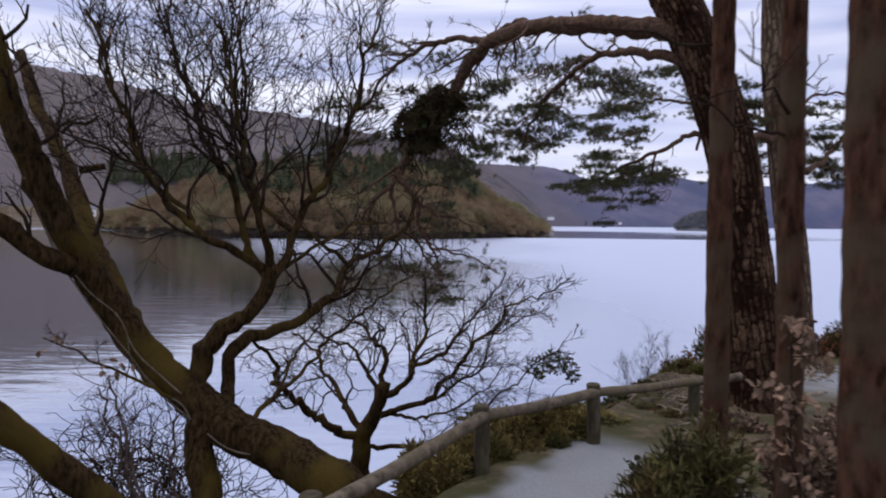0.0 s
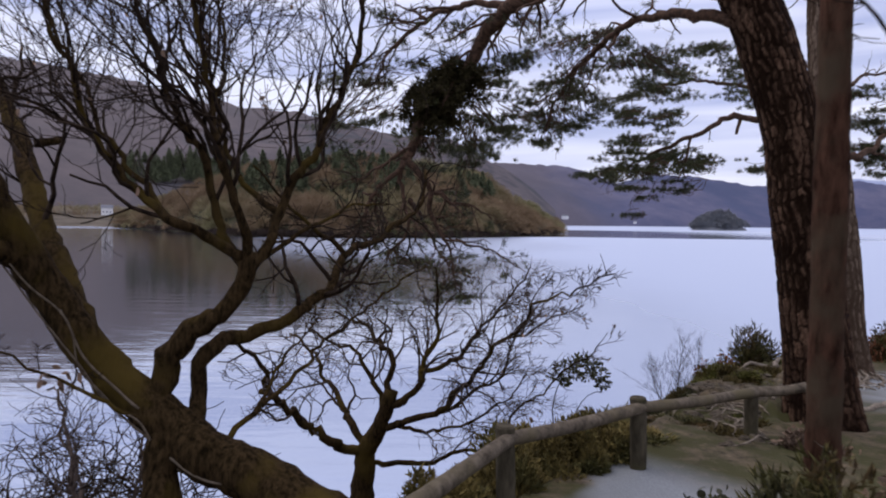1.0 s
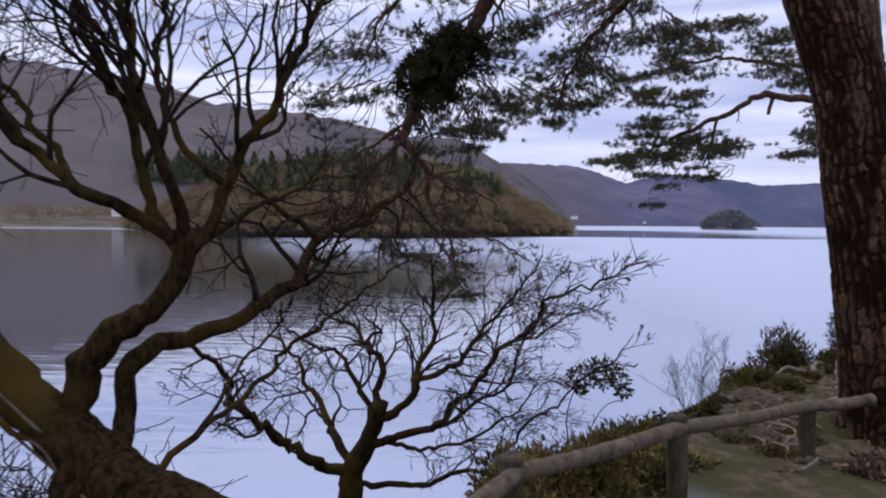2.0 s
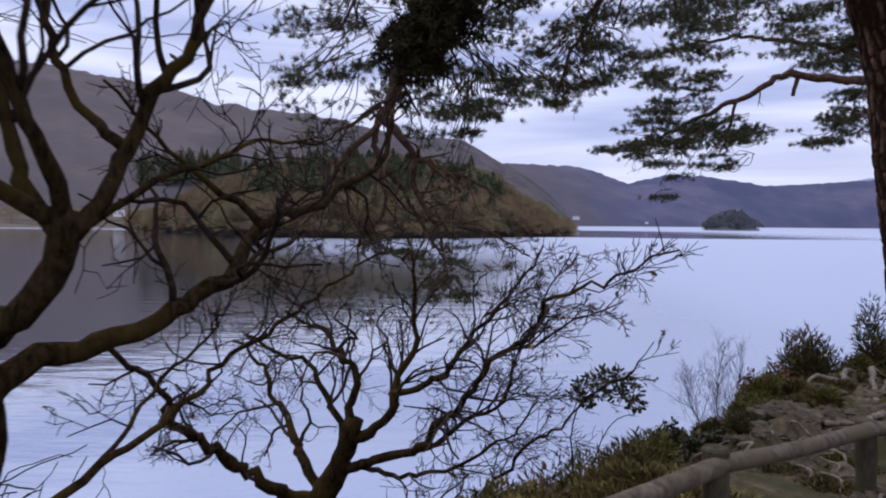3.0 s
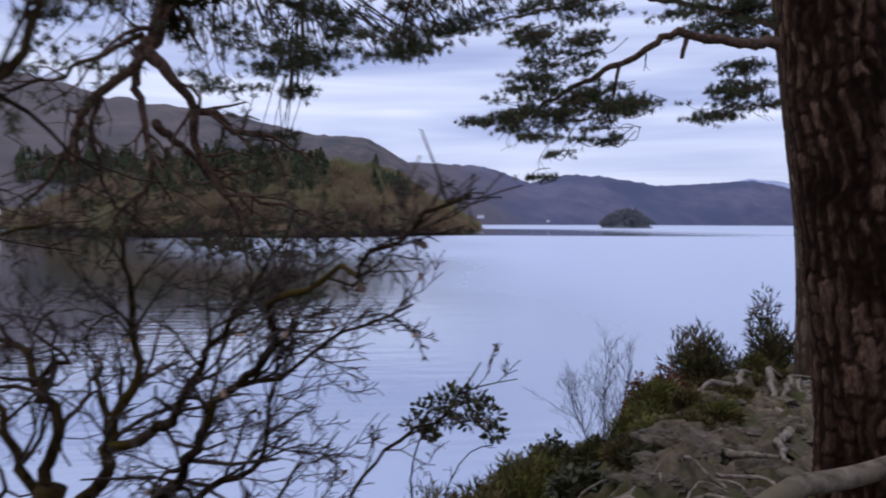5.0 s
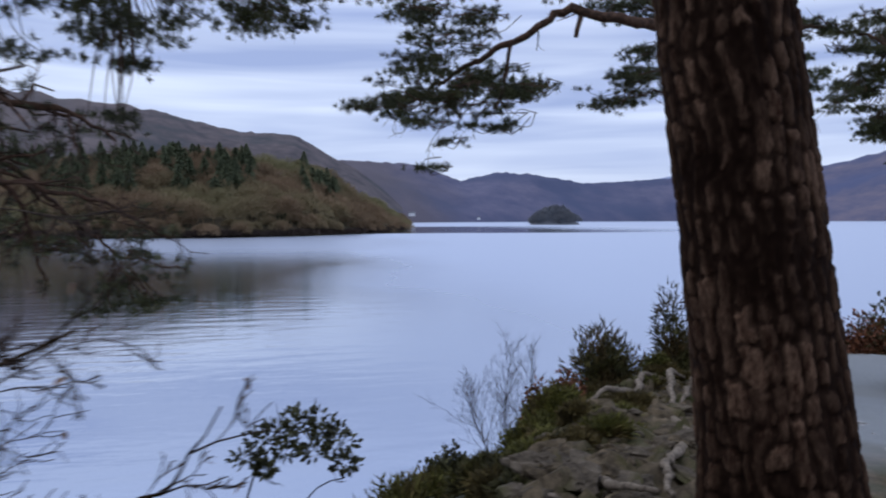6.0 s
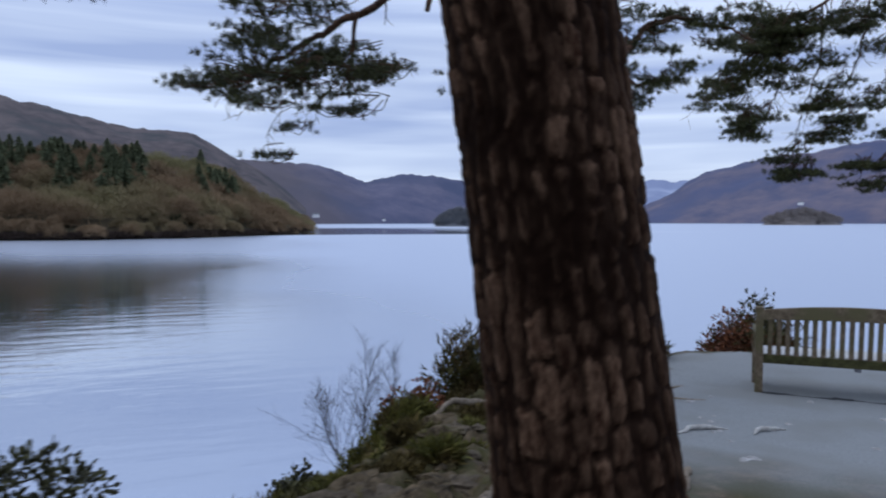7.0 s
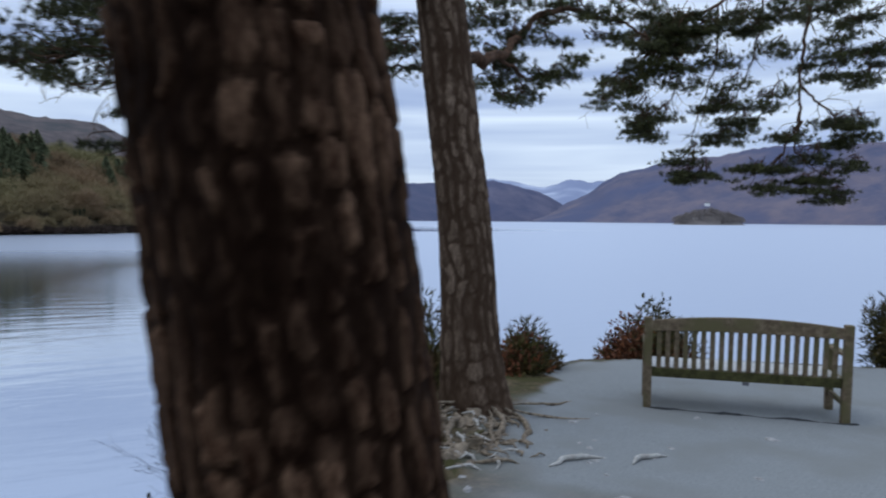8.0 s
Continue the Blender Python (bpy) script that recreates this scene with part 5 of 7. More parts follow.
    for x, y, z in ((-0.04, 10.63, 3.31), (0.28, 10.55, 3.35), (0.12, 10.58, 3.11), (0.53, 10.48, 3.40), (-0.05, 10.60, 2.69), (1.15, 11.89, 3.79), (1.41, 11.82, 3.84), (1.00, 11.93, 3.87)):
        hook = np.array((0.3, 9.6, 3.9))
        pad(twigs, needles, r_, hook + (np.array((x, y, z)) - hook) * 0.3, (x, y, z), (0.30, 0.30, 0.16), 70)
    for x, y, z in ((1.47, 9.95, 3.51), (1.79, 10.20, 3.74), (1.66, 10.45, 4.12), (1.81, 9.95, 3.88)):
        pad(twigs, needles, r_, (x - 0.2, y - 0.1, z + 0.2), (x, y, z), (0.26, 0.26, 0.14), 70)
    for _ in range(320):
        f = r_.random()
        c = np.array((0.04, 8.58, 3.95)) * (1 - f) + np.array((-0.40, 8.63, 3.40)) * f + r_.normal(size=3) * (0.15, 0.12, 0.14)
        n = 46
        way = r_.normal(size=(n, 3)) + (0, 0, -0.3)
        way /= np.linalg.norm(way, axis=1, keepdims=True)
        moss.slivers(c + way * 0.02, way, r_.uniform(0.04, 0.10, n), 0.010, r_)
    tagged(part("branchwork", rebase(twigs, base), M_BOUGH, tree, "drooping bare twigs"), kind="stuff")
    part("foliage", rebase(needles, base), M_NEEDLE, tree, "dark green needle tufts")
    part("moss_clump", rebase(moss, base), M_MOSS, tree, "dark mossy clump of matted twigs")


def back_pine():
    r_ = np.random.default_rng(43)
    base = (5.85, 11.05, 0.0)
    tree = thing("pine_tree", base, "tall grey-barked pine with drooping needle pads on the terrace edge", "tree")
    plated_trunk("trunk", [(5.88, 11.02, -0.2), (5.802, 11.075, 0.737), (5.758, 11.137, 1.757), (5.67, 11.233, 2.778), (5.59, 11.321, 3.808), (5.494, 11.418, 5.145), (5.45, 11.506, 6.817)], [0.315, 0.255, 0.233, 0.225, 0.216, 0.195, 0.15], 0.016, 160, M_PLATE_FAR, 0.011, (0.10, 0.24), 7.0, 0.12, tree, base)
    twigs, needles = Geo(), Geo()
    st = Style(wiggle=0.28, lift=0.0, seg=0.11, spread=(30, 70), keep=0.6, thin=0.6, twig=0.003, density=0.6, droop=0.12)
    boughs = [
        ([(5.62, 11.23, 3.78), (5.36, 11.22, 3.82), (4.57, 10.97, 3.80), (4.08, 10.90, 3.82), (3.93, 10.91, 3.80), (3.53, 11.10, 3.60), (3.20, 11.40, 3.45), (2.79, 11.80, 3.20), (2.44, 12.00, 3.06)], 0.072, 0.012),
        ([(3.47, 11.12, 3.58), (3.45, 11.30, 3.28), (3.46, 11.50, 3.07), (3.60, 11.7, 2.98)], 0.024, 0.007),
        ([(5.60, 11.26, 3.95), (5.2, 11.9, 4.35), (4.4, 11.9, 4.5), (3.6, 12.0, 4.55), (2.9, 12.1, 4.4), (2.3, 12.1, 4.25)], 0.05, 0.010),
        ([(5.66, 11.22, 3.2), (5.6, 11.95, 3.32), (5.2, 11.8, 3.25), (4.9, 11.7, 3.1)], 0.024, 0.007),
        ([(5.66, 11.24, 3.25), (5.94, 11.30, 3.30), (6.30, 11.50, 3.42), (6.74, 11.80, 3.73), (6.98, 11.90, 3.96), (7.27, 11.90, 4.10), (7.69, 11.90, 4.12), (8.18, 11.80, 4.03), (8.42, 11.70, 3.88)], 0.062, 0.010),
        ([(6.30, 11.50, 3.42), (6.75, 11.85, 3.38), (7.05, 12.0, 3.36), (7.45, 11.95, 3.40)], 0.022, 0.006),
        ([(5.60, 11.28, 4.2), (6.6, 12.1, 4.7), (7.3, 12.1, 4.75), (8.0, 12.0, 4.7)], 0.04, 0.010),
    ]
    for ctrl, r0, r1 in boughs:
        g = Geo()
        limb(g, r_, ctrl, r0, r1, st, 9 if ctrl[-1][0] > 6 else 5, 0.40, 1, 0.3, 0.05, None, twigs)
        part("bough", rebase(g, base), M_BOUGH, tree)
    stub = Geo()
    limb(stub, r_, [(4.10, 10.91, 3.82), (4.07, 10.90, 3.72), (4.03, 10.88, 3.58)], 0.03, 0.024, st)
    part("dead_stub", rebase(stub, base), M_BOUGH, tree)
    left = ((2.51, 11.99, 4.76), (2.90, 12.02, 4.92), (3.15, 12.00, 4.37), (2.75, 11.98, 4.04), (3.31, 11.99, 3.89), (3.46, 12.03, 4.77), (2.68, 11.95, 3.48), (2.28, 11.92, 2.96), (2.92, 11.94, 3.09), (3.24, 11.97, 3.41), (3.88, 11.99, 3.26), (3.01, 11.93, 2.69), (2.81, 11.91, 2.38))
    middle = ((4.10, 12.06, 5.01), (4.50, 12.07, 4.78), (4.82, 12.09, 5.02), (4.99, 12.06, 4.22), (4.92, 12.02, 3.22), (4.58, 12.06, 4.54), (5.23, 12.04, 3.43), (5.22, 12.08, 4.46), (3.56, 11.97, 3.21), (2.52, 11.93, 3.20), (3.14, 12.03, 5.00), (3.78, 12.05, 5.09))
    right = ((6.53, 11.90, 3.52), (6.94, 12.00, 3.83), (7.31, 11.90, 3.94), (7.69, 11.90, 4.15), (8.01, 11.80, 4.07), (8.25, 11.70, 4.24), (7.78, 11.80, 3.83), (7.35, 12.00, 3.79), (6.73, 12.00, 3.39), (7.17, 12.00, 3.37), (7.40, 11.90, 3.40), (7.50, 11.90, 3.54), (7.02, 12.10, 3.25), (6.71, 12.20, 3.30), (6.83, 12.10, 3.11), (7.46, 12.00, 4.18), (6.57, 12.10, 3.99), (5.69, 12.64, 3.59), (5.63, 12.69, 3.95), (7.0, 12.0, 4.5), (7.7, 11.8, 4.6))
    beyond = ((7.35, 14.36, 4.79), (7.86, 14.37, 4.91), (7.50, 14.35, 4.34), (7.99, 14.35, 4.26), (7.65, 14.33, 3.80), (8.07, 14.33, 3.66))
    heart = ((2.48, 11.15, 4.11), (2.91, 11.40, 4.34), (3.33, 11.65, 4.25), (2.42, 11.15, 3.79), (2.88, 11.40, 3.85), (3.33, 11.65, 3.88), (2.56, 11.15, 3.54), (2.95, 11.40, 3.53), (2.63, 11.65, 3.37), (2.79, 11.15, 3.19), (3.27, 11.40, 4.47), (3.48, 11.65, 3.44), (2.70, 11.40, 3.03), (3.21, 11.65, 3.20), (3.52, 11.15, 3.13), (2.29, 11.40, 4.12), (2.62, 11.40, 2.76), (3.10, 11.50, 3.00), (3.53, 11.60, 2.92), (2.85, 11.30, 3.17), (3.27, 11.50, 2.73), (2.33, 11.30, 2.96), (3.78, 11.60, 3.23))
    trunkward = ((4.29, 11.35, 4.36), (4.74, 11.60, 4.50), (5.22, 11.85, 4.44), (4.42, 11.35, 4.17), (4.95, 11.60, 4.10), (5.42, 11.85, 4.58), (5.20, 11.35, 4.10), (5.10, 11.60, 3.43), (5.52, 11.85, 3.34))
    for x, y, z in heart + trunkward:
        pad(twigs, needles, r_, (x + 0.35, y - 0.05, z + 0.05), (x, y, z), (0.30, 0.30, 0.15), 46)
    # fine bare twigs hanging under the pads
    for x, y, z in ((3.0, 11.6, 3.15), (3.2, 11.5, 3.05), (2.8, 11.8, 2.95), (3.35, 11.4, 3.0), (2.6, 11.8, 3.0), (3.0, 11.8, 2.85)):
        grow(twigs, r_, np.array((x, y, z)), unit(np.array((-0.5, 0.0, -0.35))), 0.42, 0.006, 2, st)
    near_side = ((6.43, 11.90, 4.31), (6.78, 11.90, 4.12), (6.40, 12.00, 3.88), (6.84, 11.90, 3.70), (6.66, 12.10, 3.55), (5.30, 12.10, 4.88), (5.45, 12.10, 4.48), (5.45, 12.00, 4.22))
    for x, y, z in near_side:
        pad(twigs, needles, r_, (x - 0.2, y - 0.06, z + 0.08), (x, y, z), (0.26, 0.30, 0.09), 62)
    for x, y, z in left + middle + right + beyond:
        small = z < 2.8
        away = np.sign(5.9 - x)
        pad(twigs, needles, r_, (x + 0.22 * away, y - 0.06, z + 0.08), (x, y, z), (0.16, 0.2, 0.06) if small else (0.26, 0.30, 0.09) if x > 6 else (0.34, 0.34, 0.13 if z < 3.5 else 0.20), 34 if small else 66 if x > 6.4 else 130)
    tagged(part("branchwork", rebase(twigs, base), M_BOUGH, tree), kind="stuff")
    part("foliage", rebase(needles, base), M_NEEDLE, tree, "dark green needle pads")


def side_pine():
    """A pine beyond the terrace whose branches hang over the bench."""
    r_ = np.random.default_rng(45)
    base = (14.3, 8.3, -0.1)
    tree = thing("pine_tree", base, "pine whose drooping needle branches hang over the bench", "tree")
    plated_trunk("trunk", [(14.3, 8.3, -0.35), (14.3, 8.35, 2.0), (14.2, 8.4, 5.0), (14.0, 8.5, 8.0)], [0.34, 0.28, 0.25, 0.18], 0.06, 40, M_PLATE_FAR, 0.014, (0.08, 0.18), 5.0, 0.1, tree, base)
    twigs, needles = Geo(), Geo()
    st = Style(wiggle=0.28, lift=0.0, seg=0.11, spread=(30, 70), keep=0.6, thin=0.6, twig=0.003, density=0.6, droop=0.14)
    for ctrl, r0, r1 in (
        ([(14.2, 8.4, 5.6), (13.4, 10.6, 5.9), (12.4, 12.2, 5.5), (12.18, 12.40, 5.08), (12.09, 12.45, 4.50), (12.04, 12.48, 3.85), (12.06, 12.48, 3.43), (11.97, 12.50, 3.10), (11.69, 12.60, 2.68)], 0.062, 0.014),
        ([(12.3, 12.3, 5.3), (11.5, 12.7, 5.3), (10.9, 13.0, 5.0), (10.4, 13.3, 4.6), (10.1, 13.4, 4.1), (9.7, 13.5, 3.8)], 0.04, 0.010),
        ([(12.04, 12.48, 3.85), (12.35, 12.35, 3.55), (12.65, 12.25, 3.40), (13.0, 12.1, 3.45)], 0.022, 0.006),
        ([(12.06, 12.48, 3.45), (11.98, 12.5, 3.0), (12.15, 12.45, 2.75), (12.5, 12.35, 2.5)], 0.022, 0.006),
        ([(14.2, 8.4, 5.2), (13.6, 10.6, 5.0), (13.2, 11.7, 4.6), (12.8, 12.0, 4.3), (12.4, 12.2, 4.15)], 0.04, 0.008),
        ([(11.5, 12.7, 5.3), (11.45, 12.75, 4.5), (11.30, 12.85, 3.9), (11.15, 12.9, 3.4)], 0.020, 0.005),
        ([(10.9, 13.0, 5.0), (10.95, 13.05, 4.2), (10.75, 13.15, 3.5), (10.6, 13.2, 2.8)], 0.018, 0.005),
        ([(10.4, 13.3, 4.6), (10.45, 13.3, 3.9), (10.15, 13.4, 3.4), (9.9, 13.45, 3.15)], 0.018, 0.005),
    ):
        g = Geo()
        limb(g, r_, ctrl, r0, r1, st, 14, 0.5, 1, 0.3, 0.05, None, twigs)
        part("bough", rebase(g, base), M_BOUGH, tree)
    dense = ((9.79, 13.30, 4.50), (10.27, 13.25, 4.67), (10.18, 13.25, 4.25), (10.62, 13.20, 4.42), (9.80, 13.30, 4.10), (10.73, 13.10, 4.65), (10.35, 13.3, 4.45))
    outer = ((9.51, 13.50, 3.70), (9.78, 13.45, 3.80), (9.85, 13.45, 3.27), (10.18, 13.40, 3.38), (9.97, 13.40, 3.03), (10.52, 13.30, 3.85), (10.98, 13.10, 4.19), (10.56, 13.20, 2.75), (10.74, 13.15, 2.55), (10.52, 13.15, 2.50), (10.89, 13.00, 3.54), (11.20, 12.90, 3.30), (10.97, 12.95, 3.00), (11.48, 12.70, 3.58), (11.38, 12.80, 4.58), (11.14, 12.90, 4.82), (11.73, 12.60, 4.74), (11.62, 12.60, 4.32))
    inner = ((11.35, 12.70, 2.50), (11.76, 12.65, 2.60), (11.53, 12.65, 2.22), (12.07, 12.50, 2.35), (12.44, 12.40, 2.44), (12.23, 12.45, 2.81), (12.66, 12.30, 2.95), (12.75, 12.20, 3.32), (12.89, 12.20, 3.12), (11.91, 12.50, 3.09), (12.51, 12.30, 3.23), (12.57, 12.30, 2.19), (12.79, 12.20, 2.61), (12.38, 12.20, 4.16), (12.96, 12.10, 3.95), (12.92, 12.00, 4.25), (12.53, 12.10, 4.64), (13.02, 12.00, 4.84), (12.20, 12.50, 4.94), (12.41, 12.30, 3.93))
    for x, y, z in dense:
        pad(twigs, needles, r_, (x + 0.15, y - 0.05, z + 0.20), (x, y, z), (0.34, 0.34, 0.20), 230)
    for x, y, z in dense + outer[:6] + outer[10:] + inner[13:]:
        x, y, z = x + r_.normal() * 0.22, y + r_.normal() * 0.25, z + r_.uniform(0.05, 0.35)
        grow(twigs, r_, np.array((x + 0.1, y, z + 0.3)), unit(np.array((-0.35, 0.0, -1.0))), 0.55, 0.007, 2, st)
        pad(twigs, needles, r_, (x + 0.12, y - 0.06, z + 0.2), (x, y, z), (0.30, 0.32, 0.09), 90)
    for x, y, z in outer + inner:
        pad(twigs, needles, r_, (x + 0.12, y - 0.06, z + 0.22), (x, y, z), (0.27 + 0.12 * r_.random(), 0.32, 0.09 + 0.07 * r_.random()), int(110 + 80 * r_.random()))
    tagged(part("branchwork", rebase(twigs, base), M_BOUGH, tree), kind="stuff")
    part("foliage", rebase(needles, base), M_NEEDLE, tree, "dark green needle pads")


def slim_pine(ctrl, r0, r1, seed, label):
    r_ = np.random.default_rng(seed)
    base = ctrl[0]
    tree = thing("slim_pine", base, label, "tree", "slim trunks beside the path")
    g = Geo()
    pts = smooth_line(ctrl, 0.05)
    n = len(pts)
    swell = np.convolve(r_.normal(size=n + 10), np.ones(11) / 11, "valid")
    g.tube(pts, np.linspace(r0, r1, n) * (1 + 0.05 * swell), 28, 0.10)
    part("trunk", rebase(g, base), M_SLIM, tree)
    for _ in range(6):
        p = pts[int(n * r_.uniform(0.45, 0.95))]
        w = Geo()
        d = unit(np.array((r_.normal(), r_.normal(), 0.1)))
        limb(w, r_, [p, p + d * 0.25 + (0, 0, 0.02), p + d * r_.uniform(0.5, 0.9) + (0, 0, 0.08)], 0.010, 0.004, OAK, 4, 0.25, 1, 0.4, 0.05)
        part("side_branch", rebase(w, base), M_TWIG, tree)


near_pine()
back_pine()
side_pine()
slim_pine([(1.50, 3.64, 0.55), (1.485, 3.63, 1.5), (1.475, 3.62, 2.4), (1.47, 3.62, 3.4), (1.48, 3.63, 5.5)], 0.068, 0.054, 51, "slim reddish-brown pine trunk beside the fence")
slim_pine([(1.60, 3.05, 0.60), (1.58, 3.05, 1.6), (1.565, 3.06, 2.4), (1.56, 3.06, 3.4), (1.56, 3.06, 5.5)], 0.062, 0.046, 52, "slim reddish-brown pine trunk beside the path")
slim_pine([(1.56, 2.42, 0.65), (1.545, 2.42, 1.6), (1.53, 2.42, 2.4), (1.52, 2.42, 3.4), (1.50, 2.43, 5.5)], 0.098, 0.082, 53, "brown pine trunk beside the path")


# ---- fence ----
def rail_fence():
    r_ = np.random.default_rng(61)
    tops = [(-1.45, 1.55, 1.16), (-0.60, 3.12, 1.09), (0.28, 4.65, 1.105), (1.24, 5.48, 1.065), (2.40, 6.40, 0.935)]
    fence = thing("rail_fence", at_ground(0.28, 4.65, 0), "low weathered wooden rail fence along the bank edge", "fence")
    o = np.array(fence.location)
    for x, y, z in tops:
        g = Geo()
        ground_z = at_ground(x, y, 0.25)[2]
        pts = smooth_line([(x, y, ground_z), (x + 0.01, y, (ground_z + z) / 2), (x, y, z)], 0.06)
        g.tube(pts - o, 0.055 * (1 + 0.03 * r_.normal(size=len(pts))), 16, 0.08)
        post = part("post", g, M_POST, fence, bevel=0.006)
        c = Geo()
        c.tube(np.array([(x, y, z - 0.015), (x, y, z + 0.012), (x, y, z + 0.022)]) - o, [0.056, 0.057, 0.048], 12)
        part("cap", c, M_POST, post, "dark weathered end grain", smooth=False)
    ends = [(-2.1, 0.1, 1.20)] + tops + [(2.88, 6.52, 0.955)]
    drops = (0.06, 0.06, 0.06, 0.05, 0.045, 0.02, 0.02)
    for a, b, down_a, down_b in zip(ends[:-1], ends[1:], drops[:-1], drops[1:]):
        a, b = np.array(a) - (0, 0, down_a), np.array(b) - (0, 0, down_b)
        side = unit(np.cross(b - a, (0, 0, 1)))
        g = Geo()
        pts = smooth_line([a + side * 0.03, (a + b) / 2 + side * 0.03 + (0, 0, -0.012), b + side * 0.03], 0.07)
        grain = np.convolve(r_.normal(size=len(pts) + 8), np.ones(9) / 9, "valid")
        g.tube(pts - o, 0.041 * (1 + 0.12 * grain), 16, 0.07)
        part("rail", g, M_WOOD, fence, bevel=0.004)


rail_fence()


# ---- bench ----
def garden_bench():
    left, right = np.array((7.53, 10.69)), np.array((8.85, 9.54))
    along = (right - left) / np.linalg.norm(right - left)
    turn = math.degrees(math.atan2(along[1], along[0]))
    mid = (left + right) / 2
    bench = thing("garden_bench", (mid[0], mid[1], 0.0), "weathered wooden slatted bench facing the lake on gravel", "bench")
    bench.rotation_euler.z = radians(turn)
    bench.location.z = at_ground(mid[0], mid[1], 0.0)[2]

    # x along the bench, y away from the path towards the lake
    def bar(name, x, y, z, sx, sy, sz, tilt=0.0):
        g = Geo()
        g.box(pose(x, y, z, tilt), sx, sy, sz)
        return part(name, g, M_MOSSY if name == "lower_back_rail" else M_SEAT if name == "seat_slat" else M_BENCH, bench, smooth=False, bevel=0.006)

    half = 0.86
    for x in (-half, half):
        bar("back_leg", x, 0.0, -0.03, 0.075, 0.075, 0.925, 3)
        bar("front_leg", x, 0.52, -0.03, 0.07, 0.07, 0.62)
        bar("armrest", x, 0.24, 0.60, 0.07, 0.58, 0.03)
        bar("seat_side", x, 0.25, 0.305, 0.045, 0.45, 0.075)
        bar("stretcher", x, 0.25, 0.14, 0.04, 0.45, 0.045)
    bar("lower_back_rail", 0, -0.005, 0.315, 2 * half - 0.075, 0.045, 0.085)
    bar("seat_front_rail", 0, 0.52, 0.305, 2 * half - 0.065, 0.035, 0.075)
    for k in range(5):
        bar("seat_slat", 0, 0.08 + 0.10 * k, 0.385, 2 * half - 0.09, 0.075, 0.022)
    top = Geo()
    n = 24
    for i in range(n + 1):
        x = -half + 0.033 + (2 * half - 0.066) * i / n
        rise = 0.055 * (1 - (2 * i / n - 1) ** 2)
        for y, z in ((-0.078, 0.765 + rise * 0.3), (-0.028, 0.765 + rise * 0.3), (-0.028, 0.865 + rise), (-0.078, 0.865 + rise)):
            top.v.append((x, y, z))
    for i in range(n):
        for k in range(4):
            a, b = 4 * i + k, 4 * i + (k + 1) % 4
            top.f.append((a, b, b + 4, a + 4))
    top.f += [(3, 2, 1, 0), (4 * n, 4 * n + 1, 4 * n + 2, 4 * n + 3)]
    part("top_rail", top, M_BENCH, bench, smooth=False, bevel=0.006)
    count = 20
    for i in range(count):
        x = -half + 0.10 + (2 * half - 0.20) * i / (count - 1)
        bar("back_slat", x, -0.010, 0.395, 0.045, 0.022, 0.39, 6.0)
    g = Geo()
    g.box(pose(0.02, -0.01, 0.285), 0.05, 0.05, 0.03)
    part("bracket", g, M_SLATE, bench, "small dark bracket", smooth=False)
    # low dark strip along the back legs, standing in for the bench's contact shadow
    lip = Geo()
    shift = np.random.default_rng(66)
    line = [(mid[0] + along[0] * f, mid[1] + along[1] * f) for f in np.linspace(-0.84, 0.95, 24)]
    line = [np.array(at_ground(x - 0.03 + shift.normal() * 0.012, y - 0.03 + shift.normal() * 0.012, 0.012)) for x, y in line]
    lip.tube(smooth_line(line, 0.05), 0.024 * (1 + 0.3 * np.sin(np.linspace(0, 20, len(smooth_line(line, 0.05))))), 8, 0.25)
    tagged(part("bench_shade_strip", lip, M_BENCH_SHADE), "low dark gravel strip standing in for the bench's contact shadow", "gravel edge", kind="structure")


garden_bench()


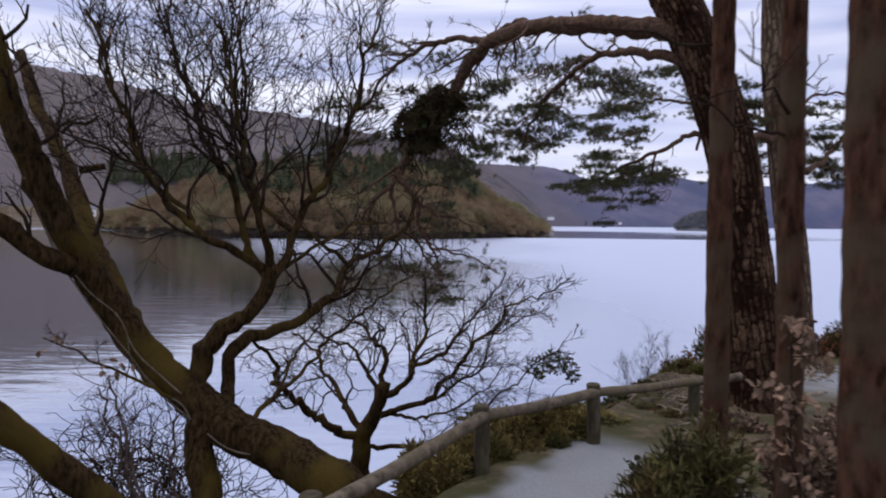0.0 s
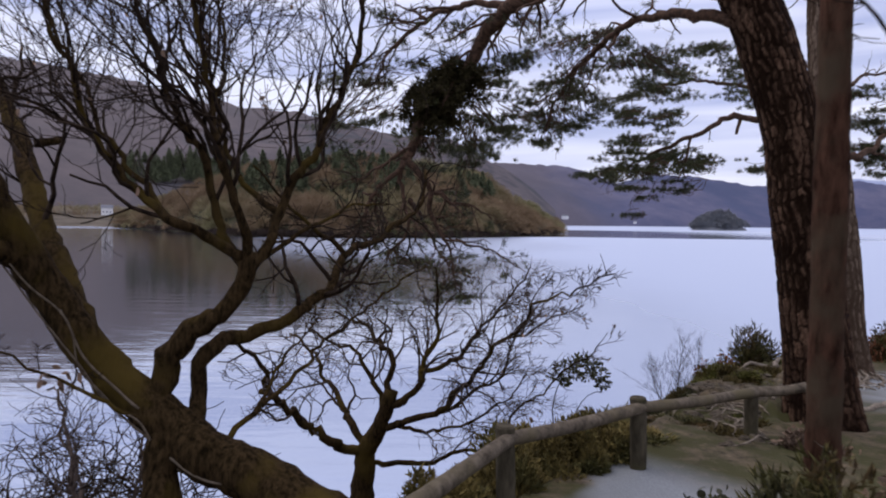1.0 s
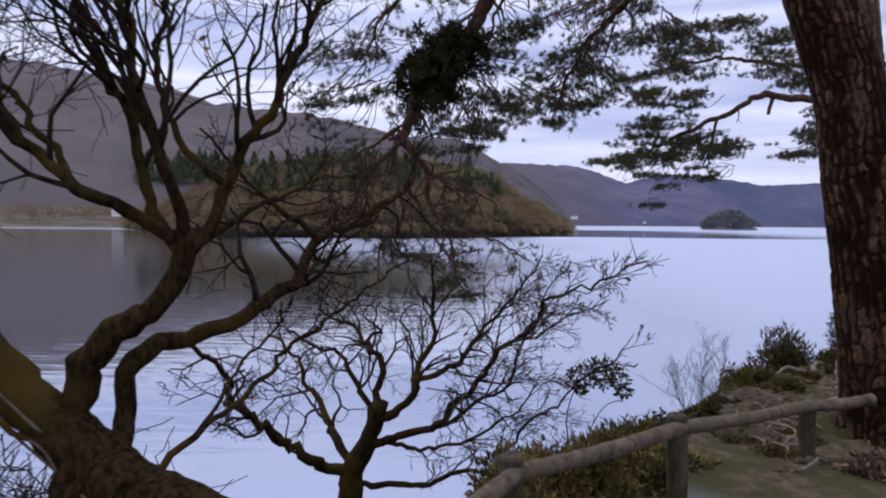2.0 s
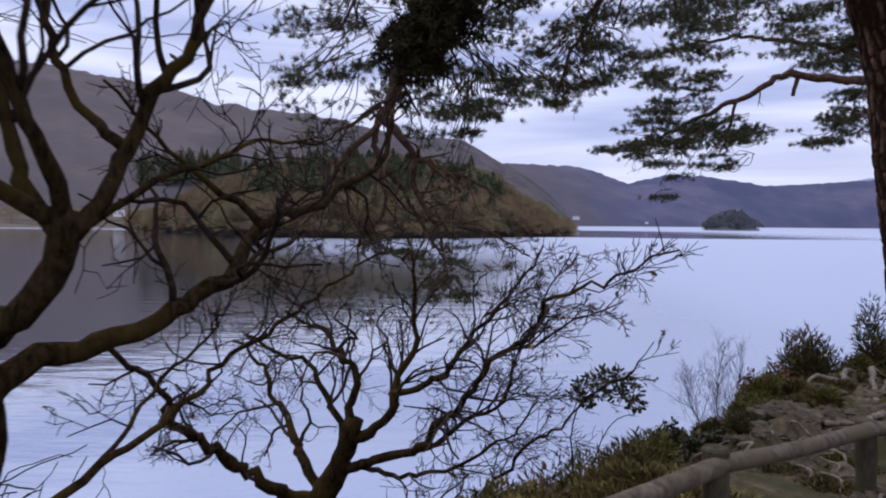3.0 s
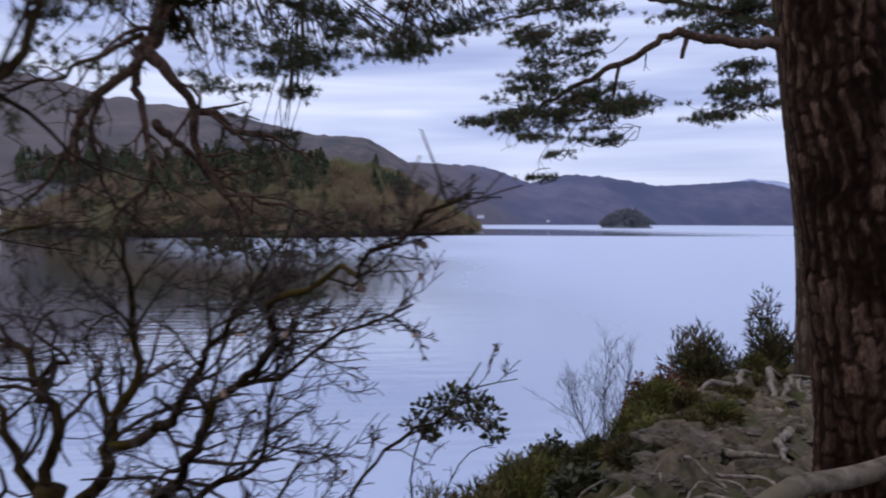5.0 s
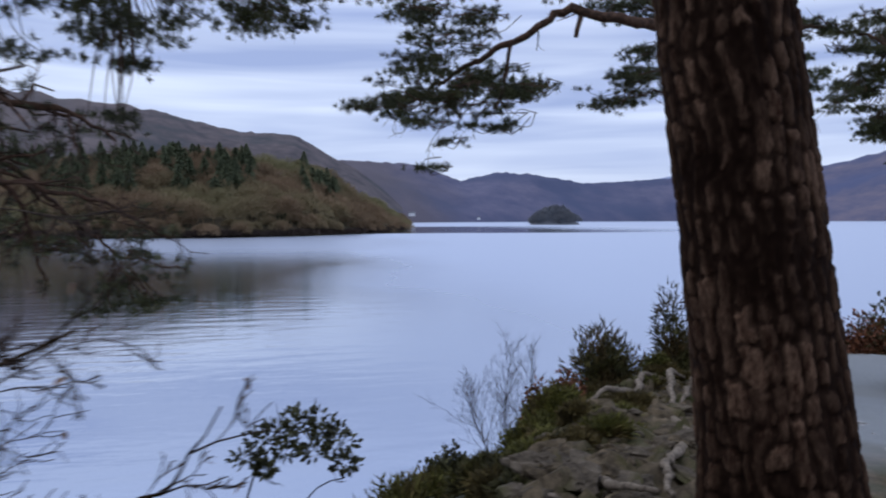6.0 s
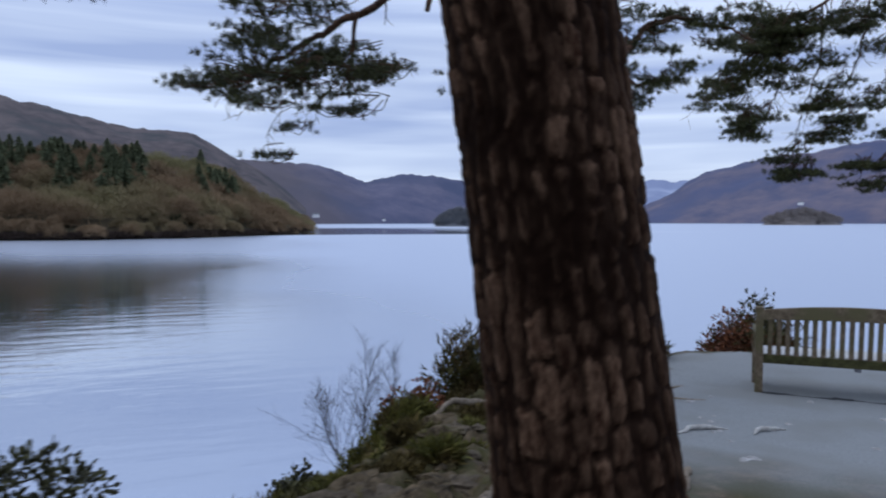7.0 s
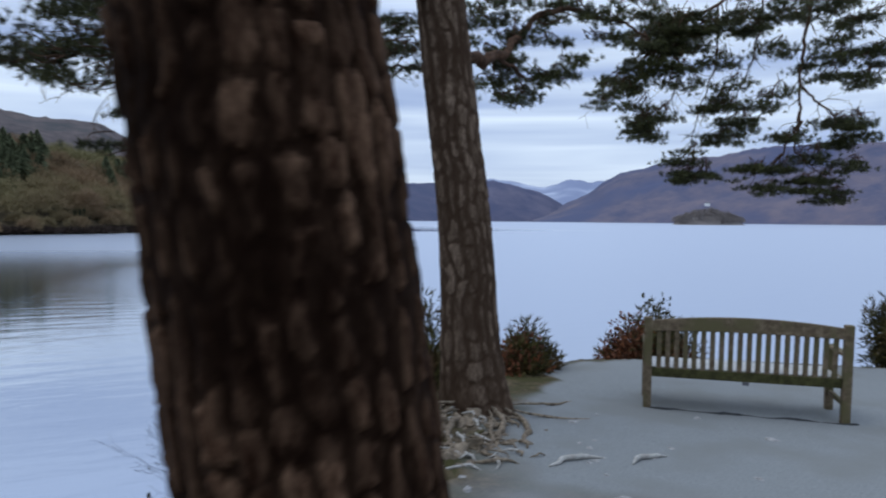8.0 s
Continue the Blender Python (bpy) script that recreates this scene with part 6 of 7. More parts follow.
# ---- bushes ----
def bush(name, place, size, material, seed, label, count=900, leaf=0.05, wide=0.008, spiky=True, lumps=7, category="bush", bare=0.0, group=""):
    """A bush of many small leaves or spines on stems, with an uneven outline."""
    r_ = np.random.default_rng(seed)
    ob = thing(name, place, label, category, group)
    size = np.array(size, float)
    stems, green = Geo(), Geo()
    for _ in range(lumps):
        q = r_.normal(size=3)
        q = q / np.linalg.norm(q) * r_.uniform(0.25, 0.75)
        q[2] = abs(q[2])
        c = q * size
        rad = size * r_.uniform(0.30, 0.52)
        line = smooth_line([(r_.normal() * 0.05, r_.normal() * 0.05, -0.08), c * (0.4, 0.4, 0.5), c], 0.08)
        stems.tube(line, np.linspace(0.016, 0.006, len(line)), 5)
        n = int(count * 1.8) // lumps
        u = r_.normal(size=(n, 3))
        u /= np.linalg.norm(u, axis=1, keepdims=True)
        root = c + u * rad * r_.uniform(0.35, 1.05, (n, 1))
        root[:, 2] = np.maximum(root[:, 2], 0.0) * (1 - bare) + bare * size[2]
        way = u * 0.8 + r_.normal(size=(n, 3)) * 0.45 + (0, 0, 0.55)
        way /= np.linalg.norm(way, axis=1, keepdims=True)
        if spiky:
            for shift in (0, 1, 2, 3):
                w2 = way + r_.normal(size=way.shape) * 0.35 * (shift > 0)
                w2 /= np.linalg.norm(w2, axis=1, keepdims=True)
                green.slivers(root + way * leaf * 0.3 * shift, w2, r_.uniform(0.7, 1.5, n) * leaf * 1.5, wide, r_)
        else:
            green.leaves(root, way, r_.uniform(0.7, 1.3, n) * leaf, leaf * 0.34, r_)
            w2 = way + r_.normal(size=way.shape) * 0.8
            w2 /= np.linalg.norm(w2, axis=1, keepdims=True)
            green.leaves(root + r_.normal(size=root.shape) * leaf * 0.6, w2, r_.uniform(0.7, 1.3, n) * leaf, leaf * 0.34, r_)
    top = max(v[2] for v in green.v)
    for g in (stems, green):
        g.v = [np.array((v[0], v[1], v[2] * (size[2] / top if v[2] > 0 else 1.0))) for v in g.v]
    part("stem", stems, M_TWIG, ob)
    part("foliage", green, material, ob)
    return ob


def rooted(name, x, y, top, wide, material, seed, label, **more):
    """A bush that stands on the ground and reaches up to the given height."""
    foot = at_ground(x, y, 0.05)
    return bush(name, foot, (wide, wide * 0.9, max(0.12, top - foot[2])), material, seed, label, **more)


rooted("gorse_bush", 5.05, 12.05, 0.72, 0.66, M_GORSE, 71, "dense dark green gorse bush on the bank edge", count=3600, leaf=0.05, lumps=12)
rooted("gorse_bush", 6.2, 12.5, 1.12, 0.50, M_GORSE, 72, "upright dark gorse bush beside the pine", count=1700, leaf=0.05)
rooted("russet_bush", 4.15, 11.5, 0.30, 0.46, M_RED, 73, "low bush with russet red leaves on the bank", count=1500, leaf=0.05, spiky=False, lumps=9)
rooted("gorse_bush", 3.90, 10.95, 0.30, 0.44, M_MOUND, 74, "rounded olive green gorse on the bank", count=4200, leaf=0.045, lumps=13)
rooted("gorse_bush", 3.62, 10.45, 0.16, 0.44, M_MOUND, 75, "spreading olive green gorse on the bank", count=2600, leaf=0.04, lumps=9)
rooted("gorse_bush", 3.60, 11.3, -0.50, 0.40, M_MOUND, 141, "olive green gorse low on the bank", count=2400, leaf=0.045, lumps=10)
rooted("holly_bush", 3.12, 12.2, -0.74, 0.42, M_HOLLY, 76, "dark glossy holly bush below the rail", count=1600, leaf=0.055, spiky=False, lumps=9)
rooted("gorse_bush", 3.25, 10.9, -0.58, 0.42, M_MOUND, 92, "low dark gorse on the bank", count=2200, leaf=0.045, lumps=9)
rooted("heather_bush", 2.05, 9.85, -0.10, 0.62, M_MOUND, 77, "olive green heather clump on the bank", count=3400, leaf=0.04, lumps=11)
rooted("heather_bush", 1.60, 9.55, -0.10, 0.55, M_MOUND, 93, "low olive undergrowth above the water", count=2000, leaf=0.045, lumps=9)
rooted("gorse_bush", 2.85, 11.75, -0.70, 0.42, M_MOUND, 162, "olive green gorse mound above the water", count=2600, leaf=0.042, lumps=10)
rooted("heather_bush", 2.6, 11.9, -0.86, 0.55, M_OCHRE, 161, "golden green heather mound low on the bank", count=2600, leaf=0.04, lumps=10)
rooted("heather_bush", 0.95, 6.75, 0.62, 0.60, M_OCHRE, 79, "olive brown undergrowth beyond the fence", count=3000, leaf=0.045, lumps=10)
rooted("heather_bush", 1.75, 7.6, 0.45, 0.6, M_HEATH, 80, "olive brown undergrowth beyond the fence", count=2600, leaf=0.04, lumps=9)
rooted("heather_bush", 0.35, 5.55, 0.75, 0.55, M_OCHRE, 81, "ochre green undergrowth beyond the fence", count=2600, leaf=0.045, lumps=9)
rooted("holly_bush", 2.3, 8.3, 0.35, 0.40, M_HOLLY, 94, "dark evergreen bush beyond the fence", count=1500, leaf=0.05, spiky=False, lumps=9)
rooted("gorse_bush", 2.95, 10.0, -0.02, 0.45, M_GORSE, 101, "dark upright gorse on the rocky bank", count=2000, leaf=0.04, lumps=9)
rooted("gorse_bush", 4.12, 11.0, 0.14, 0.60, M_MOUND, 102, "low green gorse on the rocky bank", count=1700, leaf=0.045, lumps=8)
rooted("heather_bush", 3.6, 10.0, -0.02, 0.42, M_MOUND, 103, "low green undergrowth on the rocky bank", count=1700, leaf=0.04, lumps=8)
rooted("heather_bush", 4.75, 11.45, 0.22, 0.50, M_HEATH, 104, "dry brown heather among the roots", count=1200, leaf=0.04, lumps=8)
rooted("russet_bush", 10.1, 13.5, 0.50, 0.80, M_RED, 82, "russet and green bush behind the bench", count=2600, leaf=0.06, spiky=False, lumps=14, bare=0.35)
rooted("gorse_bush", 10.25, 13.5, 0.66, 0.80, M_GORSE, 83, "sparse green gorse behind the bench", count=2000, leaf=0.05, lumps=14, bare=0.35)
rooted("gorse_bush", 7.50, 12.75, 0.66, 0.60, M_GORSE, 84, "dark green gorse at the terrace edge", count=1500, leaf=0.05, lumps=8)
rooted("russet_bush", 7.35, 12.7, 0.52, 0.45, M_RED, 142, "russet bush among gorse at the terrace edge", count=380, leaf=0.05, spiky=False, lumps=10)
rooted("holly_bush", 10.2, 13.45, 0.74, 0.62, M_HOLLY, 143, "dark holly sprays behind the bench", count=420, leaf=0.06, spiky=False, lumps=11, bare=0.3)
rooted("gorse_bush", 12.15, 11.15, 0.95, 0.40, M_GORSE, 85, "green gorse at the terrace edge", count=1100, leaf=0.05)
rooted("bracken_clump", 2.75, 6.15, 0.72, 0.28, M_BRACKEN, 86, "dead brown bracken beside the pine trunk", count=700, leaf=0.05, spiky=False)
rooted("bracken_clump", 1.95, 3.75, 1.32, 0.46, M_BRACKEN, 87, "dead brown bracken round the slim trunks", count=1900, leaf=0.05, spiky=False)
rooted("bracken_clump", 2.35, 2.95, 1.38, 0.55, M_BRACKEN, 88, "dead brown bracken round the slim trunks", count=2100, leaf=0.05, spiky=False)
for x, y, seed in ((3.3, 5.3, 121), (3.0, 4.8, 122), (3.9, 6.1, 123), (3.55, 5.8, 124), (4.3, 6.6, 125)):
    rooted("bracken_clump", x, y, 0.86, 0.40, M_BRACKEN, seed, "dead brown bracken on the slope above the path", count=1100, leaf=0.06, spiky=False, group="bracken on the slope")
rooted("bracken_clump", 2.75, 4.3, 1.15, 0.55, M_BRACKEN, 91, "dead brown bracken on the slope beside the path", count=1500, leaf=0.05, spiky=False)


rooted("bramble_clump", 0.50, 6.50, 0.60, 0.55, M_DEAD, 151, "pinkish brown withered bramble on the bank", count=700, leaf=0.05, spiky=False, lumps=9)
for x, y, top, seed in ((2.3, 6.5, 0.62, 156), (2.55, 6.9, 0.6, 157)):
    rooted("heather_tuft", x, y, top, 0.26, (M_HEATH, M_MOUND, M_BRACKEN)[seed % 3], seed, "low heather and bracken tuft beside the fence", count=800, leaf=0.035, lumps=7, category="tuft", group="tufts along the fence")


def sapling():
    r_ = np.random.default_rng(89)
    base = at_ground(1.50, 2.84)
    ob = thing("beech_sapling", base, "beech sapling holding withered orange-brown leaves", "sapling")
    stem, tips, twigs = Geo(), [], Geo()
    limb(stem, r_, [(0, 0, 0), (0.02, 0.0, 0.5), (-0.02, 0.01, 1.0), (0.0, 0.0, 1.42)], 0.012, 0.005, OAK, 12, 0.22, 1, 0.35, 0.03, tips, twigs)
    part("stem", stem, M_TWIG, ob)
    tagged(part("branchwork", twigs, M_TWIG, ob), kind="stuff")
    leaf = Geo()
    fallen_leaves(leaf, r_, tips, 300, 0.046)
    part("foliage", leaf, M_DEAD, ob)


sapling()
rooted("holly_seedling", 1.22, 3.45, 1.0, 0.26, M_HOLLY, 99, "small dark green holly seedling beside the path", count=420, leaf=0.05, spiky=False)
for x, y, top, wide, seed in ((0.22, 4.98, 0.90, 0.34, 111), (0.50, 5.28, 0.94, 0.36, 112), (0.80, 5.55, 0.92, 0.34, 113), (0.50, 5.75, 0.86, 0.45, 114), (1.08, 5.85, 0.88, 0.36, 115), (-0.05, 4.68, 0.90, 0.32, 116)):
    rooted("ochre_undergrowth", x, y, top, wide, M_OCHRE, seed, "ochre brown undergrowth growing through the rail fence", count=5200, leaf=0.024, lumps=11, group="undergrowth along the fence")
rooted("heather_bush", 1.40, 6.25, 0.72, 0.42, M_OCHRE, 95, "ochre brown undergrowth beyond the fence", count=2200, leaf=0.045, lumps=9)
rooted("gorse_bush", 2.0, 6.75, 0.62, 0.34, M_GORSE, 96, "dark green gorse beyond the fence", count=1500, leaf=0.045, lumps=8)
rooted("holly_bush", 1.45, 4.45, 0.86, 0.22, M_HOLLY, 98, "dark green seedling at the foot of the slim pine", count=420, leaf=0.05, spiky=False)
rooted("yew_bush", 1.24, 3.35, 1.52, 0.44, M_GORSE, 90, "soft dark green yew bush beside the path", count=4200, leaf=0.034, lumps=12)


def bare_shrub():
    r_ = np.random.default_rng(95)
    base = at_ground(3.78, 12.35, 0.05)
    ob = thing("bare_shrub", base, "thin leafless shrub rising from the bank", "shrub")
    st = Style(wiggle=0.16, lift=0.10, seg=0.09, spread=(18, 44), keep=0.70, thin=0.58, twig=0.0014, density=0.72)
    stem, g = Geo(), Geo()
    up = (0.28 - base[2]) / 1.25
    for ctrl in ([(0, 0, 0), (-0.12, 0.0, 0.30), (-0.30, 0.02, 0.62), (-0.42, 0.05, 0.92)], [(0, 0, 0), (0.03, 0.1, 0.4), (0.06, 0.2, 0.8), (0.14, 0.3, 1.15)], [(0, 0, 0), (0.12, 0.1, 0.35), (0.30, 0.2, 0.75), (0.42, 0.3, 1.05)]):
        limb(stem, r_, np.array(ctrl) * (1.1, 1.0, up), 0.009, 0.003, st, 26, 0.55, 3, 0.25, 0.02, None, g)
    part("stem", stem, M_SHRUB, ob)
    tagged(part("branchwork", g, M_SHRUB, ob), kind="stuff")


def young_holly():
    """A slim holly: bare stems under a flat, broken crown."""
    r_ = np.random.default_rng(78)
    base = at_ground(1.10, 8.50, 0.05)
    ob = thing("holly_tree", base, "small evergreen holly with a flat broken crown above the water", "tree")
    o = np.array(base)
    stem, twigs, leaf = Geo(), Geo(), Geo()
    boughs = []
    for ctrl in ([(0, 0, 0), (0.05, 0.05, 0.5), (0.02, 0.1, 0.95), (0.15, 0.12, 1.22), (0.42, 0.15, 1.32)], [(0, 0, 0), (0.10, 0.0, 0.45), (0.25, 0.08, 0.85), (0.42, 0.12, 1.05), (0.58, 0.12, 1.08)]):
        boughs.append(limb(stem, r_, np.array(ctrl) * (1, 1, (0.66 - base[2]) / 1.32), 0.013, 0.004, OAK, 4, 0.22, 1, 0.5, 0.02, None, twigs))
    along = np.vstack(boughs)
    for x, z, size in ((1.14, 0.52, 0.08), (1.22, 0.60, 0.10), (1.31, 0.66, 0.10), (1.41, 0.69, 0.11), (1.51, 0.68, 0.12), (1.60, 0.61, 0.12), (1.66, 0.52, 0.11), (1.69, 0.43, 0.08), (1.36, 0.54, 0.07), (1.52, 0.52, 0.08), (1.24, 0.47, 0.05)):
        c = np.array((x, 8.62 + r_.normal() * 0.10, z)) - o
        root_ = along[np.argmin(np.linalg.norm(along - c, axis=1))]
        line = smooth_line([root_, (root_ + c) / 2 + r_.normal(size=3) * 0.02, c], 0.04)
        twigs.tube(line, np.linspace(0.005, 0.003, len(line)), 5)
        n = int(r_.integers(50, 120))
        u = r_.normal(size=(n, 3))
        u /= np.linalg.norm(u, axis=1, keepdims=True)
        rad = r_.uniform(0.4, 1.0, (n, 1))
        way = u + (0, 0, 0.3)
        way /= np.linalg.norm(way, axis=1, keepdims=True)
        leaf.leaves(c + u * rad * (size, size, size * 0.62), way, r_.uniform(0.7, 1.3, n) * 0.042, 0.013, r_)
    part("stem", stem, M_TWIG, ob)
    tagged(part("branchwork", twigs, M_TWIG, ob), kind="stuff")
    part("foliage", leaf, M_HOLLY, ob, "dark green glossy leaves")


young_holly()
bare_shrub()


def waterside_shrub(x, y, seed, height, lean):
    r_ = np.random.default_rng(seed)
    base = at_ground(x, y, 0.05)
    ob = thing("waterside_shrub", base, "tangled leafless shrub with curling dark twigs", "shrub")
    tall = height - base[2]
    stem, g = Geo(), Geo()
    st = Style(wiggle=0.42, lift=0.05, seg=0.07, spread=(30, 75), keep=0.72, thin=0.6, twig=0.0048, density=0.55)
    for k in range(3):
        a = seed + 2.1 * k
        foot = np.array((0.10 * math.cos(a), 0.10 * math.sin(a), 0.0))
        head = np.array((lean + 0.30 * math.cos(a), 0.25 * math.sin(a), 0.62 * tall + 0.12 * k))
        line = smooth_line([foot, (foot + head) * 0.5 + (0.08 * math.sin(3 * a), 0.05, 0.05), head], 0.08)
        stem.tube(line, np.linspace(0.022, 0.013, len(line)), 7)
        for q in range(4):
            grow(g, r_, line[-1 - 2 * q], unit(np.array((math.cos(a + 2.4 * q), 0.6 * math.sin(a + 2.4 * q), 0.5 - 0.12 * q))), 0.90, 0.011, 2, st)
    part("stem", stem, M_TWIG, ob)
    tagged(part("branchwork", g, M_TWIG, ob), kind="stuff")


waterside_shrub(-2.75, 5.7, 301, 0.80, 0.0)
waterside_shrub(-2.05, 5.9, 302, 0.55, -0.1)
waterside_shrub(-3.3, 6.2, 303, 0.75, 0.1)
waterside_shrub(-2.35, 5.5, 304, 0.42, -0.1)


# ---- rocks, roots and stones ----
def rock(place, size, seed, material=None, name="rock", label="lichened grey slate rock on the bank"):
    r_ = np.random.default_rng(seed)
    bm = bmesh.new()
    bmesh.ops.create_icosphere(bm, subdivisions=3, radius=1.0)
    shift = r_.random(3) * 20
    for v in bm.verts:
        n_ = v.co.normalized()
        k = 1 + 0.45 * noise.noise(n_ * 1.4 + Vector(shift)) + 0.28 * noise.noise(n_ * 3.5 + Vector(shift)) + 0.10 * noise.noise(n_ * 9 + Vector(shift))
        flat = round((n_.z * k) * 3) / 3 * 0.5 + n_.z * k * 0.5
        v.co = Vector((n_.x * k * size[0], n_.y * k * size[1], flat * size[2]))
    me = bpy.data.meshes.new(name)
    bm.to_mesh(me)
    bm.free()
    me.materials.append(material or M_ROCK)
    ob = new(name, me)
    ob.location = place
    ob.rotation_euler = (r_.uniform(-0.25, 0.25), r_.uniform(-0.25, 0.25), r_.uniform(0, 6.28))
    return tagged(ob, label, "rock", "rocks on the bank")


r_ = np.random.default_rng(97)
for k in range(110):
    f = r_.random()
    ex, ey = np.interp(f, (0, 0.15, 0.5, 0.75, 1), (1.5, 2.35, 3.5, 4.7, 5.9)), np.interp(f, (0, 0.15, 0.5, 0.75, 1), (6.1, 7.3, 9.0, 10.6, 11.5))
    inward = r_.uniform(-0.35, 0.75)
    x, y = ex + 0.8 * inward, ey - 0.6 * inward
    if math.hypot(x - 3.25, y - 7.1) < 0.5 or math.hypot(x - 5.85, y - 11.05) < 0.5:
        continue
    s = r_.uniform(0.04, 0.13) * (1.8 if k % 9 == 0 else 1)
    rock(at_ground(x, y, s * 0.22), (s * 1.3, s * r_.uniform(0.6, 1), s * r_.uniform(0.3, 0.55)), 200 + k)


for k, (x, y, s) in enumerate(((3.95, 9.45, 0.36), (4.30, 9.85, 0.34), (4.65, 10.25, 0.30), (3.55, 8.95, 0.30), (3.75, 9.75, 0.24), (4.15, 10.3, 0.26), (3.25, 8.75, 0.22))):
    stone = rock(at_ground(x, y, s * 0.30), (s * 1.15, s * 0.62, s * 0.52), 520 + k, M_MOSSROCK, "boulder", "moss-grown tan boulder bedded in the bank")
    stone.rotation_euler.z = 0.9 + r_.normal() * 0.2
for k, (x, y, s) in enumerate(((4.35, 10.2, 0.20), (3.9, 9.6, 0.16), (4.8, 10.6, 0.15), (3.45, 8.9, 0.17), (2.75, 8.0, 0.18), (4.05, 10.1, 0.13), (3.1, 8.6, 0.14), (5.3, 10.9, 0.14))):
    rock(at_ground(x, y, s * 0.25), (s * 1.0, s * 0.75, s * 0.45), 500 + k, M_BOULDER, "boulder", "rounded grey-brown boulder bedded in the bank")
for k in range(60):
    f = r_.random()
    x, y = 5.35 + 0.35 * (f - 0.5) + r_.normal() * 0.26, 10.3 + 1.2 * (f - 0.5) + r_.normal() * 0.22
    s = r_.uniform(0.015, 0.05)
    rock(at_ground(x, y, s * 0.2), (s * 1.2, s * 0.8, s * 0.6), 600 + k, M_ROOT, "rubble", "pale weathered rubble among the roots")
for k in range(40):
    f = r_.random()
    x, y = np.interp(f, (0, 0.2, 0.5, 0.8, 1), (2.2, 2.9, 3.7, 4.7, 5.4)) + r_.normal() * 0.14, np.interp(f, (0, 0.2, 0.5, 0.8, 1), (7.6, 8.4, 9.4, 10.7, 11.2)) + r_.normal() * 0.14
    foot = at_ground(x, y, 0.02)
    rooted("heather_tuft", x, y, foot[2] + r_.uniform(0.08, 0.2), r_.uniform(0.14, 0.26), (M_HEATH, M_GORSE, M_HEATH, M_MOUND)[k % 4], 700 + k, "small tuft of heather and moss on the bank", count=420, leaf=0.032, lumps=5, category="tuft", group="tufts on the bank")


def root(points, r0, seed, label="bleached gnarled pine root across the ground", material=None, gnarl=0.18):
    rr_ = np.random.default_rng(seed)
    pts = [np.array(at_ground(x, y, 0.0)) + (0, 0, lift) for x, y, lift in points]
    line = smooth_line(pts, 0.035)
    n = len(line)
    line = line + np.cumsum(rr_.normal(size=(n, 3)), 0) * (0.008, 0.008, 0.002) + (0, 0, -0.35 * r0)
    ends = np.minimum(1, 0.35 + 2.2 * np.minimum(np.linspace(0, 1, n), np.linspace(1, 0, n)))
    g = Geo()
    swell = np.convolve(rr_.normal(size=n + 8), np.ones(9) / 9, "valid")
    g.tube(line, r0 * ends * (1 + 0.25 * swell), 12, gnarl)
    o = tuple(line[n // 2])
    ob = part("pine_root", rebase(g, o), material or M_ROOT)
    ob.location = o
    return tagged(ob, label, "root", "roots on the terrace")


for k, pts in enumerate((
    [(3.5, 7.2, 0.05), (4.0, 7.7, 0.03), (4.6, 8.3, 0.02), (5.1, 8.9, -0.03)],
    [(5.42, 9.30, -0.02), (5.62, 9.36, 0.02), (5.80, 9.38, 0.02), (6.0, 9.33, -0.03)],
    [(6.0, 9.15, 0.0), (6.12, 9.22, 0.015), (6.34, 9.18, -0.02)],
    [(6.0, 10.85, 0.06), (6.25, 10.6, 0.02), (6.6, 10.45, 0.01), (6.9, 10.4, -0.02)],
    [(5.85, 10.85, 0.10), (5.8, 10.5, 0.05), (5.6, 10.2, 0.03), (5.4, 9.9, -0.03)],
    [(5.95, 10.8, 0.08), (5.95, 10.5, 0.04), (5.8, 10.15, 0.02), (5.55, 9.85, -0.02)],
    [(5.65, 10.95, 0.10), (5.3, 10.75, 0.06), (5.05, 10.4, 0.05), (4.75, 9.95, 0.02), (4.4, 9.5, -0.02)],
    [(6.1, 11.0, 0.06), (6.6, 11.0, 0.02), (7.1, 11.2, -0.02)],
    [(2.95, 7.35, 0.10), (2.9, 7.8, 0.06), (3.1, 8.4, 0.05), (3.5, 8.9, 0.0)],
    [(3.1, 7.45, 0.10), (3.4, 8.0, 0.07), (3.9, 8.6, 0.05), (4.3, 9.3, 0.03), (4.6, 10.2, 0.05), (5.0, 10.6, 0.0)],
    [(5.75, 10.85, 0.08), (5.5, 10.6, 0.05), (5.25, 10.35, 0.04), (5.05, 10.0, 0.02), (4.95, 9.6, -0.02)],
    [(5.8, 10.8, 0.06), (5.65, 10.45, 0.04), (5.4, 10.1, 0.03), (5.2, 9.6, -0.02)],
    [(5.6, 10.9, 0.06), (5.2, 10.6, 0.06), (4.9, 10.2, 0.05), (4.65, 9.8, 0.0)],
    [(4.3, 9.6, 0.0), (4.6, 10.1, 0.12), (4.9, 10.6, 0.14), (5.3, 11.0, 0.05)],
    [(5.04, 11.0, 0.05), (4.66, 10.75, 0.10), (4.30, 10.15, 0.04), (3.92, 9.85, 0.06), (3.62, 9.7, 0.0)],
)):
    if k in (1, 2):
        root([(x, y, max(lift, 0.0) + 0.016) for x, y, lift in pts], 0.017, 300 + k, "bleached bare root lying on the gravel", M_STICK, 0.1)
    else:
        root(pts, (0.030, 0, 0, 0.012, 0.022, 0.022, 0.026, 0.012, 0.028, 0.030, 0.020, 0.016, 0.020, 0.030, 0.028)[k], 300 + k)

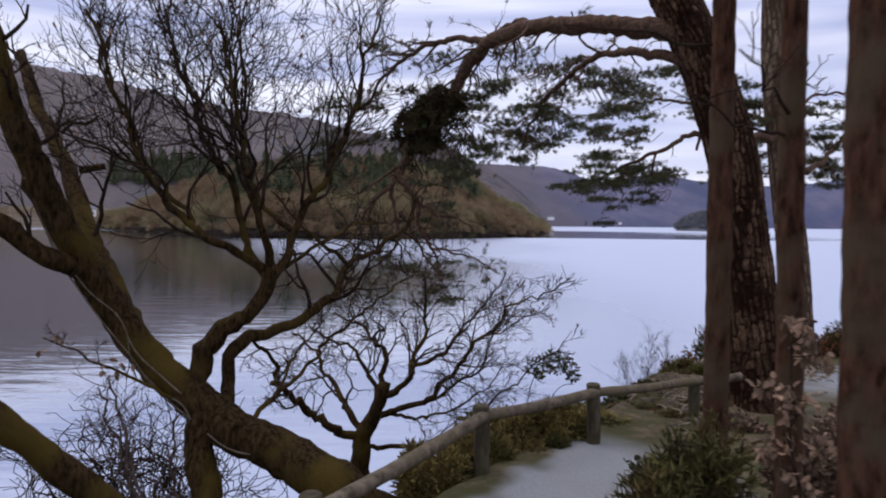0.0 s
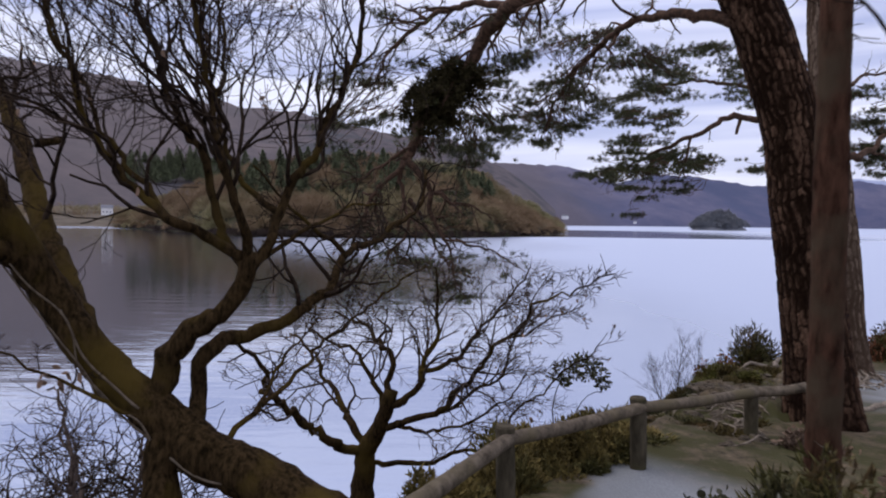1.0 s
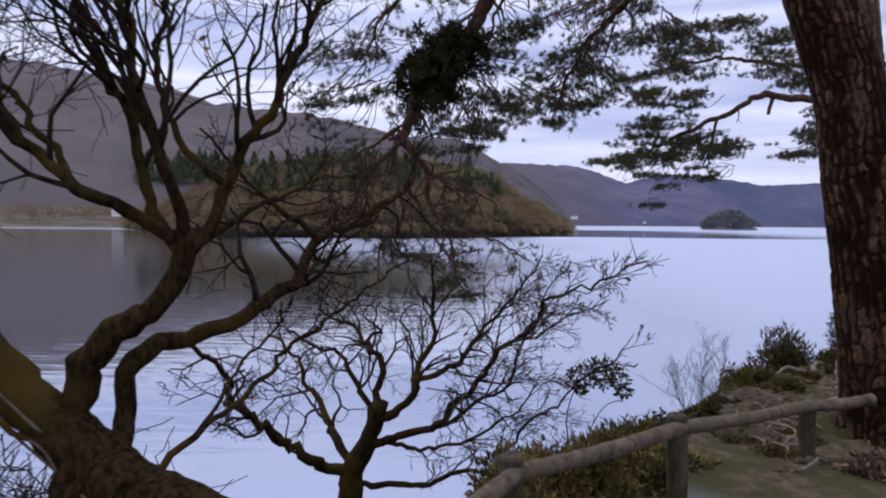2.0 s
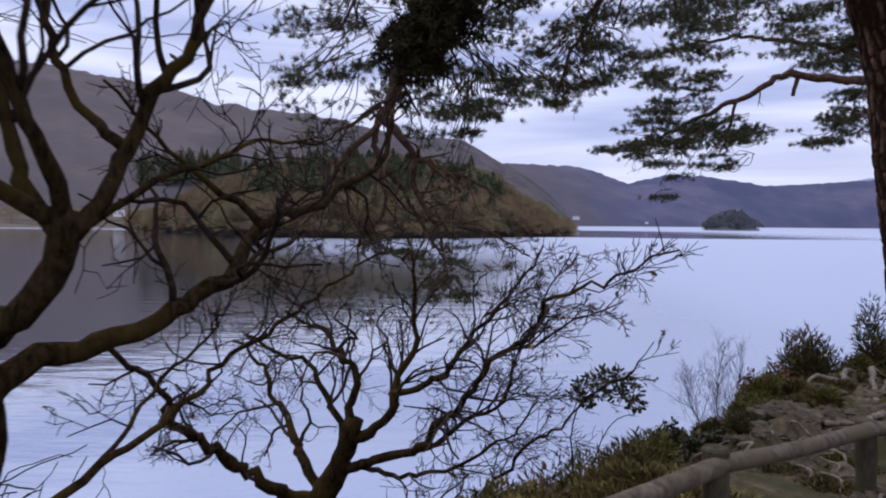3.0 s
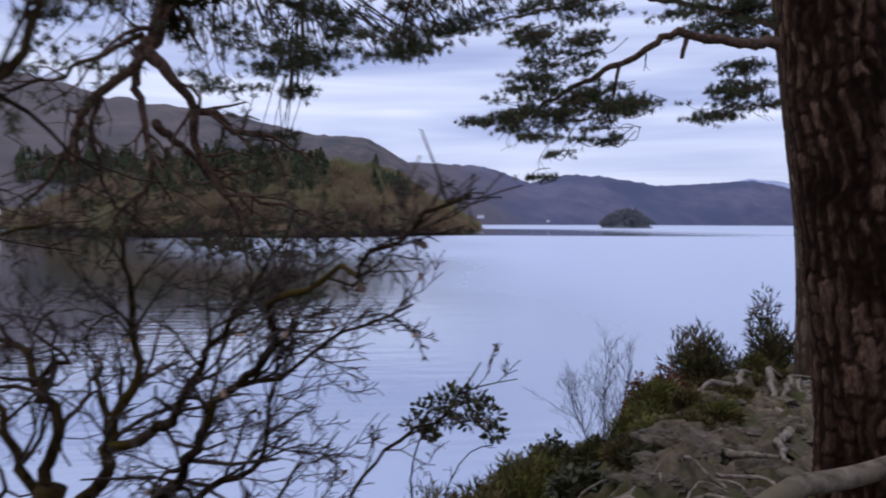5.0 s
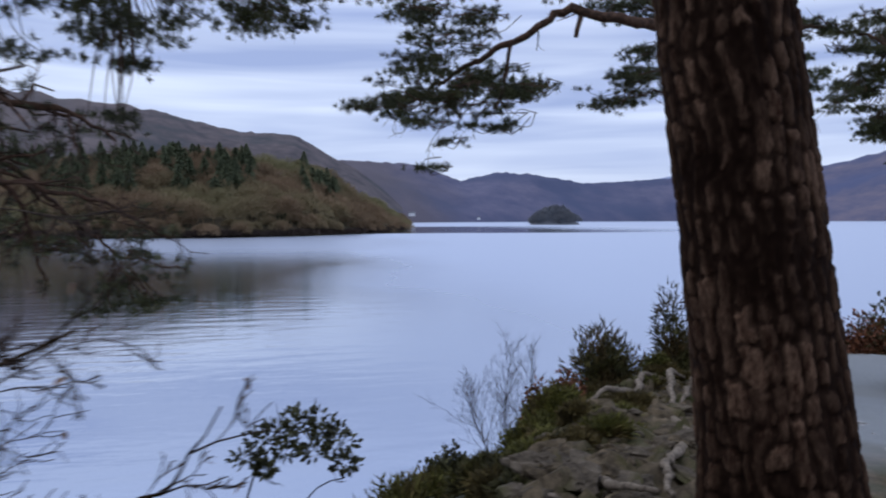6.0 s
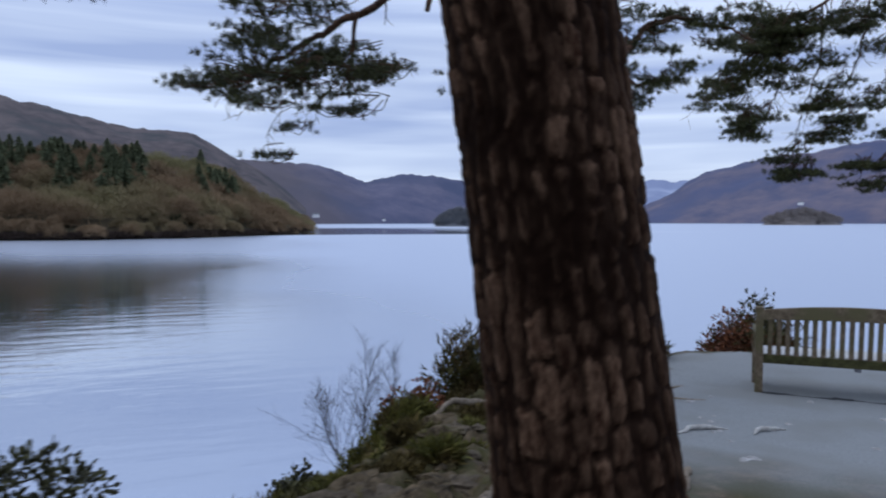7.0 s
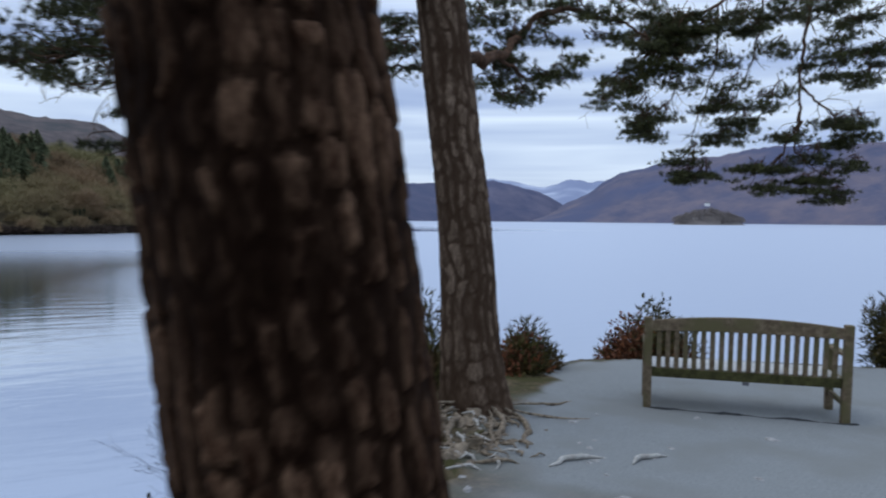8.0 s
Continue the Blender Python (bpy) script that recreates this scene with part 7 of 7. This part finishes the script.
for k in range(70):
    # loose sticks and rootlets strewn below the back pine
    f = r_.random()
    x, y = 5.75 - 0.75 * f + r_.normal() * 0.20, 10.75 - 1.25 * f + r_.normal() * 0.20
    a, long = math.atan2(-1.25, -0.75) + r_.normal() * 0.6, r_.uniform(0.10, 0.34)
    dx, dy = math.cos(a) * long / 2, math.sin(a) * long / 2
    root([(x - dx, y - dy, 0.0), (x - dx * 0.3 + dy * 0.2, y - dy * 0.3 - dx * 0.2, 0.025), (x + dx * 0.4 - dy * 0.15, y + dy * 0.4 + dx * 0.15, 0.025), (x + dx, y + dy, 0.0)], r_.uniform(0.005, 0.012), 1000 + k, "pale dry stick among the roots below the pine", (M_STICK, M_ROOT, M_ROOT)[k % 3])
for k in range(16):
    # pale rock ribs between the roots
    f = k / 15
    x, y = 5.55 - 0.75 * f + r_.normal() * 0.13, 10.72 - 1.1 * f + r_.normal() * 0.10
    s = r_.uniform(0.06, 0.13)
    rib = rock(at_ground(x, y, s * 0.10), (s * 1.5, s * 0.55, s * 0.42), 940 + k, M_ROOT, "rock_rib", "pale weathered rock rib among the roots")
    rib.rotation_euler.z = 0.95 + r_.normal() * 0.3
for k in range(26):
    x, y = 2.30 + r_.normal() * 0.28, 7.25 + r_.normal() * 0.40
    a, long = r_.uniform(0, 3.14), r_.uniform(0.25, 0.5)
    dx, dy = math.cos(a) * long / 2, math.sin(a) * long / 2
    root([(x - dx, y - dy, 0.0), (x - dx * 0.3 + dy * 0.25, y - dy * 0.3 - dx * 0.25, 0.05), (x + dx * 0.4 - dy * 0.2, y + dy * 0.4 + dx * 0.2, 0.05), (x + dx, y + dy, 0.0)], r_.uniform(0.006, 0.012), 800 + k, "pale dry root tangled with others on the bank")
for k in range(26):
    f = r_.random()
    x, y = 2.5 + 2.4 * f + r_.normal() * 0.22, 7.7 + 2.7 * f + r_.normal() * 0.18
    s = r_.uniform(0.09, 0.17)
    slab = rock(at_ground(x, y, s * 0.12), (s * 1.25, s * 0.7, s * 0.38), 900 + k, M_BOULDER, "slate_rock", "tilted brown rock slab on the bank")
    slab.rotation_euler.z = 0.9 + r_.normal() * 0.25
for k in range(30):
    x, y = 2.25 + r_.normal() * 0.30, 7.20 + r_.normal() * 0.45
    s = r_.uniform(0.03, 0.09)
    rock(at_ground(x, y, s * 0.2), (s * 1.2, s * 0.8, s * 0.55), 850 + k)

for k in range(26):
    x, y = 5.6 + r_.normal() * 1.0, 9.6 + r_.normal() * 0.9
    if edge_distance(np.array([x]), np.array([y]))[0] > -0.2:
        continue
    s = r_.uniform(0.02, 0.055)
    rock(at_ground(x, y, s * 0.2), (s, s * 0.7, s * 0.45), 400 + k, M_STONE, "stone", "small pale stone on the gravel")
